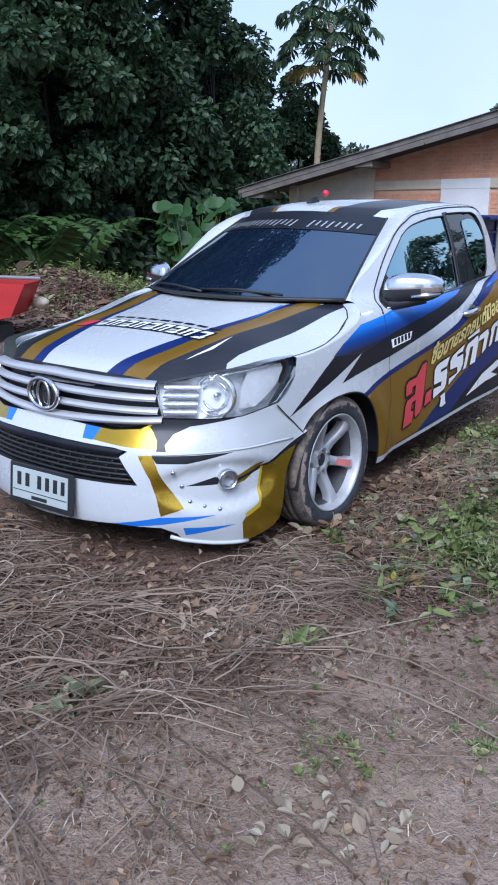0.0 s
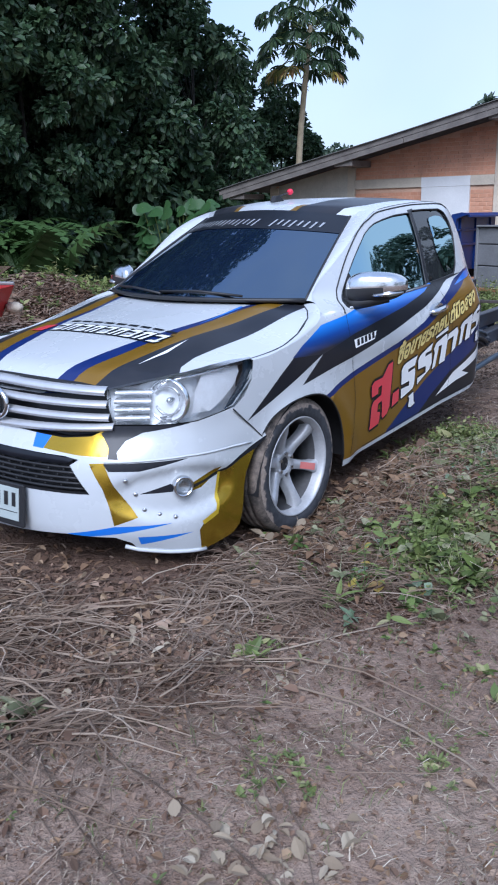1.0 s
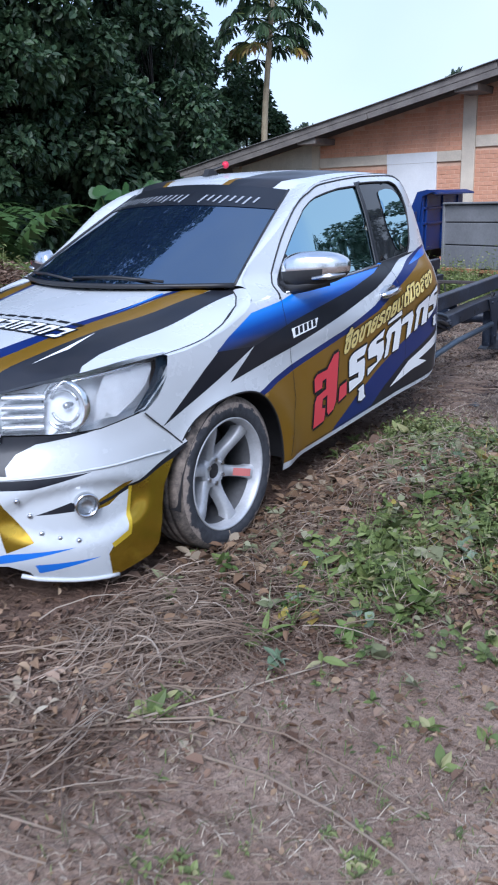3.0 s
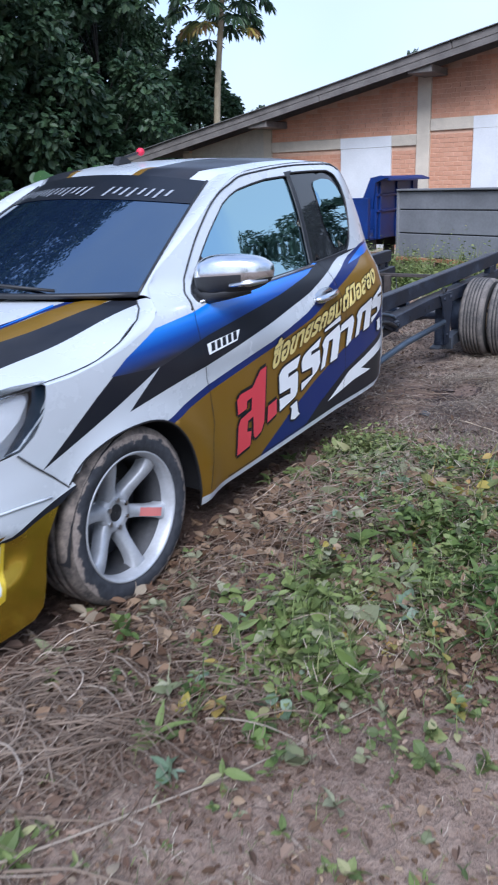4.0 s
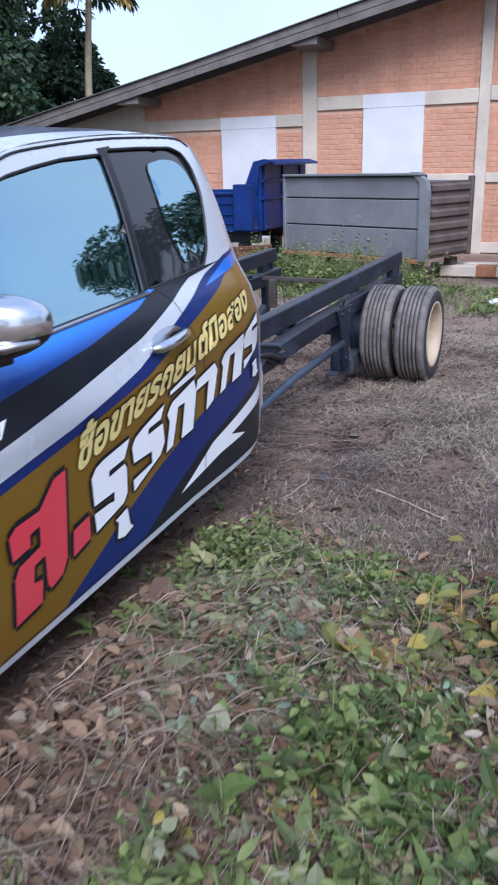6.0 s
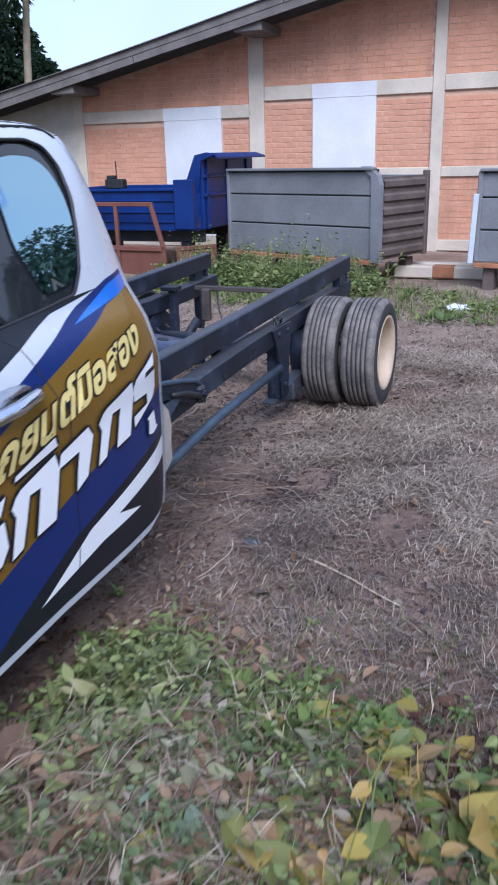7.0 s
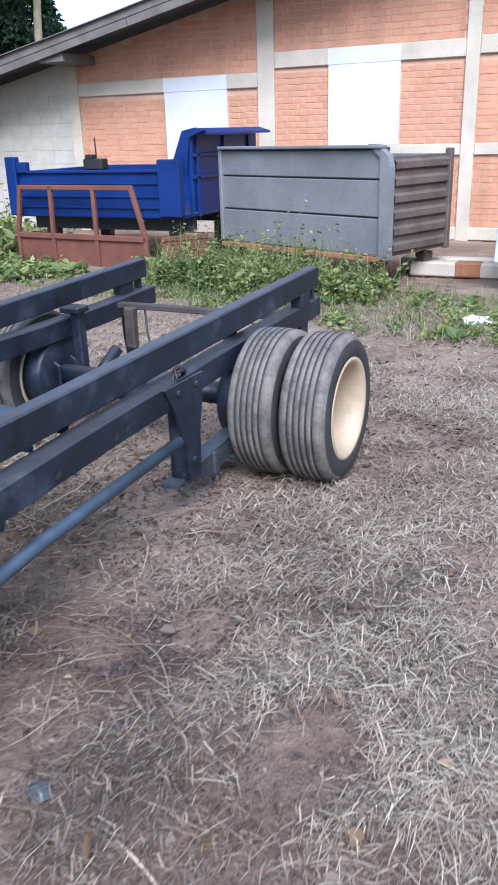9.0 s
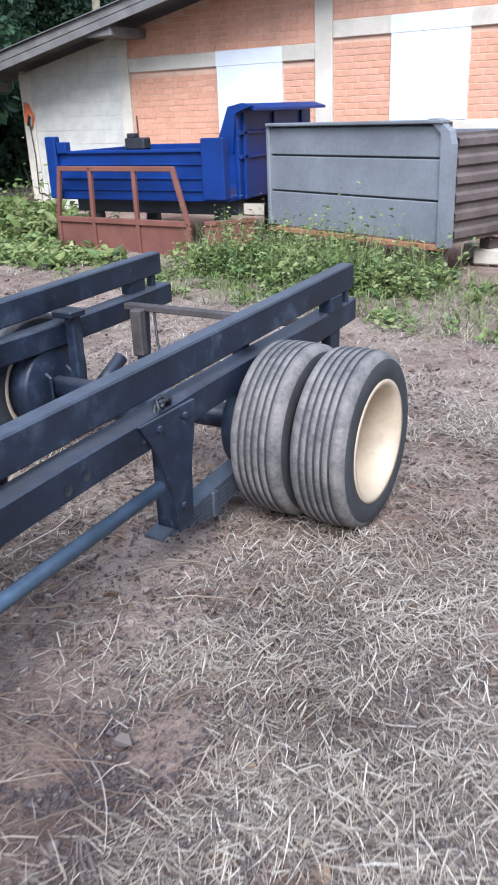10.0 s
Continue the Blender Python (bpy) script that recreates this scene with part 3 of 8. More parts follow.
# outline of the side seen from beside it: y along the car, z up
TOP = [(.655, .845), (.757, .850), (.9, .874), (1.02, .897), (1.17, .945), (1.25, .985), (1.315, 1.022)]
PILLAR = [(1.37, 1.055), (1.48, 1.128), (1.6, 1.203), (1.75, 1.300), (1.87, 1.376), (2.0, 1.434)]
RAIL = [(2.12, 1.468), (2.29, 1.488), (2.52, 1.506), (2.75, 1.517), (2.93, 1.521), (3.07, 1.516)]
REAR = [(3.15, 1.486), (3.188, 1.405), (3.212, 1.25), (3.23, 1.10), (3.242, .95), (3.245, .7), (3.232, .45), (3.205, .34)]
SILL = [(3.08, .303), (2.6, .285), (2.1, .245), (1.6, .205), (1.42, .165)]
ARCH = [tuple(q) for q in smooth_line([(1.409, .232), (1.382, .347), (1.332, .464), (1.252, .554), (1.164, .604), (1.051, .623), (.916, .616), (.798, .583), (.735, .545), (.695, .503)], 3)]
NOSE_SEAM = [(.692, .496), (.64, .545), (.575, .60), (.514, .655), (.585, .70), (.635, .765)]
side_outline = TOP + PILLAR + RAIL + REAR + SILL + ARCH + NOSE_SEAM

DOOR_WIN = rounded([(1.507, .986), (1.53, 1.010), (1.605, 1.050), (1.665, 1.120), (1.72, 1.182), (1.77, 1.233), (1.83, 1.286), (1.905, 1.343), (1.98, 1.375), (2.06, 1.399), (2.19, 1.421),
                    (2.33, 1.440), (2.541, 1.453), (2.532, 1.375), (2.524, 1.29), (2.511, 1.19), (2.499, 1.105), (2.485, 1.033), (1.95, 1.008)], .02)
QUARTER = rounded([(2.567, 1.466), (2.77, 1.473), (2.985, 1.475), (3.055, 1.455), (3.088, 1.40), (3.083, 1.32), (3.04, 1.222), (2.985, 1.128), (2.92, 1.072), (2.75, 1.056), (2.513, 1.040),
                   (2.527, 1.105), (2.539, 1.19), (2.552, 1.29), (2.56, 1.375)], .02)
QUARTER_GLASS = rounded([(2.775, 1.42), (2.89, 1.436), (2.975, 1.430), (3.022, 1.398), (3.043, 1.335), (3.035, 1.26), (3.00, 1.165), (2.94, 1.105), (2.80, 1.088), (2.752, 1.22)], .03)
# black groove along pillar and roof, which is also the upper edge of the door opening
DITCH = [(1.445, .967), (1.492, 1.011), (1.55, 1.046), (1.575, 1.075), (1.63, 1.145), (1.678, 1.204), (1.733, 1.262), (1.80, 1.322), (1.865, 1.367), (1.94, 1.402), (2.015, 1.425),
         (2.12, 1.456), (2.29, 1.476), (2.52, 1.495), (2.69, 1.504), (2.93, 1.509), (3.08, 1.506), (3.14, 1.480)]
DOOR = [(1.492, 1.011), (1.458, .975), (1.445, .93), (1.443, .80), (1.462, .695), (1.476, .647), (1.50, .50), (1.458, .31), (1.455, .232), (2.60, .315), (2.665, .34), (2.69, .5), (2.69, .8), (2.60, 1.0), (2.55, 1.036),
        (2.552, 1.15), (2.555, 1.463), (2.30, 1.458), (2.12, 1.436), (2.02, 1.406), (1.945, 1.383), (1.873, 1.349), (1.81, 1.305), (1.74, 1.245), (1.69, 1.190), (1.64, 1.130), (1.587, 1.062), (1.56, 1.034)]
zones = [
    ([(.598, .581), (.855, .764), (1.015, .862), (1.205, .936), (1.44, .958), (1.6, .985), (2.0, 1.02), (2.45, 1.06), (2.62, 1.06), (3.05, 1.075), (2.78, 1.045),
      (2.35, .918), (1.97, .838), (1.46, .748), (1.00, .676), (1.185, .800)], 1),
    ([(.93, .815), (1.015, .862), (1.205, .936), (1.44, .958), (1.6, .985), (2.0, 1.02), (2.45, 1.06), (2.62, 1.06), (2.4, 1.00), (2.1, .945), (1.5, .862), (1.2, .80), (1.16, .80)], 2),
    ([(1.165, .590), (1.46, .668), (1.955, .757), (2.30, .838), (2.61, .946), (2.9, 1.045), (3.10, 1.09), (3.34, 1.115), (3.36, .1), (1.1, .1)], 3),
    ([(2.85, 1.005), (3.10, 1.075), (3.35, 1.105), (3.35, 1.06), (3.06, 1.03)], 7),
    ([(1.20, .572), (1.5, .645), (1.98, .730), (2.33, .806), (2.66, .91), (3.05, 1.025), (3.36, 1.07), (3.36, .76), (3.0, .69), (2.62, .58), (2.35, .49), (2.1, .385), (1.88, .27),
      (1.75, .15), (1.1, .1)], 4),
    ([(3.36, .64), (3.1, .575), (2.68, .475), (2.42, .37), (2.2, .25), (2.2, .1), (3.36, .1)], 1),
    ([(3.30, .585), (2.74, .462), (2.50, .352), (2.80, .402), (3.02, .416), (2.89, .448), (3.28, .515)], 5),
    ([(2.52, 1.47), (2.60, 1.478), (2.60, 1.375), (2.56, 1.29), (2.545, 1.19), (2.53, 1.105), (2.52, 1.043), (2.47, 1.036), (2.49, 1.105), (2.50, 1.19), (2.51, 1.29)], 1),
    ([(1.38, .1), (1.38, .20), (1.6, .228), (2.1, .268), (2.6, .307), (3.1, .325), (3.36, .36), (3.36, .1)], 0),
]
splits = [([(-1, -1), (4, -1), (4, 3), (-1, 3)], "cab_side"), ([(-1, -1), (1.455, -1), (1.458, .31), (1.50, .50), (1.476, .647), (1.462, .695), (1.443, .80), (1.445, .93), (1.458, .975), (1.492, 1.011), (1.33, 1.04), (-1, 3)], "front_fender"), (DOOR, "door")]
made = skin(side_outline, zones, lambda y, z: (side_x(y, z), y, z), .032, (DOOR_WIN, QUARTER), splits)
panels = {}
for key, (v, f, s) in made.items():
    panels[key] = both(key, v, f, FILMS, truck, {"door": "white, navy and gold filmed door with pale lettering", "front_fender": "white fender with a black and blue flash",
                                                 "cab_side": "rear cab side in gold and navy film"}[key], s)


def on_side(y, z, w=0.0):
    return side_x(y, z) + w, y, z


def add_seam(line, width=.0035):
    g = seam_line(dense(line, .03, False), on_side, width)
    return both("panel_gap", g.v, g.f, GAP, truck)


add_seam(DOOR[:9])
add_seam(DOOR[9:15])
groove = Geo().tube([on_side(y, z, .0005) for y, z in dense(smooth_line(DITCH, 4), .03, False)], .0042, 6)
both("roof_groove", groove.v, groove.f, GAP, truck)
add_seam([(.692, .496), (.64, .545), (.575, .60), (.514, .655)], .006)
add_seam([(1.6, .236), (2.1, .278), (2.6, .318), (3.1, .336)], .004)

# glass, with a black seal round it
for poly, step, glass in ((DOOR_WIN, .05, DOOR_GLASS), (QUARTER, .05, PLASTIC), (QUARTER_GLASS, .05, DOOR_GLASS)):
    lift = -.006 if poly is QUARTER_GLASS else -.012
    made = skin(poly, [], (lambda y, z: (side_x(2.75 + (y - 2.75) * .35, z) + lift, y, z)) if poly is QUARTER_GLASS else (lambda y, z: (side_x(y, z) + lift, y, z)), step)
    for v, f, s in made.values():
        if poly is QUARTER:
            both("pillar_cover", v, f, LENS_DARK, truck, "gloss black quarter panel")
        else:
            both("side_window", v, f, glass, truck, "dark mirror-tinted side glass")
for poly in (DOOR_WIN, QUARTER):
    edge = [on_side(y, z, -.004) for y, z in poly]
    g = Geo().tube(edge + [edge[0]], .0055, 6, caps=False)
    both("window_seal", g.v, g.f, PLASTIC, truck)
g = Geo().tube([on_side(y, z, .002) for y, z in ((1.52, .986), (1.95, 1.004), (2.25, 1.018), (2.50, 1.031))], .007, 6)
both("belt_trim", g.v, g.f, DULL_CHROME, truck)


# ---- hood, fender tops, windscreen, roof, back wall
HOOD_EDGE = [(0, .0), (.2, .012), (.4, .062), (.49, .113), (.6, .21), (.70, .327), (.77, .50), (.815, .657), (.831, .757), (.845, .9), (.842, 1.02), (.80, 1.17), (.745, 1.25), (.677, 1.315), (.5, 1.165), (.17, 1.085), (0, 1.07)]
hood_outline = HOOD_EDGE + [(-x, y) for x, y in HOOD_EDGE[-2:0:-1]]
half_zones = [
    ([(.436, .05), (.438, .13), (.473, .353), (.510, .661), (.598, 1.192), (.61, 1.30), (.677, 1.35), (.708, 1.28), (.695, 1.04), (.674, .76), (.652, .50), (.664, .40), (.71, .33), (.49, .05)], 6),
    ([(.310, .03), (.436, .05), (.440, .13), (.475, .353), (.512, .661), (.60, 1.192), (.60, 1.3), (.50, 1.2), (.409, .699), (.348, .332), (.312, .12)], 4),
    ([(.224, .0), (.312, .03), (.318, .14), (.368, .346), (.388, .504), (.46, 1.0), (.50, 1.16), (.47, 1.2), (.362, .672), (.273, .300), (.228, .1)], 3),
    ([(.505, .30), (.532, .46), (.516, .62), (.515, .45)], 5),
    ([(.415, .80), (.455, 1.1), (.435, 1.12)], 7),
]
hood_zones = half_zones + [([(-x * .96 + .0, y) for x, y in z], s) for z, s in half_zones[:3]]
(v, f, s), = skin(hood_outline, hood_zones, lambda x, y: (x, y, hood_z(x, y)), .04).values()
hood = part("hood", v, f, FILMS, truck, "white hood with gold, navy and charcoal stripes", True, s)


def on_hood(x, y, w=0.0):
    return x, y, hood_z(x, y) + w


g = seam_line(dense(HOOD_EDGE[3:14], .03, False), on_hood, .006, .002)
both("hood_gap", g.v, g.f, GAP, truck)
# from the hood's edge down to the fender
n = 14
ys = [.655 + (1.315 - .655) * i / n for i in range(n + 1)]
hood_x = curve([(y, x) for x, y in HOOD_EDGE[7:14]])
top_z = curve(TOP)
v, f = loft([(hood_x(y), y, hood_z(hood_x(y), y)) for y in ys], [(side_x(y, top_z(y)), y, top_z(y)) for y in ys], 4, (.004, 0, .006))
both("fender_top", v, f, WHITE, truck)

m, n = 24, 12
v = [screen(-1 + 2 * i / m, j / n) for j in range(n + 1) for i in range(m + 1)]
f = [(j * (m + 1) + i, j * (m + 1) + i + 1, (j + 1) * (m + 1) + i + 1, (j + 1) * (m + 1) + i) for j in range(n) for i in range(m)]
windscreen = part("windscreen", v, f, SCREEN_GLASS, truck, "dark tinted windscreen with a lettered sun strip")
v = [screen(-1 + 2 * i / m, .76 + .24 * j / 4, .003) for j in range(5) for i in range(m + 1)]
f = [(j * (m + 1) + i, j * (m + 1) + i + 1, (j + 1) * (m + 1) + i + 1, (j + 1) * (m + 1) + i) for j in range(4) for i in range(m)]
part("sun_strip", v, f, BLACK, windscreen, "matt black sun strip")
edge = [screen(1, i / 10, .001) for i in range(11)]
g = Geo().tube(edge, .008, 6)
both("screen_seal", g.v, g.f, PLASTIC, windscreen)
g = Geo().tube([screen(-1 + i / 10, 0, .002) for i in range(21)], .012, 6)
g.ob("cowl_seal", PLASTIC, windscreen, smooth=True)
for a, b in (((-.05, .01), (-.80, .035)), ((.62, .01), (-.08, .03))):
    g = Geo().tube([screen(a[0], a[1], .02), screen(a[0] * .5 + b[0] * .5, .035, .028), screen(b[0], b[1], .02)], .007, 6)
    g.tube([screen(a[0] * .9 + b[0] * .1, .03, .01), screen(b[0], b[1] + .01, .01)], .006, 5)
    g.ob("wiper", PLASTIC, truck, "black wiper arm", True)

# pillar between the windscreen and the door
ts = [i / 12 for i in range(13)]
pil_z = curve([TOP[-1]] + PILLAR)
outer = [(side_x(1.315 + .685 * t, pil_z(1.315 + .685 * t)), 1.315 + .685 * t, pil_z(1.315 + .685 * t)) for t in ts]
v, f = loft([screen(1, t) for t in ts], outer, 3, (.006, -.004, .006))
both("windscreen_pillar", v, f, WHITE, truck)
rail_z = curve([PILLAR[-1]] + RAIL + [REAR[0]])


def roof_point(s, t):
    """Across by s from -1 to 1, back by t from 0 to 1."""
    a = screen(s, 1)
    y = a[1] * (1 - t) + 3.15 * t
    ye = 2.02 * (1 - t) + 3.15 * t
    xe = .53 + (side_x(ye, rail_z(ye)) - .53) * ease((ye - 2.0) / .22)
    ze = rail_z(ye) + .012 * (1 - ease((ye - 2.0) / .25))
    k = abs(s)
    if t < 1e-6:
        return a
    return s * xe, y, ze + (roof_mid(y) - ze) * (1 - k ** 2.6) - .0


m, n = 28, 22
v, s = [], []
for j in range(n + 1):
    v += [roof_point(-1 + 2 * i / m, j / n) for i in range(m + 1)]
f = [(j * (m + 1) + i, j * (m + 1) + i + 1, (j + 1) * (m + 1) + i + 1, (j + 1) * (m + 1) + i) for j in range(n) for i in range(m)]
s = [6 if (20 <= i < 26 or 2 <= i < 8) and j >= 0 else (4 if i in (19, 8) and j < 2 else 0) for j in range(n) for i in range(m)]
roof = part("roof", v, f, FILMS, truck, "white roof with two charcoal stripes", True, s)
ts = [i / n for i in range(n + 1)]
v, f = loft([roof_point(1, t) for t in ts], [(side_x(2.0 + 1.15 * t, rail_z(2.0 + 1.15 * t)), 2.0 + 1.15 * t, rail_z(2.0 + 1.15 * t)) for t in ts], 2, (.003, 0, .003))
both("roof_rail", v, f, WHITE, truck)
# rounded back corners and the back wall
back_line = [(side_x(y, z), y, z) for y, z in smooth_line(REAR, 3)]
inner = [(x - .07, y + .055, z) for x, y, z in back_line]
v, f = loft(back_line, inner, 3, (.018, .012, 0))
both("back_corner", v, f, WHITE, truck)
w = [(x, y, z) for x, y, z in inner]
v = w + [(-x, y, z) for x, y, z in w]
k = len(w)
f = [(i, i + 1, k + i + 1, k + i) for i in range(k - 1)]
part("back_wall", v, f, WHITE, truck, "white cab back wall", False)
v, f = loft([roof_point(-1 + 2 * i / m, 1) for i in range(m + 1)], [(inner[0][0] * (-1 + 2 * i / m), inner[0][1] + .02, inner[0][2] - .02) for i in range(m + 1)], 3, (0, .02, .015))
part("roof_back_edge", v, f, WHITE, truck)
# dark floor and inner walls, seen under and through the arches
g = Geo().box((0, 2.3, .33), (1.5, 2.0, .14), .02).box((0, .72, .55), (1.1, 1.1, .34), .03).box((0, 1.3, .42), (1.3, .3, .4), .03)
g.ob("underbody", PLASTIC, truck)
for sx in (1, -1):
    v, f = [], []
    arc = [(1.06 + .40 * math.cos(a), .215 + .40 * math.sin(a)) for a in [radians(d) for d in range(0, 181, 10)]]
    for x in (.872, .52):
        v += [(sx * x, y, z) for y, z in arc]
    n = len(arc)
    f = [(i, i + 1, n + i + 1, n + i) for i in range(n - 1)]
    v.append((sx * .52, 1.06, .1))
    f += [(n + i, n + i + 1, 2 * n) for i in range(n - 1)]
    part("wheel_arch_liner", v, f, PLASTIC, truck, "black wheel arch liner")
edge = [(side_x(y, z) - .004, y, z) for y, z in [(1.42, .165)] + ARCH]
g = Geo().tube(edge, .0055, 6)
both("arch_lip", g.v, g.f, PLASTIC, truck)

# ---- bumper, grille, lamps
def mirrored(half, k=1.0):
    """Both halves of a closed outline given from the middle of its foot round to the middle of its head."""
    return half + [(-s * k, z) for s, z in half[::-1] if s > 1e-6]


def on_nose(s, z, w=0.0):
    a = ((abs(s) - .92) / .30) ** 2 + ((z - .345) / .105) ** 2
    x, y, z = nose(s, z, w - .028 * ease((1.15 - a) / .5))
    k = ease((abs(s) - 1.12) / .26) * ease((z - .16) / .16)
    return (x * (1 - k) + math.copysign(side_x(max(y, .3), z) + w, x) * k, y, z)


bumper_half = [(0, .150), (.09, .155), (.42, .178), (.635, .170), (.695, .140), (.71, .107), (.85, .085), (1.04, .066), (1.10, .075), (1.20, .092), (1.243, .125), (1.275, .22), (1.30, .35), (1.352, .445), (1.425, .494),
               (1.36, .57), (1.30, .63), (1.225, .660), (1.01, .634), (.80, .630), (.597, .632), (.51, .589), (.385, .578), (.2, .588), (0, .600)]
air_intake = mirrored([(0, .362), (.545, .362), (.50, .42), (.455, .478), (.487, .501), (.42, .512), (.2, .518), (0, .520)])
right_zones = [
    ([(.327, .585), (.575, .62), (.605, .545), (.607, .512), (.48, .517), (.305, .533)], 8),
    ([(.24, .59), (.328, .59), (.306, .531), (.250, .533)], 7),
    ([(.55, .60), (.60, .64), (.735, .640), (.98, .632), (.73, .602), (.662, .572), (.640, .530), (.655, .503), (.612, .505), (.600, .545)], 1),
    ([(.538, .488), (.600, .490), (.662, .365), (.742, .258), (.640, .224), (.628, .30), (.600, .385)], 8),
    ([(.597, .487), (.965, .491), (.75, .454), (.622, .456)], 1),
    ([(.75, .350), (.89, .384), (.91, .348)], 1),
    ([(.97, .335), (1.04, .345), (1.13, .395), (1.14, .42), (1.0, .375)], 8),
    ([(.98, .360), (1.06, .376), (1.165, .408), (1.28, .448), (1.42, .498), (1.45, .48), (1.36, .450), (1.26, .424), (1.15, .386), (1.0, .350)], 1),
    ([(.43, .180), (.64, .220), (.885, .221), (.65, .187), (.44, .164)], 7),
    ([(.73, .169), (.975, .164), (.73, .130)], 7),
    ([(1.145, .388), (1.26, .424), (1.36, .450), (1.46, .485), (1.46, .0), (1.015, .0), (1.005, .165), (1.03, .195), (1.10, .225), (1.128, .33)], 8),
    # highlight along the raised gold edge, painted in as a yellow strip
    ([(1.135, .392), (1.122, .33), (1.097, .235), (1.02, .203), (1.03, .185), (1.108, .215), (1.137, .325), (1.149, .39)], 9),
]
bumper_zones = right_zones + [([(-s, z) for s, z in p], k) for p, k in right_zones]
(v, f, s), = skin(mirrored(bumper_half), bumper_zones, on_nose, .028, (air_intake,)).values()
bumper = part("front_bumper", v, [q[::-1] for q in f], FILMS, truck, "white body-kit bumper with gold and blue accents", True, s)
# lower lip, turned in under the bumper
foot = [p for p in dense(bumper_half[:11], .03, False)]
a = [on_nose(s, z) for s, z in foot]
b = [(x * .93, y + .07, z + .004) for x, y, z in a]
v, f = loft(a, b, 2)
both("bumper_lip", v, f, WHITE, bumper)
g = Geo().tube([on_nose(s, z, .004) for s, z in dense([(.66, .125), (.71, .104), (.85, .082), (1.035, .064)], .05, False)], .009, 6)
both("splitter_edge", g.v, g.f, WHITE, bumper)
# line along the bumper under the lamp
g = Geo().tube([on_nose(s, z, .001) for s, z in dense([(.60, .492), (.95, .500), (1.2, .492), (1.33, .484)], .05, False)], .0045, 6)
both("bumper_crease", g.v, g.f, WHITE, bumper)

# lower air intake: a black surround with staggered ribs
(v, f, s), = skin(air_intake, [], lambda s, z: nose(s, z, -.045), .05).values()
intake = part("air_intake", v, [q[::-1] for q in f], PLASTIC, bumper, "black lower air intake")
rim = dense(air_intake, .04)
v, f = loft([nose(s, z, .002) for s, z in rim + rim[:1]], [nose(s, z, -.045) for s, z in rim + rim[:1]], 2)
part("intake_frame", v, f, PLASTIC, bumper)
for j in range(6):
    z = .378 + j * .0215
    w = .53 - (z - .362) * .55
    g = Geo().tube([nose(-w + 2 * w * i / 24, z, -.018) for i in range(25)], .0065, 5)
    for i in range(12):
        s = -w + .03 + (2 * w - .06) * (i + (j % 2) * .5) / 12
        g.tube([nose(s, z, -.022), nose(s, z + .0215, -.022)], .005, 5)
    g.ob("intake_rib", PLASTIC, bumper, smooth=True)
g = Geo()
v, f = loft([nose(-.47 + .94 * i / 30, .517 - .012 * abs(-1 + i / 15) ** 3, .003) for i in range(31)], [nose(-.44 + .88 * i / 30, .478, -.012) for i in range(31)], 3, (0, -.008, 0))
part("intake_brow", v, f, BLACK, bumper)

for k in (1, -1):
    for s, z in ((.695, .418), (.735, .352), (.770, .282), (.835, .258), (.900, .243)):
        p, q = Vector(on_nose(k * s, z, 0)), Vector(on_nose(k * s, z, .01))
        g = Geo().tube([p - (q - p) * .3, p + (q - p) * .5, p + (q - p) * .9], [.0095, .0095, .005], 10)
        g.ob("bolt", DULL_CHROME, bumper, smooth=True)
    p, q = Vector(on_nose(k * .94, .371, 0)), Vector(on_nose(k * .94, .371, .03))
    turn = (q - p).to_track_quat("X", "Z").to_matrix().to_4x4()
    lamp = Geo().lathe([(-.03, .043), (.022, .046), (.030, .043), (.030, .037), (.012, .034)], 28, at=Matrix.Translation(p) @ turn).ob("fog_lamp", CHROME, bumper, "round chrome fog lamp", True)
    Geo().lathe([(.002, .0), (.004, .018), (.012, .0345)], 24, at=Matrix.Translation(p) @ turn).ob("fog_reflector", DULL_CHROME, lamp, smooth=True)
    Geo().lathe([(.026, .0001), (.024, .022), (.018, .0355)], 24, at=Matrix.Translation(p) @ turn).ob("fog_lens", CLEAR, lamp, smooth=True).visible_shadow = False

# number plate: plain bars in place of its characters
plate_at = Matrix.Translation(Vector(nose(.06, .29, .030))) @ Matrix.Rotation(radians(-6), 4, "X") @ Matrix.Rotation(radians(4), 4, "Z")
PLATE_WHITE = plain("plate_white", (.40, .45, .44), .4, vary=.06, bump=.02)
plate = Geo().box((0, 0, 0), (.40, .018, .185), .006, plate_at).ob("number_plate", PLASTIC, bumper, "white plate with dark bars in a black holder")
Geo().box((0, -.011, .004), (.352, .004, .142), .001, plate_at).ob("plate_face", PLATE_WHITE, plate)
for x, w in ((-.125, .042), (-.072, .042), (.005, .040), (.055, .040), (.105, .040), (.152, .036)):
    Geo().box((x - .005, -.0135, .024), (w * .62, .002, .060), 0, plate_at).ob("plate_bar", PLASTIC, plate)
Geo().box((0, -.0135, -.052), (.10, .002, .016), 0, plate_at).ob("plate_bar", PLASTIC, plate)
Geo().box((0, -.0135, -.030), (.34, .002, .003), 0, plate_at).ob("plate_line", PLASTIC, plate)

# ---- grille: chrome bars over a dark backing
grille_half = [(0, .598), (.385, .576), (.515, .590), (.60, .634), (.575, .70), (.545, .772), (.40, .792), (.2, .800), (0, .802)]
(v, f, s), = skin(mirrored(grille_half), [], lambda s, z: nose(s, z, -.05), .06).values()
grille = part("grille", v, [q[::-1] for q in f], PLASTIC, truck, "black grille with bright chrome bars")
rim = dense(mirrored(grille_half), .05)
v, f = loft([nose(s, z, .0) for s, z in rim + rim[:1]], [nose(s, z, -.05) for s, z in rim + rim[:1]], 2)
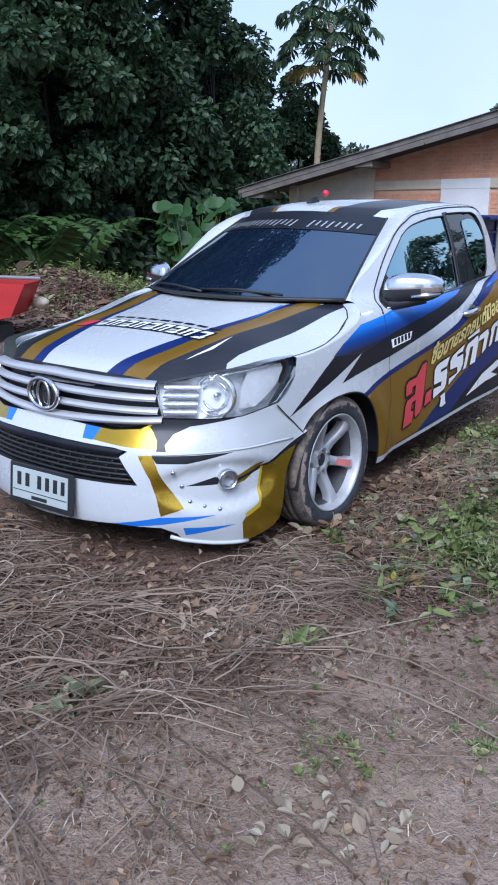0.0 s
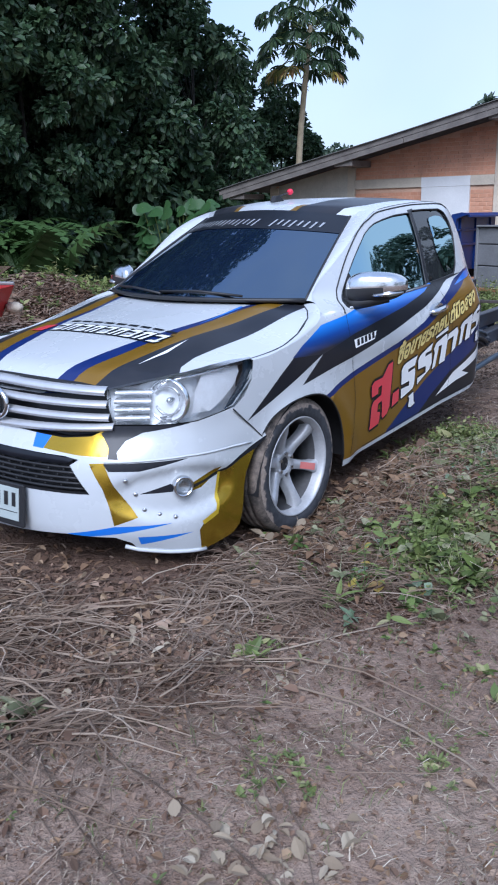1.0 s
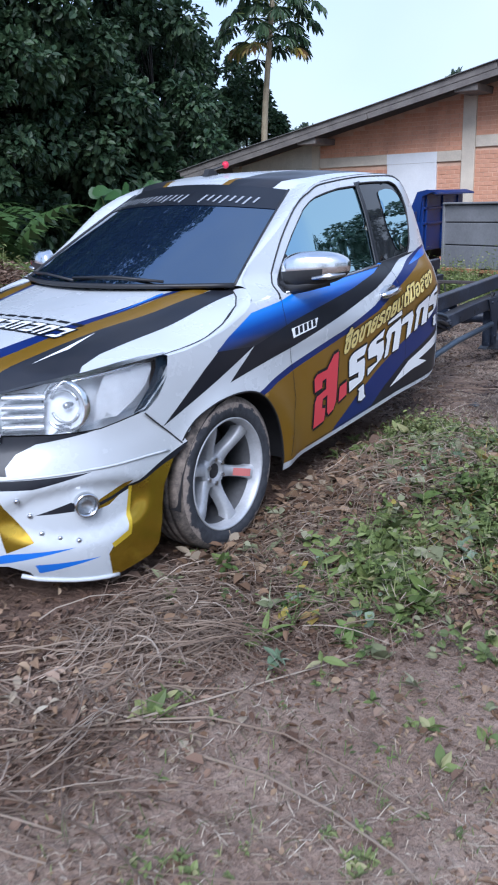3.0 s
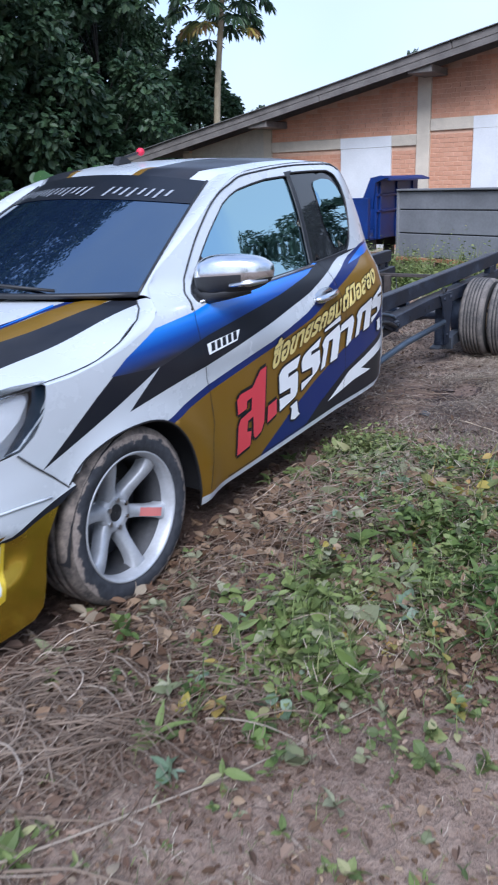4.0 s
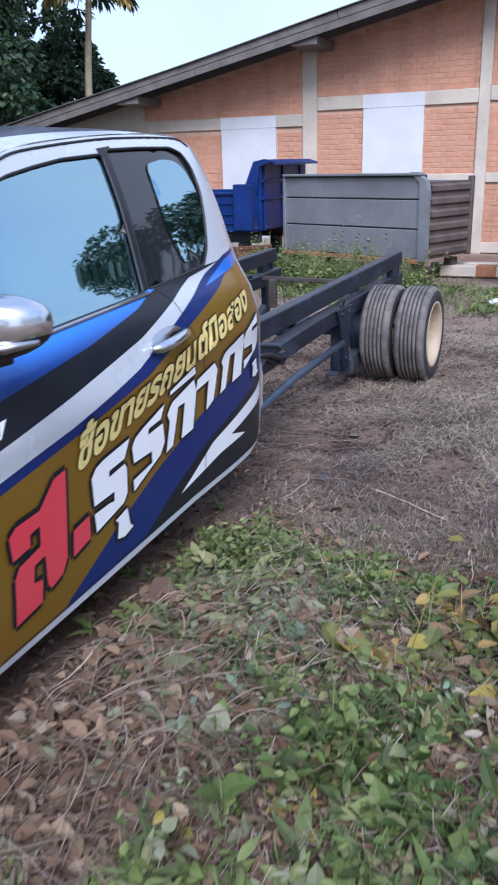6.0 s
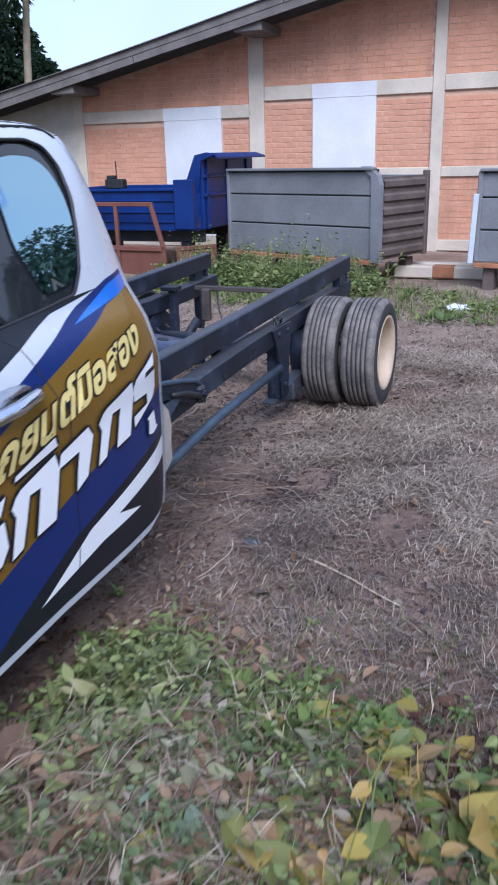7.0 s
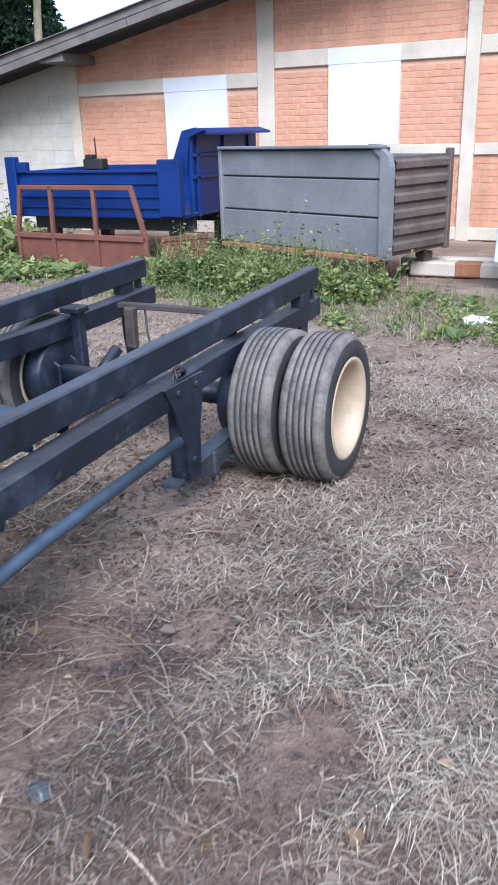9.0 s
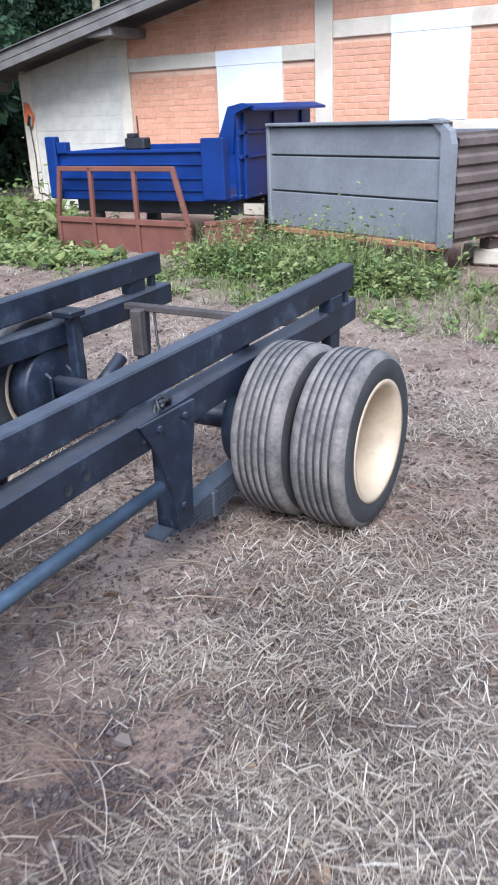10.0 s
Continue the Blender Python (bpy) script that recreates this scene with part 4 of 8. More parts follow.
part("grille_frame", v, f, PLASTIC, grille)


SATIN_SILVER = plain("satin_silver", (.62, .63, .66), .36, .55, .06, 12, 60, 0)


def chrome_bar(za, zb, span, thick, off=.012):
    """A bar across the grille; it drops from zb at its ends to za in the middle."""
    n = 30
    rows = []
    for w, h in ((-.02, -.5), (.5, -.42), (1.0, -.1), (1.0, .15), (.4, .45), (-.02, .5)):
        rows.append([nose(-span + 2 * span * i / n, za + (zb - za) * abs(-1 + 2 * i / n) ** 1.3 + h * thick, off * w - .008) for i in range(n + 1)])
    v = [p for r in rows for p in r]
    f = [(j * (n + 1) + i, j * (n + 1) + i + 1, (j + 1) * (n + 1) + i + 1, (j + 1) * (n + 1) + i) for j in range(len(rows) - 1) for i in range(n)]
    return part("chrome_bar", v, f, SATIN_SILVER, grille)


chrome_bar(.784, .768, .55, .038, .034)
chrome_bar(.722, .716, .565, .031, .030)
chrome_bar(.666, .664, .58, .031, .030)
chrome_bar(.606, .626, .60, .033, .030)
for z, span in ((.755, .545), (.702, .56), (.645, .58)):
    Geo().tube([nose(-span + 2 * span * i / 20, z, -.022) for i in range(21)], .005, 5).ob("grille_slat", PLASTIC, grille, smooth=True)
ring = Geo()
for rx, rz, r, dz in ((.098, .068, .0105, 0),):
    ring.tube([(rx * math.cos(a), nose(0, .69, .040)[1], .695 + dz + rz * math.sin(a)) for a in [2 * math.pi * i / 40 for i in range(41)]], r, 8, caps=False)
badge = ring.ob("badge", CHROME, grille, "oval chrome badge", True)
ring = Geo().tube([(.040 * math.cos(a), nose(0, .69, .038)[1], .690 + .062 * math.sin(a)) for a in [2 * math.pi * i / 32 for i in range(33)]], .007, 8, caps=False)
ring.ob("badge_rings", CHROME, badge, smooth=True)
g = Geo().lathe([(0, .0001), (.006, .06), (.0, .092)], 32)
part("badge_back", [(y * 1.0, nose(0, .69, .024)[1] - x, .695 + z * .70) for x, y, z in g.v], g.f, LENS_DARK, badge)

# panel behind the seam of bumper, fender and lamp
for k in (1, -1):
    (v, f, s), = skin([(1.20, .52), (1.55, .52), (1.55, .80), (1.36, .80), (1.30, .72), (1.20, .66)], [], lambda s, z: nose(k * s, z, -.010), .05).values()
    part("inner_fender", v, f, WHITE, truck)

# ---- headlights
LAMP_GREY = plain("frosted_lamp_grey", (.80, .82, .85), .35, .15, .08, 20, 60, 0)
LAMP_FIN = plain("lamp_fin_silver", (.58, .60, .63), .25, .6, .1, 20, 60, 0)
LAMP_SILVER = plain("lamp_silver", (.84, .86, .88), .17, .95, .06, 20, 60, 0)
lamp_line = [(.545, .772), (.70, .800), (.89, .823), (1.15, .842), (1.36, .849), (1.385, .805), (1.34, .748), (1.225, .664), (1.01, .638), (.80, .634), (.60, .638), (.575, .70)]
for k in (1, -1):
    lamp = thing("headlight", "", "")
    for key in ("label", "category"):
        if key in lamp:
            del lamp[key]
    lamp.parent = truck
    lamp["label"] = "clear headlight with chrome reflectors"
    (v, f, s), = skin(lamp_line, [([(1.29, .6), (1.31, .74), (1.33, .80), (1.32, .9), (1.5, .9), (1.5, .6)], 1)], lambda s, z: nose(k * s, z, -.06), .04).values()
    part("headlight_bowl", v, f, [LAMP_GREY, PLASTIC], lamp, "", True, s)
    rim = dense(lamp_line, .04)
    v, f = loft([nose(k * s, z, .0) for s, z in rim + rim[:1]], [nose(k * s, z, -.06) for s, z in rim + rim[:1]], 2)
    part("headlight_rim", v, f, LAMP_SILVER, lamp)
    (v, f, s), = skin(lamp_line, [], lambda s, z: nose(k * s, z, .004), .03).values()
    part("headlight_lens", v, f, CLEAR, lamp, "clear plastic lens").visible_shadow = False
    c = Vector(nose(k * .885, .722, -.050))
    at = Matrix.Translation(c) @ (Vector((k * .25, -1, .03))).to_track_quat("X", "Z").to_matrix().to_4x4()
    Geo().lathe([(-.035, .001), (-.030, .028), (-.012, .054), (.010, .074), (.024, .084)], 18, at=at).ob("reflector", CHROME, lamp, "faceted chrome reflector")
    Geo().lathe([(.024, .083), (.031, .087), (.029, .092), (.012, .095), (.0, .093)], 36, at=at).ob("reflector_ring", LAMP_SILVER, lamp, "", True)
    Geo().lathe([(-.03, .012), (.012, .013), (.020, .009), (.021, .001)], 16, at=at).ob("projector", LAMP_SILVER, lamp, "bright bulb cap", True)
    for a0, a1 in ((25, 155), (205, 335)):
        Geo().tube([at @ Vector((.020, .060 * math.cos(radians(a)), .060 * math.sin(radians(a)))) for a in range(a0, a1 + 1, 13)], .0055, 6).ob("reflector_arc", LAMP_FIN, lamp, "", True)
    for i in range(4):
        z = .655 + i * .034
        s0, s1 = .60 + (z - .64) * -.12, .76
        g = Geo()
        n = 8
        rows = [[nose(k * (s0 + (s1 - s0) * j / n), z + h, -.012 - .03 * w) for j in range(n + 1)] for w, h in ((1, -.012), (0, -.006), (0, .010), (1, .013))]
        g.add([p for r in rows for p in r], [(a * (n + 1) + j, a * (n + 1) + j + 1, (a + 1) * (n + 1) + j + 1, (a + 1) * (n + 1) + j) for a in range(3) for j in range(n)])
        g.ob("reflector_fin", LAMP_FIN, lamp, smooth=True)
    (v, f, s), = skin([(1.00, .665), (1.10, .660), (1.18, .70), (1.25, .745), (1.29, .80), (1.27, .832), (1.06, .818), (1.02, .75)], [], lambda s, z: nose(k * s, z, -.022), .03).values()
    part("inner_wing", v, f, LAMP_GREY, lamp, "bright inner wing of the lamp", True)
    (v, f, s), = skin([(1.17, .657), (1.225, .668), (1.335, .75), (1.378, .806), (1.357, .845), (1.305, .845), (1.30, .80), (1.255, .735)], [], lambda s, z: nose(k * s, z, -.010), .03).values()
    part("smoked_corner", v, f, LENS_SMOKE, lamp, "smoked blue-black corner lens", True)
    g = Geo().tube([nose(k * s, z, -.012) for s, z in ((.80, .80), (.98, .818), (1.15, .828), (1.30, .835))], .006, 6)
    g.ob("lamp_strip", CHROME, lamp, smooth=True)

# ---- mirrors, handles, aerial
for k in (1, -1):
    mirror = thing("wing_mirror", "", "")
    for key in ("label", "category"):
        if key in mirror:
            del mirror[key]
    mirror.parent = truck
    mirror["label"] = "wing mirror with a chrome cap on a black foot"
    c = Vector((k * .925, 1.635, 1.088))
    n, m = 20, 12
    v, f, idx = [], [], []
    for j in range(m + 1):
        b = -math.pi / 2 + math.pi * j / m
        for i in range(n):
            a = 2 * math.pi * i / n
            x, z, y = math.cos(b) * math.cos(a), math.sin(b), math.cos(b) * math.sin(a)
            e = lambda t, p: math.copysign(abs(t) ** p, t)
            px = e(x, .75) * .142
            v.append((c.x + k * px, c.y + e(y, .7) * (.080 if y < 0 else .03) + .42 * px, c.z + e(z, .75) * .078 * (1 - .22 * x) + .010 * x))
    for j in range(m):
        for i in range(n):
            f.append((j * n + i, j * n + (i + 1) % n, (j + 1) * n + (i + 1) % n, (j + 1) * n + i))
            idx.append(0 if v[j * n + i][2] > c.z - .028 else 1)
    part("mirror_cap", v, f, [CHROME, PLASTIC], mirror, "", True, idx)
    g = Geo().tube([(k * .77, 1.575, 1.002), (k * .83, 1.57, 1.004), (k * .90, 1.595, 1.018), (k * .99, 1.64, 1.03)], [.030, .032, .030, .018], 10)
    g.ob("mirror_foot", PLASTIC, mirror, smooth=True)
    g = Geo().tube([(k * .94, 1.562, 1.050), (k * 1.01, 1.598, 1.056), (k * 1.062, 1.652, 1.064)], [.008, .013, .006], 8)
    g.ob("indicator", DULL_CHROME, mirror, "clear indicator strip", True)
    g = Geo().slab([(1.515, .990), (1.535, 1.008), (1.61, 1.048), (1.69, 1.145), (1.70, .998)], lambda y, z, w: (k * (side_x(y, z) - .008 + w), y, z), .012)
    g.ob("mirror_sail", PLASTIC, mirror)
    hp = [on_side(y, .890 + .09 * (y - 2.48), w) for y, w in ((2.37, .004), (2.40, .030), (2.48, .038), (2.56, .030), (2.60, .004))]
    hp = [(k * x, y, z) for x, y, z in hp]
    handle = Geo().tube(hp, [.014, .017, .018, .017, .013], 10).ob("door_handle", CHROME, panels["door"][0 if k > 0 else 1], "chrome door handle", True)
    g = Geo()
    ring = [(.100 * math.cos(a), .034 * math.sin(a)) for a in [2 * math.pi * i / 20 for i in range(20)]]
    g.slab(ring, lambda y, z, w: (k * (side_x(2.48 + y, .892 + z) + .0005 + w), 2.48 + y, .892 + z + .10 * y), .002)
    g.ob("handle_cup", DULL_CHROME, panels["door"][0 if k > 0 else 1], "", True)
base = Vector(roof_point(-.13, .22))
g = Geo().slab([(-.055, 0), (.055, 0), (.03, .025), (-.005, .040), (-.030, .038)], lambda a, b, w: (base.x - .018 + w, base.y + a, base.z + b - .004), .036)
aerial = g.ob("aerial_foot", PLASTIC, truck, "black shark-fin aerial with a red ball")
Geo().tube([base + Vector((0, .01, .03)), base + Vector((0, .12, .055))], .004, 6).ob("aerial_rod", PLASTIC, aerial)
g = Geo()
g.lathe([(.020 * math.cos(math.pi * i / 10), .0001 + .020 * math.sin(math.pi * i / 10)) for i in range(11)], 16, at=Matrix.Translation(base + Vector((0, .14, .06))))
g.ob("aerial_ball", plain("red_ball", (.65, .02, .06), .5, bump=.02), aerial, "small red ball", True)

# ---- lettering on the film
def side_words(words, place, offset, mat, name, parent, lift, label):
    v, f = lettering(words, None, offset)
    lo, hi = min(p.x for p in v), max(p.x for p in v)
    out = []
    for p in v:
        u, h = (p.x - lo) / (hi - lo), p.y
        y, z = place(u, h)
        out.append(on_side(y, z, lift))
    return part(name, out, f, mat, parent, label, False)


def small_line(u, h):
    h = h / .56
    return 1.942 + 1.165 * u + .030 * h, .632 + .262 * u + (.078 - .012 * u) * h


left_door = panels["door"][0]
side_words("ซื้อขายรถยนต์มือสอง", small_line, .066, BLACK, "letter_outline", left_door, .0035, "")
side_words("ซื้อขายรถยนต์มือสอง", small_line, .036, YELLOW, "lettering", left_door, .0055, "pale yellow lettering")


def bar(a, b, w):
    """A thick line from a to b."""
    d = Vector((b[0] - a[0], b[1] - a[1])).normalized() * w / 2
    n = Vector((-d.y, d.x))
    return [(a[0] - n.x, a[1] - n.y), (b[0] - n.x, b[1] - n.y), (b[0] + n.x, b[1] + n.y), (a[0] + n.x, a[1] + n.y)]


def letter(outline, place, film, lift, label=""):
    """One cut-out letter: a black border under a coloured face; the outline lies in a box of 1 by 1."""
    bm = bmesh.new()
    bm.faces.new([bm.verts.new((a, b, 0)) for a, b in outline])
    bmesh.ops.triangulate(bm, faces=bm.faces[:])
    for i in range(12):
        for co, no in (((-.1 + .11 * i, 0, 0), (1, 0, 0)), ((0, -.6 + .16 * i, 0), (0, 1, 0))):
            bmesh.ops.bisect_plane(bm, geom=bm.verts[:] + bm.edges[:] + bm.faces[:], plane_co=co, plane_no=no)
    bm.verts.index_update()
    points, faces = [(p.co.x, p.co.y) for p in bm.verts], [tuple(p.index for p in f.verts) for f in bm.faces]
    bm.free()
    border = Geo()
    for a, b in zip(outline, outline[1:] + outline[:1]):
        n = max(1, round(math.dist(a, b) / .12))
        for i in range(n):
            ends = [(a[0] + (b[0] - a[0]) * t, a[1] + (b[1] - a[1]) * t) for t in (i / n, (i + 1) / n)]
            border.add([on_side(*place(p, q), lift - .002) for p, q in bar(*ends, .11)], [(0, 1, 2, 3)])
    border.ob("letter_border", BLACK, left_door)
    return Geo().add([on_side(*place(a, b), lift) for a, b in points], faces).ob("lettering", film, left_door, label)


def big_line(start, width):
    """Boxes of the rising line of big letters along the door and the rear panel."""
    def at(a, b):
        y = start + width * a
        return y, .428 + .25 * (y - 2.01) + (.182 - .035 * (y - 2.01)) * b
    return at


def red_box(a, b):
    return 1.655 + .22 * a, .300 + .06 * a + .245 * b


THO = [(1.02, .98), (.85, .72), (.43, .76), (.42, .66), (.84, .63), (.89, .52), (.86, .09), (.75, -.02), (.02, -.02), (0, .30), (.38, .23), (.51, .18), (.52, .34), (.01, .43), (0, .90), (.13, 1.0), (.31, 1.02)]
RO = [(1.03, 1.0), (.9, .79), (.52, .83), (.49, .73), (.95, .68), (.97, .29), (.82, .13), (0, -.02), (0, .19), (.56, .15), (.56, .37), (.04, .48), (.02, .78), (.13, .89), (.33, .93)]
KO = [(0, .04), (.16, .58), (.10, .74), (.20, .85), (.30, .90), (1.02, .94), (1.08, .66), (.90, -.06), (.50, .0), (.67, .66), (.45, .70), (.22, .05)]
JO = [(.08, .66), (.17, .86), (.90, .88), (1.02, .66), (.78, .08), (.46, .02), (.52, .30), (.62, .62)]
LOW_U = [(.50, -.17), (.83, -.17), (.88, -.51), (.97, -.62), (.72, -.63), (.53, -.53), (.58, -.26)]
TOP_I = [(.22, 1.07), (.24, 1.14), (1.04, 1.21), (1.09, 1.04)]
for k, (outline, start, width) in enumerate(((THO, 2.007, .195), (LOW_U, 2.007, .195), (RO, 2.211, .195), (KO, 2.406, .200), (TOP_I, 2.406, .200), (JO, 2.605, .175), (KO, 2.795, .200), (RO, 3.006, .165), (LOW_U, 3.006, .165))):
    letter(outline, big_line(start, width), LETTER_WHITE, .0055 + .0002 * k, "white slanted lettering" if k == 0 else "")
SO = [(1.11, 1.19), (.99, .21), (.88, .08), (.65, .06), (.59, .15), (.59, .50), (.39, .51), (.35, .33), (.51, .27), (.47, .02), (0, .06), (.05, .57), (.14, .66), (.53, .65), (.55, .87), (.37, .88), (.36, .75), (.05, .78), (.03, 1.05), (.15, 1.10), (.58, 1.03), (.88, 1.21)]
letter(SO, red_box, RED, .0056, "red slanted lettering")
letter([(1.15, .43), (1.49, .41), (1.48, .13), (1.11, .13)], red_box, RED, .0058)
g = Geo()
g.add([on_side(y, z, .004) for y, z in ((1.475, .790), (1.68, .812), (1.715, .852), (1.475, .832))], [(0, 1, 2, 3)])
tag = g.ob("name_tag", LETTER_WHITE, left_door, "white tag with dark bars")
for i in range(5):
    g = Geo()
    y = 1.492 + i * .040
    g.add([on_side(a, b, .0055) for a, b in ((y, .798 + .1 * (y - 1.475)), (y + .026, .801 + .1 * (y - 1.475)), (y + .034, .832 + .1 * (y - 1.475)), (y + .008, .829 + .1 * (y - 1.475)))], [(0, 1, 2, 3)])
    g.ob("tag_bar", BLACK, tag)
# pale bars on the sun strip
SILVER_FILM = plain("silver_film", (.30, .32, .35), .45, bump=0)
for i in range(26):
    if i in (16, 17):
        continue
    a, h, g = -.92 + i * .068, .785 + .012 * (i * 5 % 3), Geo()
    for q in range(3):
        b0, b1 = h + (.872 - h) * q / 3, h + (.872 - h) * (q + 1) / 3
        g.add([screen(a + (b - .785) * .28 + e, b, .006) for b, e in ((b0, 0), (b0, .020), (b1, .020), (b1, 0))], [(0, 1, 2, 3)])
    g.ob("strip_bar", SILVER_FILM, windscreen)
# plain blocks on the hood
g, k = Geo(), Geo()
for i in range(9):
    x = -.30 + i * .082
    for gg, e, lift in ((k, .010, .003), (g, 0, .0045)):
        for a0, a1, b0, b1 in ((0, .055, .07, .095), (0, .018, 0, .095), (.037, .055, 0, .095)) if i % 2 else ((0, .055, .07, .095), (.0, .055, .0, .022), (.037, .055, 0, .095)):
            g0 = [(x + a0 - e, .50 + b0 - e), (x + a1 + e, .50 + b0 - e), (x + a1 + e + .02, .50 + b1 + e), (x + a0 - e + .02, .50 + b1 + e)]
            gg.add([on_hood(a, b, lift + .0003 * (b1 > .09)) for a, b in g0], [(0, 1, 2, 3)])
    k.add([on_hood(a, b, .003) for a, b in ((x, .635), (x + .06, .635), (x + .066, .655), (x + .006, .655))], [(0, 1, 2, 3)])
k.ob("hood_sign_outline", BLACK, hood)
g.ob("hood_sign", LETTER_WHITE, hood, "white outlined sign blocks")
g = Geo().add([on_hood(a, b, .004) for a, b in ((-.44, .49), (-.36, .49), (-.33, .58), (-.41, .58))], [(0, 1, 2, 3)]).ob("hood_mark", RED, hood, "red sign block")

# ---- wheels
def caked_sidewall():
    """Dark rubber near the rim, dried mud with a ragged edge towards the tread."""
    m = Nodes("caked_sidewall")
    x = m.node("ShaderNodeSeparateXYZ", {0: m.coord()})
    r = m.math("SQRT", m.math("ADD", m.math("MULTIPLY", x.outputs[1], x.outputs[1]), m.math("MULTIPLY", x.outputs[2], x.outputs[2])))
    edge = m.math("ADD", m.math("MULTIPLY", r, 12.0), m.math("ADD", m.math("MULTIPLY", m.noise(9, 4, .6), 1.1), m.math("MULTIPLY", m.noise(45, 3, .6), .5)))
    mud = m.ramp(m.noise(60, 4, .7), [(.3, (.17, .135, .11)), (.7, (.33, .275, .235))])
    c = m.mix(m.ramp(m.math("SUBTRACT", edge, 4.0), [(.33, (0, 0, 0)), (.43, (1, 1, 1))]), m.ramp(m.noise(30, 3), [(.3, (.022, .024, .030)), (.7, (.048, .050, .058))]), mud)
    m.set(color=c, rough=.85)
    m.bump(m.noise(80, 3), .3, .004)
    return m.mat


SIDEWALL = caked_sidewall()
DARK_METAL = plain("brake_dust_metal", (.10, .10, .105), .5, .5, .3)
def tyre_profile(r, w, rim, grooves, depth=.008):
    h = w / 2
    prof = [(-h * .82, rim - .006), (-h * .98, rim + .006), (-h * 1.03, rim + (r - rim) * .45), (-h * .97, r - .028), (-h * .84, r - .008)]
    n = grooves
    for i in range(n + 1):
        a, b = -h * .78 + 1.56 * h * i / (n + 1), -h * .78 + 1.56 * h * (i + 1) / (n + 1)
        crown = lambda x: r - .006 * (x / h) ** 2
        prof += [(a + .004, crown(a)), (b - .004, crown(b))]
        if i < n:
            prof += [(b - .003, crown(b) - depth), (b + .003, crown(b) - depth)]
    return prof + [(h * .84, r - .008), (h * .97, r - .028), (h * 1.03, rim + (r - rim) * .45), (h * .98, rim + .006), (h * .82, rim - .006)]


def front_wheel(place, k, steer=0.0):
    wheel = new("front_wheel")
    wheel.parent = truck
    wheel["label"] = "silver six-spoke alloy wheel with a muddy low-profile tyre"
    wheel.matrix_basis = pose(*place, 0, 0, (0 if k > 0 else 180) + steer)
    prof = tyre_profile(.338, .205, .243, 3, .006)
    g = Geo().lathe(prof, 64, slots=[1 if i < 3 or i > len(prof) - 5 else 0 for i in range(len(prof) - 1)])
    g.ob("tyre", [FRONT_RUBBER, SIDEWALL], wheel, "muddy black tyre", True)
    # barrel coloured dark for the shade in the gaps behind the spokes
    g = Geo().lathe([(.088, .2415), (.098, .247), (.102, .244), (.100, .238), (.088, .232), (.070, .228), (.045, .226), (.02, .218), (-.085, .215), (-.098, .245), (-.09, .243)], 64, slots=[0] * 6 + [1] * 4)
    g.ob("rim", [RIM, DARK_METAL], wheel, "silver alloy rim with a polished lip", True)
    Geo().lathe([(-.065, .001), (-.065, .135), (-.058, .135), (-.058, .06), (-.05, .06), (-.05, .001)], 40).ob("brake_disc", DULL_CHROME, wheel, "", True)
    Geo().box((-.05, .0, .0), (.05, .06, .06), .01, Matrix.Rotation(radians(40), 4, "X") @ Matrix.Translation((0, 0, .11))).ob("brake_caliper", PLASTIC, wheel)
    Geo().lathe([(-.08, .001), (-.08, .21)], 32).ob("wheel_back", PLASTIC, wheel)
    hub = Geo().lathe([(-.03, .078), (.008, .076), (.020, .066), (.020, .040), (.010, .034), (.008, .001)], 32).ob("hub", RIM, wheel, "", True)
    Geo().lathe([(.012, .033), (.014, .028), (.010, .001)], 24).ob("hub_bore", PLASTIC, hub, "dark centre bore", True)
    for i in range(6):
        a = 2 * math.pi * (i + .5) / 6
        Geo().tube([(.005, .053 * math.cos(a), .053 * math.sin(a)), (.030, .053 * math.cos(a), .053 * math.sin(a))], .0095, 6).ob("wheel_nut", DULL_CHROME, hub)
        m = Matrix.Rotation(2 * math.pi * i / 6 + radians(14), 4, "X")
        face = lambda b: .016 + .046 * ease((b - .06) / .16)
        rows = [(.050, .038), (.075, .028), (.105, .024), (.14, .0225), (.17, .0235), (.20, .027), (.222, .034), (.234, .040)]
        v = []
        for b, w in rows:
            v += [(face(b) + d, a0, b) for a0, d in ((-w, -.050), (-w, -.010), (-w * .72, .003), (w * .72, .003), (w, -.010), (w, -.050))]
        f = [(r * 6 + q, r * 6 + q + 1, (r + 1) * 6 + q + 1, (r + 1) * 6 + q) for r in range(len(rows) - 1) for q in range(5)]
        spoke = Geo().add(v, f, 0, m).ob("spoke", RIM, wheel, "", True)
        if k > 0 and i == RED_SPOKE:
            bs = [.115 + .09 * q / 6 for q in range(7)]
            Geo().add([(face(b) + .0045, a0, b) for b in bs for a0 in (-.017, .017)], [(q * 2 + 1, q * 2, q * 2 + 2, q * 2 + 3) for q in range(6)], 0, m).ob("spoke_sticker", FADED_RED, spoke, "faded red sticker")
    return wheel


FADED_RED = vinyl("faded_red_film", (.58, .16, .15), .5, dust=.5)
RED_SPOKE = 4
front_wheel((.770, .992, .276), 1)
front_wheel((-.770, .992, .276), -1)


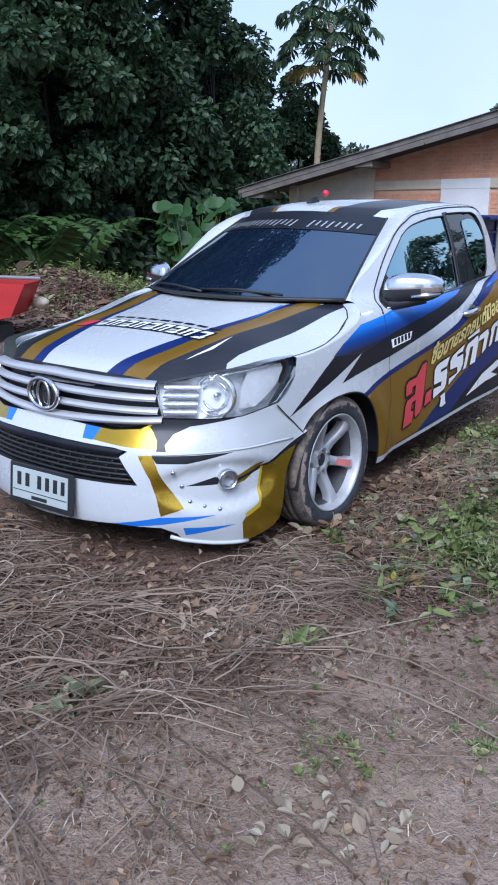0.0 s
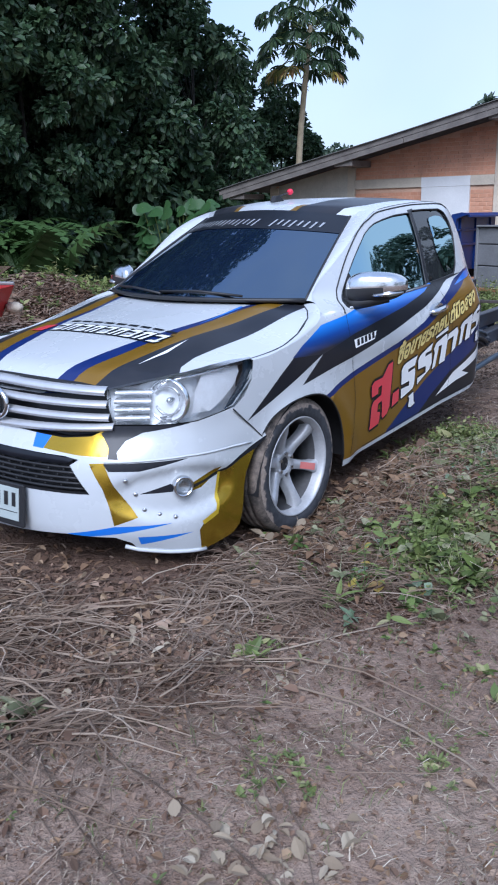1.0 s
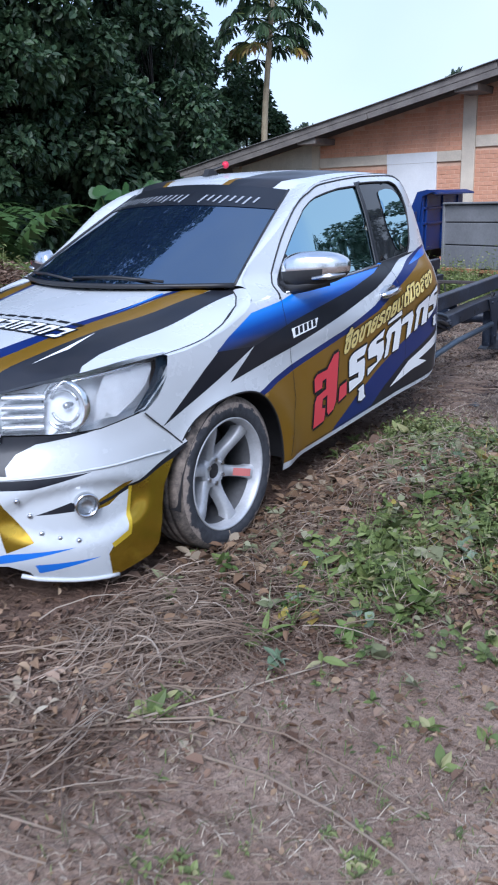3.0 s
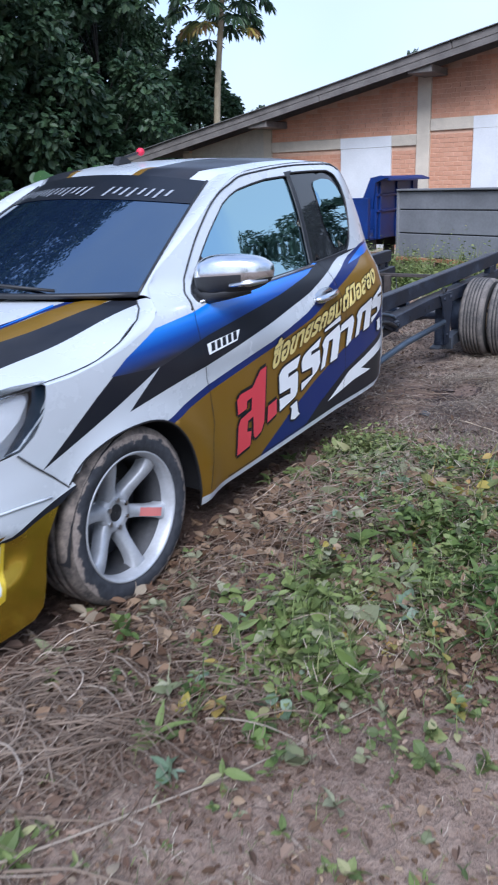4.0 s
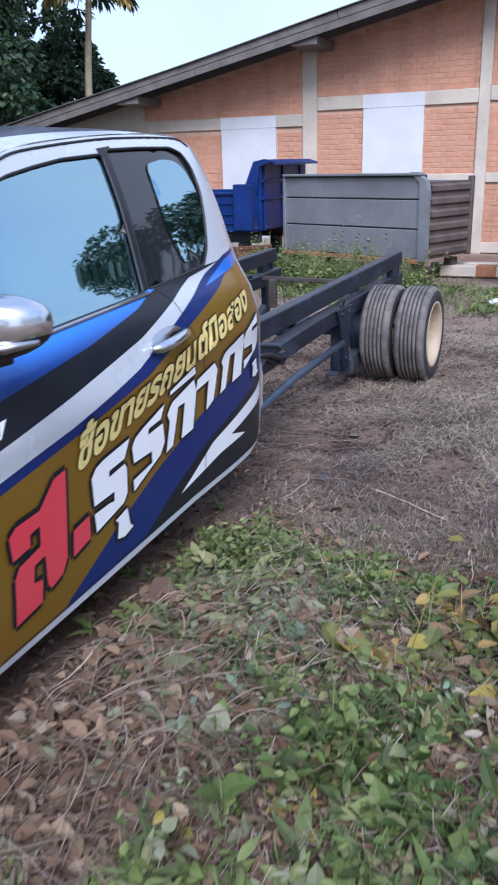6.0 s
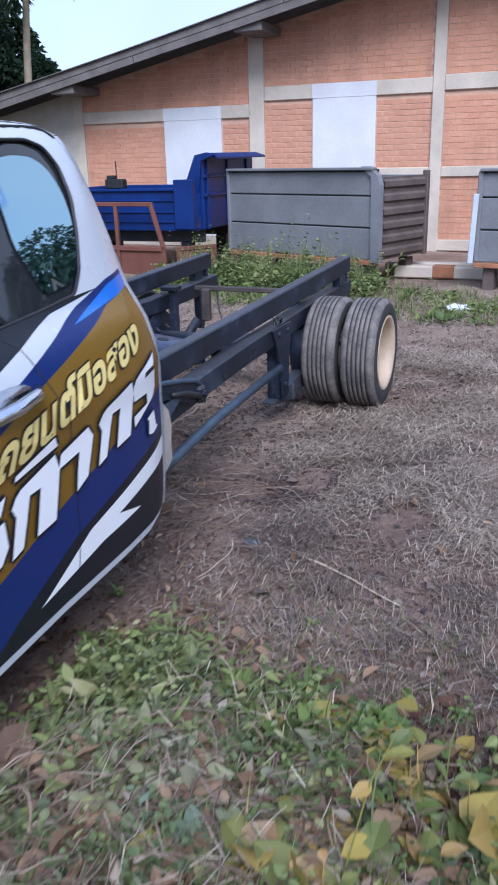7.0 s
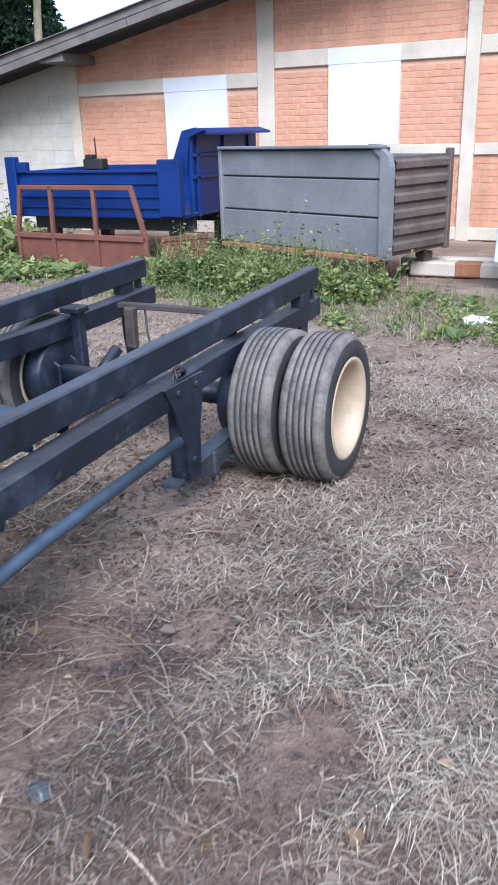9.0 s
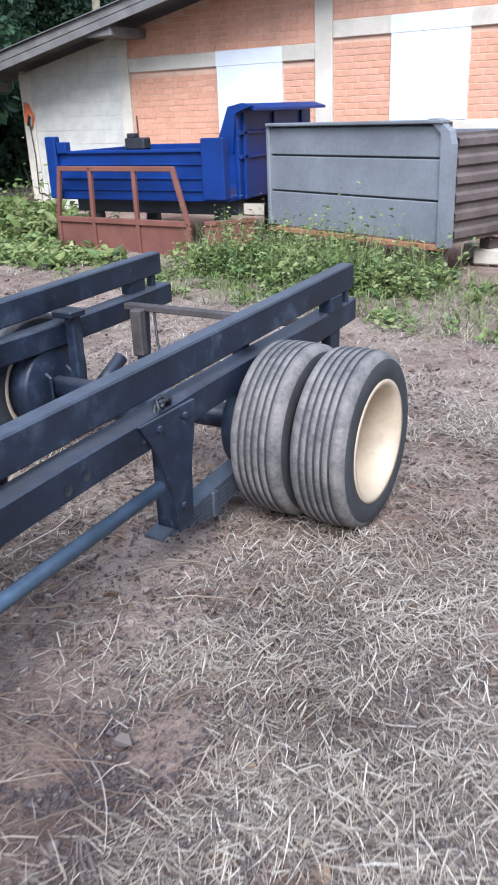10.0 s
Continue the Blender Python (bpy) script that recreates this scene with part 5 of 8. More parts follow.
def truck_wheel(place, k, outer):
    wheel = new("rear_wheel")
    wheel.parent = truck
    wheel["label"] = "cream truck wheel with a worn ribbed tyre" if outer else "inner truck wheel with a worn ribbed tyre"
    wheel.matrix_basis = pose(*place, 0, 0, 0 if (k > 0) == outer else 180)
    prof = tyre_profile(.318, .205, .205, 5, .010)
    g = Geo().lathe(prof, 72, slots=[1 if i < 3 or i > len(prof) - 5 or (prof[i][1] < .309 or prof[i + 1][1] < .309) and abs(prof[i][0]) < .08 else 0 for i in range(len(prof) - 1)])
    g.ob("tyre", [REAR_RUBBER, RUBBER], wheel, "worn ribbed truck tyre", True)
    g = Geo().lathe([(.084, .2035), (.096, .222), (.104, .220), (.104, .206), (.096, .196), (.080, .186), (.02, .176), (-.02, .172), (-.085, .185), (-.098, .205), (-.084, .204)], 56)
    g.ob("rim", CREAM, wheel, "cream painted steel rim", True)
    disc = Geo().lathe([(-.05, .1745), (-.080, .150), (-.095, .110), (-.095, .065), (-.080, .060), (-.080, .001)], 40).ob("wheel_disc", CREAM, wheel, "", True)
    for i in range(6):
        a = 2 * math.pi * i / 6
        Geo().tube([(-.10, .088 * math.cos(a), .088 * math.sin(a)), (-.07, .088 * math.cos(a), .088 * math.sin(a))], .011, 6).ob("wheel_nut", PLASTIC, disc)
        Geo().tube([(-.092, .135 * math.cos(a + .5), .135 * math.sin(a + .5)), (-.082, .135 * math.cos(a + .5), .135 * math.sin(a + .5))], .016, 10).ob("hand_hole", PLASTIC, disc)
    Geo().lathe([(-.10, .05), (-.05, .048), (-.038, .036), (-.036, .001)], 24).ob("hub", PLASTIC, wheel, "", True)


for k in (1, -1):
    truck_wheel((k * .912, 5.665, .300), k, True)
    truck_wheel((k * .680, 5.665, .300), k, False)

# ---- the bare chassis behind the cab
top = lambda y: .660 + .029 * (y - 3.2)
low = curve([(3.2, .385), (4.2, .450), (4.8, .472), (5.3, .472), (6.0, .480), (6.62, .500)])


lower_x = curve([(3.2, .605), (4.6, .600), (4.95, .590), (5.3, .565), (5.7, .550), (6.6, .550)])


def channel(name, zs, height, x, y0, y1, width=.065, n=20, flange=.010, label=""):
    """A box-section rail with eased edges, along a line of tops zs(y)."""
    sg = 1 if (x(4.0) if callable(x) else x) > 0 else -1
    e = flange * .6
    prof = [(e, 0), (width - e, 0), (width, e), (width, height - e), (width - e, height), (e, height), (0, height - e), (0, e)]
    v, f = [], []
    for i in range(n + 1):
        y = y0 + (y1 - y0) * i / n
        px = x(y) if callable(x) else x
        v += [(px - sg * a, y, zs(y) + b - height) for a, b in prof]
    m = len(prof)
    f = [(i * m + j, i * m + (j + 1) % m, (i + 1) * m + (j + 1) % m, (i + 1) * m + j) for i in range(n) for j in range(m)] + [tuple(range(m)), tuple(n * m + j for j in range(m))]
    return part(name, v, f, FRAME_PAINT, truck, label, False)


SPRING_STEEL = plain("dusty_spring_steel", (.055, .062, .075), .55, .2, .4, 8, 50, .2)
for k in (1, -1):
    channel("upper_rail", top, .105, k * .555, 3.70, 6.48, label="black steel box rail")
    channel("lower_rail", lambda y: low(y) + .100, .100, lambda y: k * lower_x(y), 3.30, 6.52, .085, label="dented black chassis rail with holes")
    for y in (3.80, 6.3):
        zt, zb = top(y) - .105, low(y) + .100
        if zt - zb > .004:
            Geo().box((k * .53, y, (zt + zb) / 2), (.055, .12, zt - zb + .004), .002).ob("rail_spacer", FRAME_PAINT, truck)
    for y, dz in ((3.62, .06), (3.78, .04), (4.267, .038), (4.566, .034), (4.638, .044), (4.90, .05)):
        Geo().lathe([(-.0015, .0001), (.0015, .016)], 14, at=Matrix.Translation((k * (lower_x(y) + .0005), y, low(y) + dz)) @ Matrix.Rotation(0 if k > 0 else math.pi, 4, "Z")).ob("rail_hole", GAP, truck)
    # end brackets, hangers, springs
    Geo().box((k * .527, 6.44, .585), (.04, .03, .19), .006).ob("rail_end", FRAME_PAINT, truck)
    g = Geo().slab([(-.05, .12), (.05, .12), (.034, -.12), (.01, -.17), (-.02, -.16), (-.04, -.05)], lambda a, b, t: (k * (.497 + t), 6.32 + a, .40 + b), .045)
    g.ob("spring_hanger", FRAME_PAINT, truck, "black spring hanger bracket")
    plate = [(4.87, .565), (5.15, .565), (5.135, .46), (5.11, .36), (5.10, .17), (5.02, .165), (5.0, .30), (4.94, .46)]
    Geo().slab(plate, lambda y, z, w: (k * (.592 + w), y, z), .012).ob("spring_hanger", FRAME_PAINT, truck, "wide black spring hanger plate")
    Geo().box((k * .545, 5.06, .30), (.085, .055, .30), .008).ob("hanger_block", FRAME_PAINT, truck)
    for y, z in ((4.96, .53), (5.09, .53), (5.05, .24)):
        Geo().lathe([(0, .0001), (0, .013), (.010, .013), (.012, .0001)], 8, at=Matrix.Translation((k * .604, y, z)) @ Matrix.Rotation(0 if k > 0 else math.pi, 4, "Z")).ob("bolt", FRAME_PAINT, truck)
    for i in range(6):
        g, n = Geo(), 12
        L0, L1 = .69 - i * .05, .62 - i * .09
        pts = []
        for j in range(n + 1):
            y = -L0 + (L0 + L1) * j / n
            u = y / .66
            pts.append((5.665 + y, (.195 - i * .0155 - (.055 if y < 0 else .02) * u * u)))
        v = [(k * (.53 + a), y, z + b) for y, z in pts for a, b in ((-.036, 0), (.036, 0), (.036, .0115), (-.036, .0115))]
        f = [(j * 4 + q, j * 4 + (q + 1) % 4, (j + 1) * 4 + (q + 1) % 4, (j + 1) * 4 + q) for j in range(n) for q in range(4)] + [(0, 1, 2, 3), tuple(n * 4 + q for q in range(4))]
        g.add(v, f)
        g.ob("spring_leaf", SPRING_STEEL, truck)
    Geo().box((k * .53, 5.28, .135), (.09, .035, .10), .006).ob("spring_clip", SPRING_STEEL, truck)
    for y in (5.60, 5.73):
        Geo().tube([(k * .46, y, .12), (k * .46, y, .36), (k * .50, y, .385), (k * .54, y, .36), (k * .54, y, .12)], .009, 6).ob("spring_bolt", FRAME_PAINT, truck)
    # side tube
    g = Geo().tube([(k * .640, 3.36, .275), (k * .640, 3.65, .300), (k * .632, 4.13, .340), (k * .620, 4.92, .362)], .022, 10)
    g.ob("side_tube", TUBE_PAINT, truck, "blue-grey painted steel tube", True)
    # upright post over the axle
    post = Geo().box((k * .42, 5.735, .455), (.050, .060, .31), .008).ob("post", FRAME_PAINT, truck, "black upright steel post")
    Geo().box((k * .43, 5.725, .620), (.11, .10, .030), .006).ob("cap_plate", FRAME_PAINT, post)
    Geo().tube([(k * .40, 5.80, .24), (k * .38, 5.98, .36)], .032, 10).ob("damper", FRAME_PAINT, truck, "black damper tube", True)
    # coiled hose clipped on the rail
    Geo().tube([(k * (.575 + .014 * math.sin(i * 1.9)), 5.02 + .035 * math.cos(i * .7), .575 + .035 * math.sin(i * .7) - .001 * i) for i in range(22)], .007, 6).ob("hose", PLASTIC, truck, "coiled black hose", True)
    # cab mount: a pressed arm with a rolled top edge, a clamp and a bolt
    arm = [(3.34, .655), (3.66, .612), (3.78, .587), (3.90, .560), (3.99, .507), (4.01, .475), (4.00, .440), (3.88, .470), (3.766, .512), (3.66, .548), (3.34, .595)]
    mount = Geo().slab(arm, lambda y, z, w: (k * (.592 + w), y, z), .040).ob("cab_mount", FRAME_PAINT, truck, "black pressed cab mount arm")
    Geo().tube([(k * .630, 3.34, .657), (k * .632, 3.66, .613), (k * .634, 3.78, .590), (k * .634, 3.90, .562), (k * .630, 3.99, .508)], [.010, .011, .010, .011, .008], 8).ob("rolled_edge", TUBE_PAINT, mount, "", True)
    Geo().box((k * .622, 3.945, .495), (.062, .062, .070), .012).ob("clamp", FRAME_PAINT, mount)
    Geo().tube([(k * .636, 3.70, .555), (k * .644, 3.80, .535), (k * .646, 3.90, .500), (k * .640, 3.97, .470)], [.012, .015, .014, .010], 8).ob("rubber_hose", PLASTIC, mount, "", True)
    Geo().lathe([(0, .0001), (0, .015), (.012, .015), (.014, .0001)], 6, at=Matrix.Translation((k * .653, 3.945, .497)) @ Matrix.Rotation(0 if k > 0 else math.pi, 4, "Z")).ob("bolt", FRAME_PAINT, mount)
    Geo().slab([(3.36, .53), (3.80, .535), (3.64, .45), (3.46, .35), (3.36, .34)], lambda y, z, w: (k * (.628 + w), y, z), .006).ob("gusset_plate", TUBE_PAINT, truck, "blue-grey triangular gusset plate")
    # pale flap behind the cab
    flap = [(3.27, .66), (3.38, .64), (3.455, .58), (3.475, .52), (3.462, .45), (3.465, .395), (3.41, .372), (3.36, .362), (3.27, .41)]
    Geo().slab(flap, lambda y, z, w: (k * (.757 + w - .12 * (y - 3.36)), y, z), .007).ob("mud_flap", plain("dirty_beige_plastic", (.46, .40, .34), .7, vary=.2), truck, "dirty beige plastic mud flap")

for k in (1, -1):
    Geo().lathe([(-.075, .05), (-.075, .175), (-.06, .188), (.05, .192), (.06, .18), (.06, .05)], 32, at=Matrix.Translation((k * .545, 5.665, .300))).ob("brake_drum", FRAME_PAINT, truck, "black brake drum", True)
g = Geo().tube([(-.60, 5.665, .300), (-.2, 5.665, .300), (-.12, 5.665, .300), (.12, 5.665, .300), (.2, 5.665, .300), (.60, 5.665, .300)], [.05, .052, .07, .07, .052, .05], 14)
g.ob("rear_axle", FRAME_PAINT, truck, "black rear axle beam", True)
Geo().lathe([(-.10, .001), (-.09, .07), (-.03, .125), (.03, .125), (.09, .07), (.10, .001)], 24, at=Matrix.Translation((-.05, 5.665, .30))).ob("differential", FRAME_PAINT, truck, "", True)
Geo().tube([(-.05, 5.5, .31), (-.05, 4.2, .36), (-.05, 3.4, .40)], .035, 10).ob("drive_shaft", FRAME_PAINT, truck, "", True)
# cross members
for y, z, h in ((3.95, .44, .10), (3.60, .40, .08)):
    Geo().box((0, y, z), (1.03, .085, h), .008).ob("cross_member", FRAME_PAINT, truck, "black cross member")
n = 20
v, f = [], []
for i in range(n + 1):
    x = -.49 + .98 * i / n
    z = .585 + .035 * math.cos(x / .49 * math.pi / 2) ** 2
    v += [(x, 4.39 + a, z + b) for a, b in ((-.085, -.06), (-.085, -.008), (-.07, 0), (.07, 0), (.085, -.008), (.085, -.06))]
f = [(i * 6 + q, i * 6 + q + 1, (i + 1) * 6 + q + 1, (i + 1) * 6 + q) for i in range(n) for q in range(5)]
pressed = part("pressed_cross_member", v, f, plain("blue_grey_steel_paint", (.050, .066, .105), .34, .2, .3, 9, 60, .08), truck, "arched cross member with oval holes")
for x in (-.34, -.23, .23, .34):
    ring = [(x + .030 * math.cos(a), .024 * math.sin(a)) for a in [2 * math.pi * i / 16 for i in range(16)]]
    Geo().slab(ring, lambda a, b, w: (a, 4.39 + b, .5865 + .035 * math.cos(a / .49 * math.pi / 2) ** 2 + w), .001).ob("oval_hole", GAP, pressed)
RUSTY = plain("rusty_angle", (.075, .062, .056), .8, .2, .35, 10, 50, .2)
Geo().box((0, 6.16, .555), (1.02, .045, .030), .004).ob("tie_bar", RUSTY, truck, "rusty steel tie bar")
Geo().tube([(-.30, 6.15, .55), (-.28, 6.13, .42), (-.24, 6.10, .33), (-.25, 6.05, .25)], .006, 6).ob("loose_cable", PLASTIC, truck, "hanging black cable", True)
g = Geo().box((-.36, 6.10, .45), (.06, .05, .22), .008).ob("spare_bracket", RUSTY, truck, "rusty hanging bracket")

# ---- the brick building behind
def brick_mat(name):
    m = Nodes(name)
    r = m.math("FRACT", m.math("ADD", m.random(), m.island()))
    c = m.ramp(r, [(0, (.56, .28, .17)), (.35, (.61, .315, .20)), (.7, (.65, .35, .23)), (1, (.58, .29, .18))])
    n = m.noise(22, 4)
    c = m.mix(.35, c, m.ramp(n, [(.3, (.45, .195, .11)), (.7, (.69, .385, .25))]))
    st = m.noise(1.0, 4, .6, (2.2, 2.2, .35))
    c = m.mix(m.math("MULTIPLY", m.ramp(st, [(.46, (0, 0, 0)), (.70, (1, 1, 1))]), .45), c, (.22, .14, .10))
    m.set(color=c, rough=.88, spec=.2)
    m.bump(n, .3, .004)
    return m.mat


BRICK = brick_mat("red_clay_brick")
MORTAR = plain("mortar", (.60, .38, .26), .9, vary=.2, scale=3, grain=40, bump=.2)
CONCRETE = plain("raw_concrete", (.56, .49, .39), .85, vary=.18, scale=3, grain=50, bump=.15)
WHITEWASH = plain("white_render", (.66, .665, .665), .8, vary=.10, scale=2, grain=40, bump=.08)
BLOCK = plain("pale_block", (.52, .485, .42), .88, vary=.14, scale=5, grain=40, bump=.2)
OLD_WOOD = plain("weathered_board", (.150, .135, .122), .85, vary=.3, scale=4, grain=30, bump=.3)
DARK_SHEET = plain("fibre_sheet", (.14, .135, .13), .8, vary=.25, scale=4, bump=.1)
WY = 13.52


def roof_line(x):
    return 3.203 + .2075 * (min(x, 1.2 - x) + 3.06)


wall = Geo()
n = 40
xs = [-8.31 + (9 + 8.31) * i / n for i in range(n + 1)]
v = [(x, y, z) for x in xs for y, z in ((WY + .03, -.2), (WY + .03, roof_line(x) - .06), (WY + .15, roof_line(x) - .06), (WY + .15, -.2))]
f = [(i * 4 + q, i * 4 + (q + 1) % 4, (i + 1) * 4 + (q + 1) % 4, (i + 1) * 4 + q) for i in range(n) for q in range(4)] + [(0, 1, 2, 3), tuple(n * 4 + q for q in range(4))]
wall_north = part("wall_north", v, f, MORTAR, None, "", False)
tagged(wall_north, "unplastered red brick wall with concrete frame and white panels", "wall", kind="structure")
Geo().box((-8.24, WY + 3.5, 1.0), (.14, 7.0, 2.2), .01).ob("wall_west", BLOCK)
tagged(bpy.data.objects["wall_west"], "pale concrete block side wall of the building", "wall", kind="structure")
PILLARS = [(-8.31, -8.08), (-6.28, -6.10), (-3.07, -2.82), (-.26, -.09), (2.62, 2.80), (5.4, 5.58)]
for a, b in PILLARS:
    t = min(roof_line(a), roof_line(b)) - .06
    Geo().box(((a + b) / 2, WY + .045, t / 2 - .1), (b - a, .13, t + .2), .008).ob("concrete_pillar", CONCRETE, wall_north, "raw concrete pillar")
for a, b, z0, z1 in ((-6.10, -3.07, 1.962, 2.15), (-2.82, -.26, 2.185, 2.385), (-.09, 2.62, 2.205, 2.41), (2.80, 5.4, 2.205, 2.41), (-2.82, -.26, 1.05, 1.185), (-.09, 2.62, 1.05, 1.19), (2.80, 5.4, 1.05, 1.19),
                     (-6.28, 5.4, .0, .16)):
    Geo().box(((a + b) / 2, WY + .05, (z0 + z1) / 2), (b - a - .004, .12, z1 - z0), .008).ob("concrete_beam", CONCRETE, wall_north, "raw concrete tie beam")
for a, b, z0, z1 in ((-4.57, -3.55, .16, 1.960), (-2.04, -1.07, 1.187, 2.183)):
    Geo().box(((a + b) / 2, WY + .046, (z0 + z1) / 2), (b - a, .118, z1 - z0), .004).ob("white_panel", WHITEWASH, wall_north, "white rendered infill panel")
Geo().box((-4.06, WY - .0145, 2.056), (1.03, .003, .186), 0).ob("white_panel", WHITEWASH, wall_north)
Geo().box((-1.555, WY - .0145, 2.285), (.98, .003, .196), 0).ob("white_panel", WHITEWASH, wall_north)

# bricks: those of the low panels one by one, the rest joined
BW, BH, J = .158, .068, .010
one = Geo().box((0, 0, 0), (BW, .05, BH), .003)
brick_mesh = bpy.data.meshes.new("brick")
brick_mesh.from_pydata(one.v, [], one.f)
brick_mesh.materials.append(BRICK)
rest = Geo()
rng = random.Random(4)


def lay(a, b, z0, z1, single, slope=False):
    """A panel of bricks in running bond."""
    z, row = z0 + BH / 2 + J, 0
    while z + BH / 2 < z1:
        x = a + J - (BW / 2 if row % 2 else 0)
        while x < b - .02:
            lo, hi = max(x, a + .004), min(x + BW, b - .004)
            top_z = min(roof_line(lo), roof_line(hi)) - .08 if slope else 9
            if hi - lo > .03 and z + BH / 2 < top_z:
                y = WY + .049 + rng.uniform(-.002, .002)
                if single:
                    ob = new("brick", brick_mesh)
                    ob.matrix_basis = Matrix.Translation(((lo + hi) / 2, y, z)) @ Matrix.Diagonal(((hi - lo) / BW, 1, 1, 1))
                    ob.parent = wall_north
                else:
                    c, w = (lo + hi) / 2, (hi - lo) / 2
                    rest.add([(c + sx * w, y - .025, z + sz * BH / 2) for sx, sz in ((-1, -1), (1, -1), (1, 1), (-1, 1))] + [(c + sx * w, y + .02, z + sz * BH / 2) for sx, sz in ((-1, -1), (1, -1), (1, 1), (-1, 1))],
                             [(0, 1, 2, 3), (0, 4, 5, 1), (1, 5, 6, 2), (2, 6, 7, 3), (3, 7, 4, 0)])
            x += BW + J
        z += BH + J
        row += 1


def lay_bricks():
    lay(-2.82, -2.04, 1.187, 2.165, True)
    lay(-1.07, -.26, 1.187, 2.175, True)
    lay(-3.55, -3.07, 1.10, 1.955, True)
    lay(-6.10, -4.57, .16, 1.945, False)
    lay(-3.55, -3.07, .16, 1.10, False)
    lay(-.09, 2.62, 1.192, 2.20, False)
    lay(2.80, 5.4, 1.192, 2.20, False)
    lay(-2.82, -.26, .16, 1.045, False)
    lay(-.09, 2.62, .16, 1.045, False)
    lay(-6.10, -3.07, 2.152, 9, False, True)
    lay(-2.82, -.26, 2.387, 9, False, True)
    lay(-.09, 2.62, 2.412, 9, False, True)
    lay(2.80, 5.4, 2.412, 4.4, False, True)
    tagged(rest.ob("brickwork", BRICK, wall_north, "red clay bricks"), kind="stuff")


def lay_blocks():
    Geo().slab([(-8.08, -.1), (-6.28, -.1), (-6.28, roof_line(-6.28) - .07), (-8.08, roof_line(-8.08) - .07)], lambda x, z, w: (x, WY + .030 - w, z), .014).ob("block_backing", BLOCK, wall_north)
    z, row = .0, 0
    while z < 2.3:
        x = -8.08 - (.2 if row % 2 else 0)
        while x < -6.28:
            lo, hi = max(x, -8.08), min(x + .39, -6.28)
            if hi - lo > .04 and z + .19 < roof_line(lo) - .08:
                Geo().box(((lo + hi) / 2, WY + .04 + rng.uniform(-.002, .002), z + .1), (hi - lo - .0025, .06, .1965), .003).ob("concrete_block", BLOCK, wall_north)
            x += .40
        z += .20
        row += 1


# roof: sheet, barge boards, purlins
EY = 12.7
n = 60
xs = [-9.2 + (9.2 + 9.2) * i / n for i in range(n + 1)]
v = [(x, y, roof_line(x) + .085 + d + .012 * math.sin(x * 40)) for x in xs for y, d in ((EY - .06, 0), (EY - .06, .012), (21, .012), (21, 0))]
f = [(i * 4 + q, i * 4 + (q + 1) % 4, (i + 1) * 4 + (q + 1) % 4, (i + 1) * 4 + q) for i in range(n) for q in range(4)] + [(0, 1, 2, 3), tuple(n * 4 + q for q in range(4))]
shed_roof = part("roof_sheet", v, f, DARK_SHEET, None, "", False)
tagged(shed_roof, "dark corrugated roof sheet over the brick building", "roof", kind="structure")
ang = math.degrees(math.atan(.2075))
for z0, h, t, x0, x1 in ((.030, .115, .03, -9.15, -2.2), (.030, .115, .03, -2.19, .6), (-.082, .105, .022, -9.05, -4.6), (-.082, .105, .022, -4.59, .6)):
    xm = (x0 + x1) / 2
    m = Matrix.Translation((xm, EY + (.0 if z0 > 0 else .006), roof_line(xm) + z0)) @ Matrix.Rotation(-radians(ang), 4, "Y")
    Geo().box((0, 0, 0), ((x1 - x0) / math.cos(radians(ang)), t, h), .006, m).ob("barge_board", OLD_WOOD, shed_roof, "weathered grey barge board")
m = Matrix.Translation((4.8, EY, roof_line(4.8))) @ Matrix.Rotation(radians(ang), 4, "Y")
Geo().box((0, 0, 0), (8.55, .03, .2), .006, m).ob("barge_board", OLD_WOOD, shed_roof)
for x in (-8.9, -6.15, -2.95, 3.4):
    Geo().box((x + .2, (EY + WY) / 2 + .03, roof_line(x + .2) - .15), (.42, WY - EY - .04, .12), .008).ob("purlin", OLD_WOOD, shed_roof, "weathered roof timber end")
v = [(x, y, roof_line(x) + .05) for x in (-9.1, .6, 9.1) for y in (EY + .03, 21)]
part("ceiling", v, [(0, 2, 3, 1), (2, 4, 5, 3)], DARK_SHEET, None, "", False)
tagged(bpy.data.objects["ceiling"], "dark underside of the roof sheets", "ceiling", kind="structure")

lamp = thing("wall_lamp", "small orange and grey lamp on the pale wall", "lamp", (-8.16, WY - .02, 1.45))
Geo().slab([(-.07, -.10), (.06, -.16), (.10, -.02), (.02, .16), (-.05, .20)], lambda a, b, w: (a, -w - .001, b), .06).ob("lamp_shade", plain("orange_plastic", (.62, .16, .07), .5), lamp, "faded orange shade")
Geo().slab([(.0, -.15), (.07, -.155), (.10, -.03), (.05, .02)], lambda a, b, w: (a, -.062 - w, b), .03).ob("lamp_body", DULL_CHROME, lamp, "grey metal body")
Geo().tube([(-.01, -.02, -.14), (.03, -.02, -.6), (.01, -.02, -1.2)], .008, 6).ob("lamp_cable", PLASTIC, lamp)


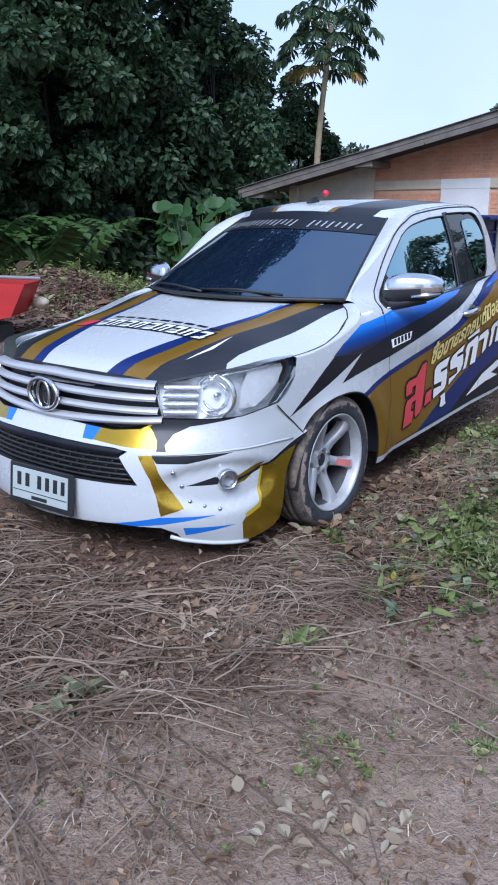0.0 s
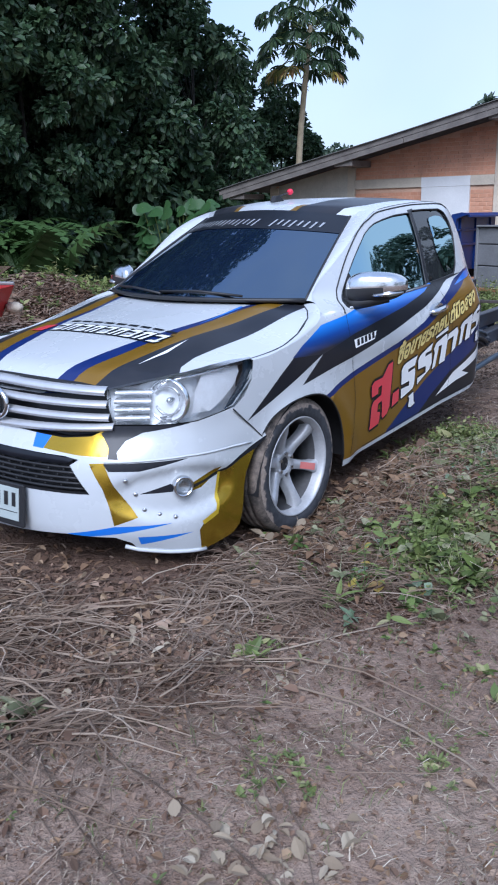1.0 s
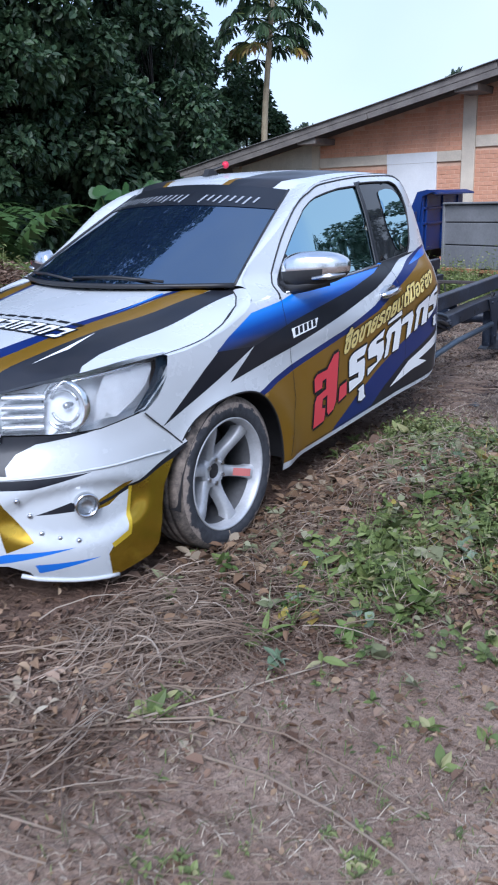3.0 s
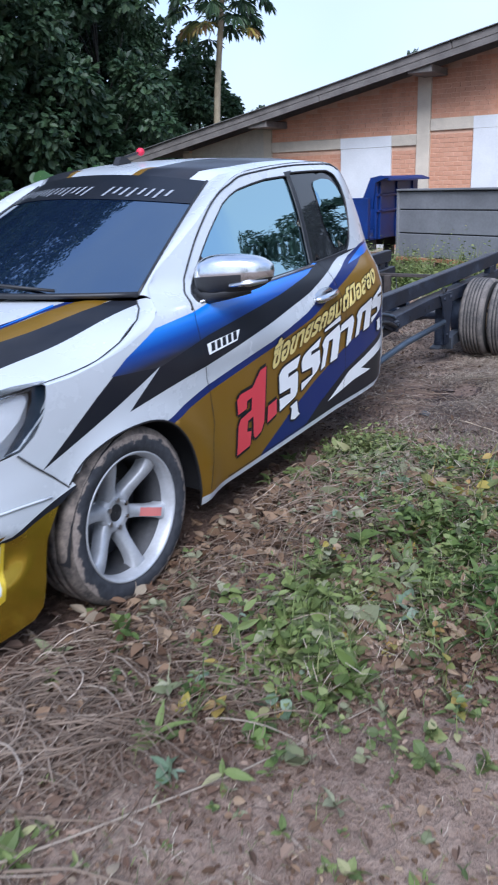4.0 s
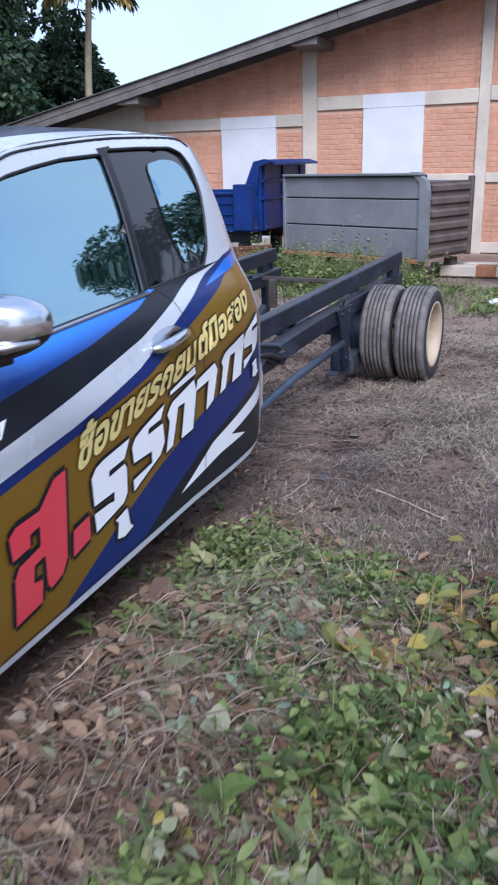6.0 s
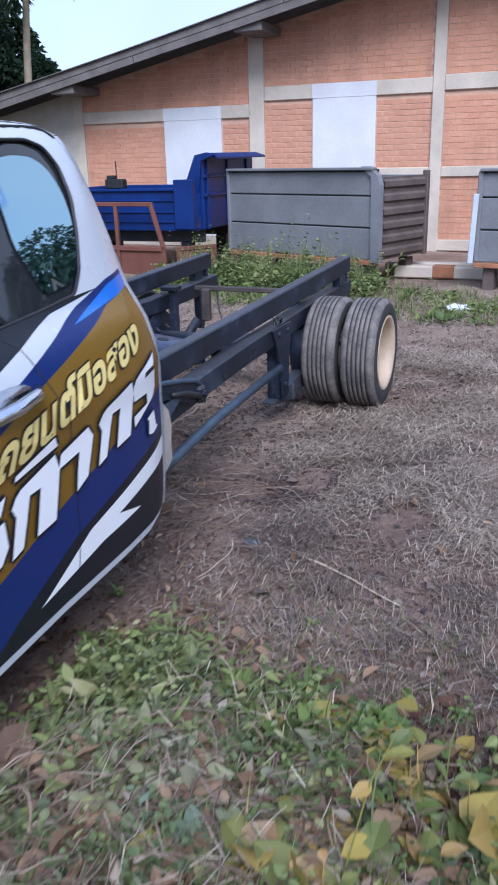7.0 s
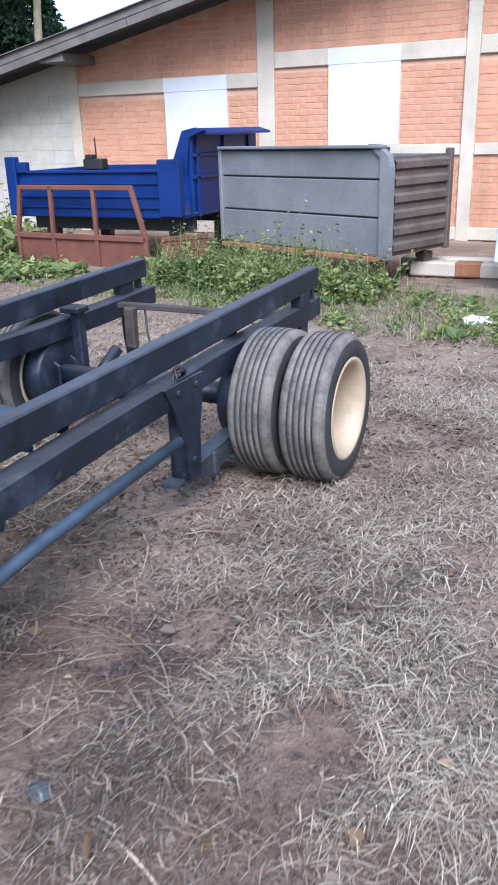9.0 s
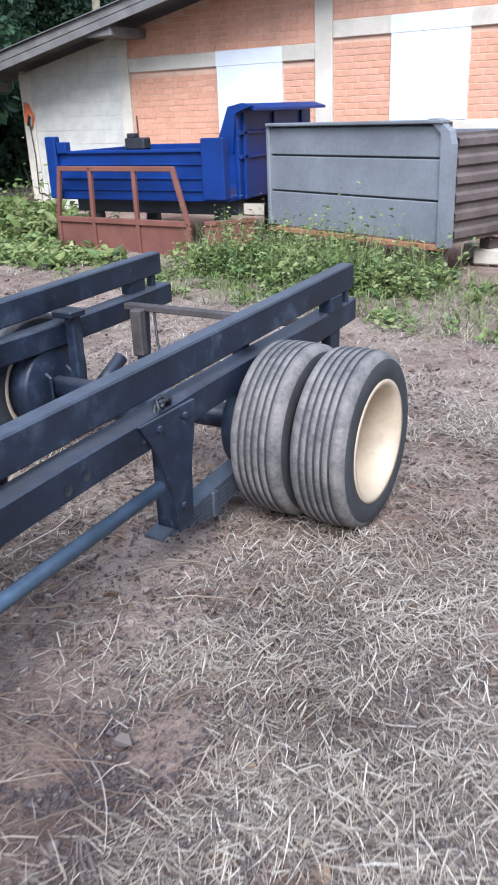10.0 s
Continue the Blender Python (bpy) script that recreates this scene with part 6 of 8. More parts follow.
# ---- steel truck bodies and frames along the wall
STEEL = plain("grey_primer_steel", (.195, .198, .205), .60, .12, .22, 2.2, 30, .05)
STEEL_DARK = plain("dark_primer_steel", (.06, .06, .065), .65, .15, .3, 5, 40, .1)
RUST_STEEL = plain("brown_rusty_steel", (.125, .095, .082), .75, .1, .35, 4, 45, .2)
RED_OXIDE = plain("red_oxide_steel", (.165, .062, .042), .75, .1, .28, 4, 45, .15)
BLUE_STEEL = plain("blue_painted_steel", (.005, .026, .140), .50, .0, .3, 3, 40, .08, spec=.3)
ORANGE_RUST = plain("orange_rust", (.34, .15, .075), .85, .0, .35, 8, 50, .2)


def steel_body(label, a, b, depth, z0, z1, ribs=6):
    """An open steel truck body lying along the wall: its long side from a to b, an end board going back at b."""
    A, B = Vector((*a, 0)), Vector((*b, 0))
    d = (B - A).normalized()
    nrm = Vector((-d.y, d.x, 0))
    L = (B - A).length
    m = Matrix(((d.x, nrm.x, 0, A.x), (d.y, nrm.y, 0, A.y), (0, 0, 1, 0), (0, 0, 0, 1)))
    ob = thing("steel_truck_body", label, "truck body", (0, 0, 0))
    h = (z1 - z0)
    cuts = [z0, z0 + h * .355, z0 + h * .70, z1 - .035]
    for p, q in zip(cuts, cuts[1:]):
        Geo().box((L / 2, .0, (p + q) / 2), (L - .02, .03, q - p - .016), .008, m).ob("side_plank", STEEL, ob, "grey primed steel side")
    # dark backing sheet, visible as lines in the gaps between planks
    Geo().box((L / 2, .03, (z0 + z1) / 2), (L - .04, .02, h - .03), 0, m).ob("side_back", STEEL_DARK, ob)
    Geo().box((L / 2 - .01, -.02, z1 - .012), (L - .06, .10, .03), .010, m).ob("top_lip", STEEL, ob)
    Geo().box((.02, -.01, (z0 + z1) / 2 - .01), (.05, .06, h - .03), .01, m).ob("corner_post", STEEL, ob)
    g = Geo().slab([(-.05, z0 - .02), (.05, z0 - .02), (.05, z1 - .18), (.02, z1 - .08), (-.10, z1 + .012), (-.20, z1 + .012), (-.06, z1 - .10)], lambda x, z, w: tuple(m @ Vector((L + x, -.05 + w, z))), .08)
    g.ob("corner_post", STEEL, ob)
    Geo().box((L / 2, .0, z0 - .03), (L, .06, .05), .006, m).ob("bottom_rail", ORANGE_RUST, ob, "orange rusty bottom rail")
    for x in (.15, L - .15):
        Geo().box((x, .10, (z0 - .05) / 2 - .03), (.12, .14, z0 + .02), .01, m).ob("foot_block", RUST_STEEL, ob)
        Geo().box((x, depth - .1, (z0 - .05) / 2 - .03), (.12, .14, z0 + .02), .01, m).ob("foot_block", RUST_STEEL, ob)
    # end board with pressed ribs
    zt = z1 - .10
    Geo().box((L + .0, depth / 2, (z0 + zt) / 2), (.02, depth, zt - z0), 0, m).ob("end_board", RUST_STEEL, ob, "brown rusty end board")
    for i in range(ribs):
        z = z0 + (zt - z0) * (i + .5) / ribs
        g = Geo()
        prof = [(.0, -.055), (.03, -.03), (.03, .03), (.0, .055)]
        v = [tuple(m @ Vector((L + .01 + p, y, z + q * (zt - z0) / ribs / .16))) for y in (.06, depth) for p, q in prof]
        g.add(v, [(j, j + 1, j + 5, j + 4) for j in range(3)])
        g.ob("end_rib", RUST_STEEL, ob)
    Geo().box((L + .02, depth, (z0 + zt) / 2 + .02), (.07, .06, zt - z0 + .06), .008, m).ob("end_post", RUST_STEEL, ob)
    for y, l in ((depth, L),):
        Geo().box((l / 2, y, (z0 + zt) / 2), (l, .03, zt - z0), .005, m).ob("far_side", STEEL, ob)
    Geo().box((.02, depth / 2, (z0 + zt) / 2), (.03, depth - .06, zt - z0), .004, m).ob("far_end", STEEL, ob)
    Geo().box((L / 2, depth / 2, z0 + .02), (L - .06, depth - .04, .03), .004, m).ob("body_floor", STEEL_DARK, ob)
    return ob


steel_body("grey primed steel truck body with rusty ribbed end", (-2.20, 10.69), (-.11, 9.90), .92, .29, 1.26)
steel_body("second grey steel truck body beside the wall", (.93, 9.92), (3.1, 9.6), 1.6, .30, 1.23)
sheet = thing("leaning_sheet", "pale grey sheet leaning on a steel body", "sheet", (.885, 9.86, 0))
Geo().box((0, 0, .64), (.055, .03, .70), .006, Matrix.Rotation(radians(2), 4, "Y")).ob("sheet_edge", plain("pale_sheet", (.50, .55, .58), .6), sheet)

blue = thing("blue_dump_bed", "dark blue steel dump bed with a raised headboard", "truck body", (0, 0, 0))
X0, X1, Y0, Y1 = -4.92, -2.56, 10.45, 12.30
Geo().box(((X0 + X1) / 2, Y0 + .03, .775), (X1 - X0, .05, .49), .012).ob("tail_side", BLUE_STEEL, blue, "dark blue steel side board")
for z in (.64, .76, .90):
    Geo().box(((X0 + X1) / 2 - .05, Y0 - .004, z), (X1 - X0 - .4, .025, .022), .008).ob("side_rib", BLUE_STEEL, blue)
Geo().box(((X0 + X1) / 2, Y0 + .01, 1.03), (X1 - X0, .08, .035), .010).ob("side_rim", BLUE_STEEL, blue)
Geo().box((X0 + .06, Y0 - .01, .87), (.15, .10, .66), .012).ob("corner_post", BLUE_STEEL, blue)
Geo().box((X0 + .22, Y0 - .01, 1.08), (.14, .09, .12), .010).ob("corner_lug", BLUE_STEEL, blue)
Geo().box((X1 - .13, Y0 - .02, .85), (.27, .10, .60), .012).ob("corner_post", BLUE_STEEL, blue)
Geo().box((X0 + .03, (Y0 + Y1) / 2, .78), (.05, Y1 - Y0, .50), .01).ob("far_board", BLUE_STEEL, blue)
Geo().box(((X0 + X1) / 2, Y1, .78), (X1 - X0, .05, .50), .01).ob("back_side", BLUE_STEEL, blue)
Geo().box(((X0 + X1) / 2, (Y0 + Y1) / 2, .55), (X1 - X0, Y1 - Y0, .05), .01).ob("bed_floor", BLUE_STEEL, blue)
Geo().box((X1 + .0, (Y0 + Y1) / 2 + .1, .98), (.05, Y1 - Y0 - .2, .90), .012).ob("headboard", BLUE_STEEL, blue, "tall blue headboard")
for y in (Y0 + .32, Y0 + .95, Y0 + 1.6):
    Geo().box((X1 + .035, y, .95), (.03, .06, .84), .006).ob("headboard_rib", BLUE_STEEL, blue)
for z in (.95, 1.18):
    Geo().box((X1 + .035, (Y0 + Y1) / 2 + .1, z), (.03, Y1 - Y0 - .2, .04), .006).ob("headboard_rib", BLUE_STEEL, blue)
g = Geo().slab([(X1 - .26, .98), (X1 - .26, 1.13), (X1 - .18, 1.15), (X1 - .06, 1.43), (X1 + .10, 1.46), (X1 + .22, 1.43), (X1 + .12, 1.40), (X1 + .02, 1.36), (X1 - .02, .98)], lambda x, z, w: (x, Y0 + .16 + w, z), .05)
g.ob("canopy_cheek", BLUE_STEEL, blue)
g = Geo().slab([(X1 - .06, 1.43), (X1 + .10, 1.455), (X1 + .24, 1.41), (X1 + .24, 1.385), (X1 + .10, 1.425), (X1 - .06, 1.40)], lambda x, z, w: (x, Y0 + .20 + w, z), Y1 - Y0 - .25)
g.ob("canopy", BLUE_STEEL, blue, "blue cab guard canopy")
for y in (Y0 + .35, Y1 - .4):
    Geo().box(((X0 + X1) / 2, y, .44), (X1 - X0 - .1, .09, .16), .01).ob("subframe_beam", STEEL_DARK, blue)
    for x in (X0 + .3, X1 - .3):
        Geo().box((x, y, .16), (.16, .12, .40), .01).ob("stand", STEEL_DARK, blue)
motor = thing("small_engine", "small black engine with a rod on the blue bed", "engine", (-3.75, Y0 + .12, 1.045))
Geo().box((0, 0, .06), (.26, .14, .12), .015).ob("engine_block", PLASTIC, motor)
Geo().box((-.06, 0, .14), (.10, .10, .05), .01).ob("engine_head", PLASTIC, motor)
Geo().tube([(.02, 0, .12), (.015, 0, .34)], .008, 6).ob("engine_rod", PLASTIC, motor)

rack = thing("rusty_cage_frame", "rusty red-brown steel frame with an open upper half", "frame", (0, 0, 0))
ya, yb = 10.30, 10.20
yy = lambda x: ya + (yb - ya) * (x + 4.77) / 1.87
for a, b, r in (((-4.66, .87), (-3.06, .87), .026), ((-4.66, .87), (-4.76, .33), .026), ((-4.20, .87), (-4.22, .33), .024), ((-3.58, .87), (-3.58, .33), .024), ((-3.06, .87), (-2.90, .33), .026), ((-4.76, .33), (-2.90, .33), .030)):
    p, q = Vector((a[0], yy(a[0]), a[1])), Vector((b[0], yy(b[0]), b[1]))
    dd = (q - p)
    m = Matrix.Translation((p + q) / 2) @ dd.to_track_quat("X", "Z").to_matrix().to_4x4()
    Geo().box((0, 0, 0), (dd.length + .04, .045, r * 2), .006, m).ob("frame_bar", RED_OXIDE, rack)
Geo().slab([(-4.78, -.10), (-2.88, -.10), (-2.88, .32), (-4.78, .32)], lambda x, z, w: (x, yy(x) + .01 + w, z), .02).ob("frame_panel", RED_OXIDE, rack, "red-brown lower panel")
for x in (-4.76, -4.22, -3.58, -2.90):
    Geo().box((x, yy(x) - .004, .11), (.05, .03, .44), .006).ob("panel_stay", RED_OXIDE, rack)
Geo().box((-2.62, 10.55, .32), (.56, .05, .05), .006, None, 0, 52).ob("frame_bar", RED_OXIDE, rack)
Geo().box((-2.62, 10.55, .10), (.56, .02, .40), .004, None, 0, 52).ob("frame_panel", RED_OXIDE, rack)

kerb = thing("concrete_beam_offcut", "two short concrete beams lying on the ground", "concrete beam", (.45, 10.7, .05))
Geo().box((0, 0, .03), (1.05, .16, .14), .015).ob("beam", CONCRETE, kerb)
Geo().box((-.1, .30, .03), (1.2, .15, .14), .015, None, 0, 3).ob("beam", CONCRETE, kerb)
Geo().box((.05, -.005, .035), (.26, .165, .145), .015).ob("brick_stain", ORANGE_RUST, kerb, "orange brick-stained patch")

# red truck body end beyond the hood
red = thing("red_skip", "red steel skip standing on the mound", "skip", (-5.48, 3.46, -.06))
RED_STEEL = plain("red_painted_steel", (.42, .02, .02), .45, .0, .15, 4, 40, .06)
g = Geo().slab([(-.75, .15), (.42, .42), (.60, .78), (-.75, .82)], lambda a, b, w: (a * .82 + w * .57, a * .57 - w * .82, b), .6)
g.ob("skip_body", RED_STEEL, red, "red painted steel body")
Geo().tube([(.60 * .82, .60 * .57, .80), (-.75 * .82, -.75 * .57, .84)], .022, 8).ob("skip_rim", STEEL, red, "grey steel rim")
Geo().box((-.1, -.1, .15), (.7, .4, .3), .02).ob("skip_foot", STEEL_DARK, red)
# crumpled plastic bag, stones
def lump(name, label, category, place, size, mat, seed, rough=.35):
    ob = thing(name, label, category, place)
    n, m = 16, 9
    v, f = [], []
    for j in range(m + 1):
        b = -math.pi / 2 + math.pi * j / m
        for i in range(n):
            a = 2 * math.pi * i / n
            d = Vector((math.cos(b) * math.cos(a), math.cos(b) * math.sin(a), math.sin(b)))
            r = 1 + rough * noise.noise(d * 2.3 + Vector((seed, 0, 0)))
            v.append((d.x * r * size[0], d.y * r * size[1], d.z * r * size[2] + size[2] * .6))
    f = [(j * n + i, j * n + (i + 1) % n, (j + 1) * n + (i + 1) % n, (j + 1) * n + i) for j in range(m) for i in range(n)]
    part("shell", v, f, mat, ob, "", rough < .5)
    return ob


lump("plastic_bag", "crumpled white plastic bag on the ground", "bag", (.97, 8.68, 0), (.10, .08, .04), plain("white_plastic", (.72, .73, .74), .5), 3.0, .8)
lump("stone", "pale stone on the dirt mound", "stone", (-5.0, 3.78, .42), (.12, .09, .07), CONCRETE, 7.0)
lump("stone", "small dark stone lying in the straw", "stone", (.97, 3.65, -.01), (.034, .028, .018), plain("dark_stone", (.07, .085, .10), .8), 9.0)

# ---- trees
def crown_leaves(rs, clumps, per, size, spread, flat=.6):
    """Leaves in clumps: centres and radii in clumps, per leaves each."""
    C = np.repeat(np.array([c for c, r in clumps]), per, 0)
    R = np.repeat(np.array([r for c, r in clumps]), per)[:, None]
    n = len(C)
    d = rs.normal(size=(n, 3))
    d /= np.linalg.norm(d, axis=1)[:, None]
    rad = R * rs.uniform(.35, 1.0, (n, 1)) ** .5
    P = C + d * rad * np.array([1, 1, .8])
    way = d + rs.normal(size=(n, 3)) * .6 + np.array([0, 0, -.35])
    up = d * .7 + np.array([0, 0, 1.0]) * flat + rs.normal(size=(n, 3)) * .4
    L = size * rs.uniform(.65, 1.25, n)
    return leaves(P, way, up, L, L * rs.uniform(.55, .78, n), .12, .2)


def tree(label, place, height, radius, low, clumps, per, leaf, seed, mat=TREE_LEAF, trunk_r=.075, group=""):
    rs = np.random.RandomState(seed)
    ob = thing("tree", label, "tree", place, 0, group)
    lean = rs.uniform(-.25, .25, 2)
    path = [(lean[0] * t * t, lean[1] * t * t, height * .8 * t - .1) for t in [i / 6 for i in range(7)]]
    g = Geo().tube(path, [trunk_r * (1 - .75 * i / 6) for i in range(7)], 8)
    cs = []
    for i in range(clumps):
        for _ in range(50):
            d = rs.uniform(-1, 1, 3)
            if .25 < (d ** 2).sum() < 1:
                break
        z = low + (height - low) * (d[2] + 1) / 2
        c = np.array([d[0] * radius, d[1] * radius, z])
        cs.append((c, rs.uniform(.32, .62) * radius / 2.0))
        if i % 5 == 0:
            b = Vector(path[min(5, 1 + int(4 * z / height))])
            g.tube([b, (b + Vector(c)) / 2 + Vector((0, 0, -.2)), Vector(c)], [trunk_r * .35, trunk_r * .22, trunk_r * .08], 5)
    g.ob("trunk", BARK, ob, "brown forking trunk", True)
    V, F = crown_leaves(rs, cs, per, leaf, .5)
    part("crown", V.tolist(), F.tolist(), mat, ob, "dense dark green leaves", False)
    return ob


HEDGE = "dense trees behind the yard"
for i, (x, y, h, r, n) in enumerate(((-12.6, 5.2, 13.5, 2.7, 90), (-12.6, 8.0, 14.0, 2.3, 110), (-10.9, 9.6, 12.5, 1.9, 110), (-11.6, 11.8, 13.0, 2.2, 110), (-11.2, 14.2, 7.6, 1.8, 70), (-13.4, 16.6, 7.2, 1.8, 60),
                                     (-10.6, 6.6, 8.2, 1.7, 95), (-10.4, 8.4, 7.5, 1.3, 70), (-13.3, 21.0, 5.2, 1.35, 50), (-14.7, 21.0, 6.9, 1.6, 60))):
    tree("tall dark-leaved tree in a dense thicket", (x, y, ground_z(x, y)), h, r, .5, n, 230, .165, 10 + i, group=HEDGE)
for i, (x, y, h, r, n) in enumerate(((-16.0, 8, 9, 2.8, 60), (-15.5, 12.5, 9.5, 2.8, 60), (-16, 16.5, 8.0, 2.6, 50), (-17, 4, 9, 2.8, 50))):
    tree("tall tree standing deeper in the thicket", (x, y, 0), h, r, .3, n, 60, .34, 30 + i, group=HEDGE)
for i, (x, y, h, r) in enumerate(((-20.4, 36, 5.2, 1.2), (-21.8, 36, 5.0, .9), (-24.5, 34, 6.0, 2.0), (-7.4, 24.5, 5.0, .7), (-6.0, 25, 4.75, .6))):
    tree("distant tree beyond the building", (x, y, 0), h, r, 1.0, 40, 60, .26, 50 + i, FAR_LEAF, group="distant trees")
for i, (x, y) in enumerate(((-13.2, 9.4), (-12.6, 12.6), (-14.2, 6.2))):
    tree("very tall tree whose crown rises over the thicket", (x, y, 0), 20.5, 4.6, 8.5, 60, 170, .26, 40 + i, group=HEDGE)
for i, (x, y) in enumerate(((-14.6, 9.8), (-14.2, 6.6), (-15.0, 12.8), (-14.8, 3.6), (-11.9, 10.6), (-11.6, 13.4), (-13.0, 17.6))):
    tree("low dense bush in the thicket", (x, y, 0), 3.4, 2.0, .1, 46, 130, .22, 90 + i, group=HEDGE)
# trees on the open side, mirrored in the glass
for i, (x, y, h, r) in enumerate(((13, -3, 6.0, 2.6), (14, 2, 7.0, 3.0), (13.5, 7, 6.5, 2.8), (4.6, 12.0, 4.4, 1.4), (6.0, 12.2, 5.0, 1.8), (7.6, 12.4, 4.4, 1.7), (9.2, 12.4, 4.0, 1.7), (10.8, 11.6, 4.2, 1.8), (11, -15, 6, 2.6), (-11, -8, 7, 2.6))):
    tree("tree on the open side of the yard", (x, y, 0), h, r, .6, 40, 260, .11, 70 + i, FAR_LEAF, group="trees across the yard")


def papaya(place, height):
    """A papaya: a bare stem with a head of long-stalked lobed leaves."""
    rs = np.random.RandomState(5)
    ob = thing("papaya_tree", "papaya tree with a bare pale trunk and lobed leaves", "tree", place)
    path = [(.45 * t * t + .02 * math.sin(9 * t), 0, height * t - .1) for t in [i / 10 for i in range(11)]]
    Geo().tube(path, [.115 - .045 * i / 10 for i in range(11)], 10).ob("trunk", PAPAYA_BARK, ob, "pale ringed trunk", True)
    for k in range(46):
        a = 2.4 * k
        u = k / 46
        head = Vector((.45 * (.80 + .2 * u) ** 2, 0, height * (.84 + .18 * u)))
        out = Vector((math.cos(a), math.sin(a), .9 * u - .15)).normalized()
        L = rs.uniform(.75, 1.45)
        e = head + out * L + Vector((0, 0, -.12))
        Geo().tube([head, head + out * L * .6 + Vector((0, 0, .04)), e], .014, 4).ob("leaf_stalk", BUSH_LEAF, ob)
        P, D, U = [], [], []
        ln = []
        side = out.cross(Vector((0, 0, 1))).normalized()
        dr = Vector((out.x, out.y, -.55)).normalized()
        for j in range(-4, 5):
            d = dr * math.cos(j * .42) + side * math.sin(j * .42) + Vector((0, 0, -.25))
            for q in range(3):
                P.append(e + d * .11 * q)
                D.append(d + side * .55 * (q - 1) + Vector(rs.normal(size=3)) * .12)
                U.append((0, 0, 1))
                ln.append(.42 if q == 1 else .27)
        V, F = leaves([tuple(p) for p in P], [tuple(d) for d in D], U, ln, [w * .25 for w in ln], .08, .35)
        yellow = k < 6 and k % 2 == 0
        part("leaf", V.tolist(), F.tolist(), YELLOW_LEAF if yellow else TREE_LEAF, ob, "yellow hanging leaf" if yellow else "", False)


papaya((-11.35, 19.1, 0), 6.75)


def broad_bush(label, place, count, seed, size, spread, height, mat):
    """A bush of large round leaves on thin stalks."""
    rs = np.random.RandomState(seed)
    ob = thing("broad_leaf_bush", label, "bush", place)
    for k in range(count):
        a, r = rs.uniform(0, 6.28), spread * rs.uniform(0, 1) ** .5
        p = Vector((r * math.cos(a), r * math.sin(a), height * rs.uniform(.25, 1.0)))
        Geo().tube([(p.x * .5, p.y * .5, 0), (p.x * .8, p.y * .8, p.z * .7), p], .008, 4).ob("stalk", BUSH_LEAF, ob)
        n = 10
        s = size * rs.uniform(.6, 1.15)
        q = Euler((rs.uniform(.5, 1.2), 0, rs.uniform(-.5, 1.2))).to_matrix()
        v = [p] + [p + q @ Vector((s * .5 * math.cos(t) * (1 + .12 * math.cos(t)), s * .5 * math.sin(t), -.07 * s * (1 + math.cos(2 * t)))) for t in [2 * math.pi * i / n for i in range(n)]]
        part("leaf", v, [(0, i + 1, (i + 1) % n + 1) for i in range(n)], mat, ob, "", True)
    return ob


ROUND_LEAF = foliage("round_leaf", [(0, (.022, .065, .02)), (.5, (.038, .10, .032)), (1, (.07, .14, .05))])
broad_bush("bush of large round heart-shaped green leaves", (-8.72, 10.8, 0), 95, 3, .36, .95, 1.75, ROUND_LEAF)


def fern(label, place, count, seed, length):
    """A clump of drooping feathery fronds."""
    rs = np.random.RandomState(seed)
    ob = thing("fern", label, "fern", place)
    for k in range(count):
        a = rs.uniform(0, 6.28)
        L = length * rs.uniform(.7, 1.1)
        out = Vector((math.cos(a), math.sin(a), 0))
        line = [out * L * t + Vector((0, 0, L * (1.6 * t - 1.2 * t * t))) for t in [i / 14 for i in range(15)]]
        side = out.cross(Vector((0, 0, 1)))
        v, f = list(line), []
        for i in range(14):
            for s in (1, -1):
                v.append(line[i] + (side * s + out * .55 + Vector((0, 0, -.25))) * L * .24 * (1 - i / 16) * rs.uniform(.85, 1.1))
                f.append((i, i + 1, len(v) - 1) if s > 0 else (i + 1, i, len(v) - 1))
        part("frond", v, f, FERN_LEAF, ob, "", False)
    return ob


FERN_LEAF = foliage("fern_leaf", [(0, (.028, .065, .02)), (.5, (.055, .115, .033)), (1, (.11, .175, .055))])
for i, (x, y, z) in enumerate(((-9.6, 6.2, .45), (-9.9, 7.1, .45), (-9.3, 7.8, .3), (-10.2, 5.6, .45), (-8.9, 6.9, .35))):
    fern("green fern clump at the foot of the trees", (x, y, z), 17, 20 + i, 1.9)


# ---- low growth and litter
def in_zone(rs, poly, n, soft=None):
    soft = soft or .07 * min(max(p[0] for p in poly) - min(p[0] for p in poly), 2.0)
    xs, ys = [p[0] for p in poly], [p[1] for p in poly]
    out = []
    while len(out) < n:
        p = (rs.uniform(min(xs), max(xs)), rs.uniform(min(ys), max(ys)))
        if inside(p, poly):
            d = rs.normal(size=2) * soft * rs.uniform(0, 1.6)
            out.append((p[0] + d[0], p[1] + d[1]))
    return out


def bare(x, y):
    """Above 0 where the straw behind the cab has been scraped off."""
    b = noise.noise((x * 1.1, y * 1.1, 77.0)) + .45 * noise.noise((x * 3.6, y * 3.6, 78.0)) - .26
    for cx, cy, r, k in ((1.0, 4.40, .15, 1.0), (.74, 4.20, .13, 1.0), (1.47, 4.14, .20, 1.1), (1.46, 3.88, .19, .9), (1.56, 3.45, .24, .6)):
        b += k * math.exp(-((x - cx) ** 2 + (y - cy) ** 2) / (r * r))
    return b


def trodden(x, y):
    """Near 1 in the small bare spots between the weeds."""
    return max(math.exp(-((x - a) ** 2 + (y - b) ** 2) / (r * r)) for a, b, r in ((1.92, .93, .11), (2.10, 1.16, .12), (1.66, 1.60, .12), (1.98, 1.90, .10)))


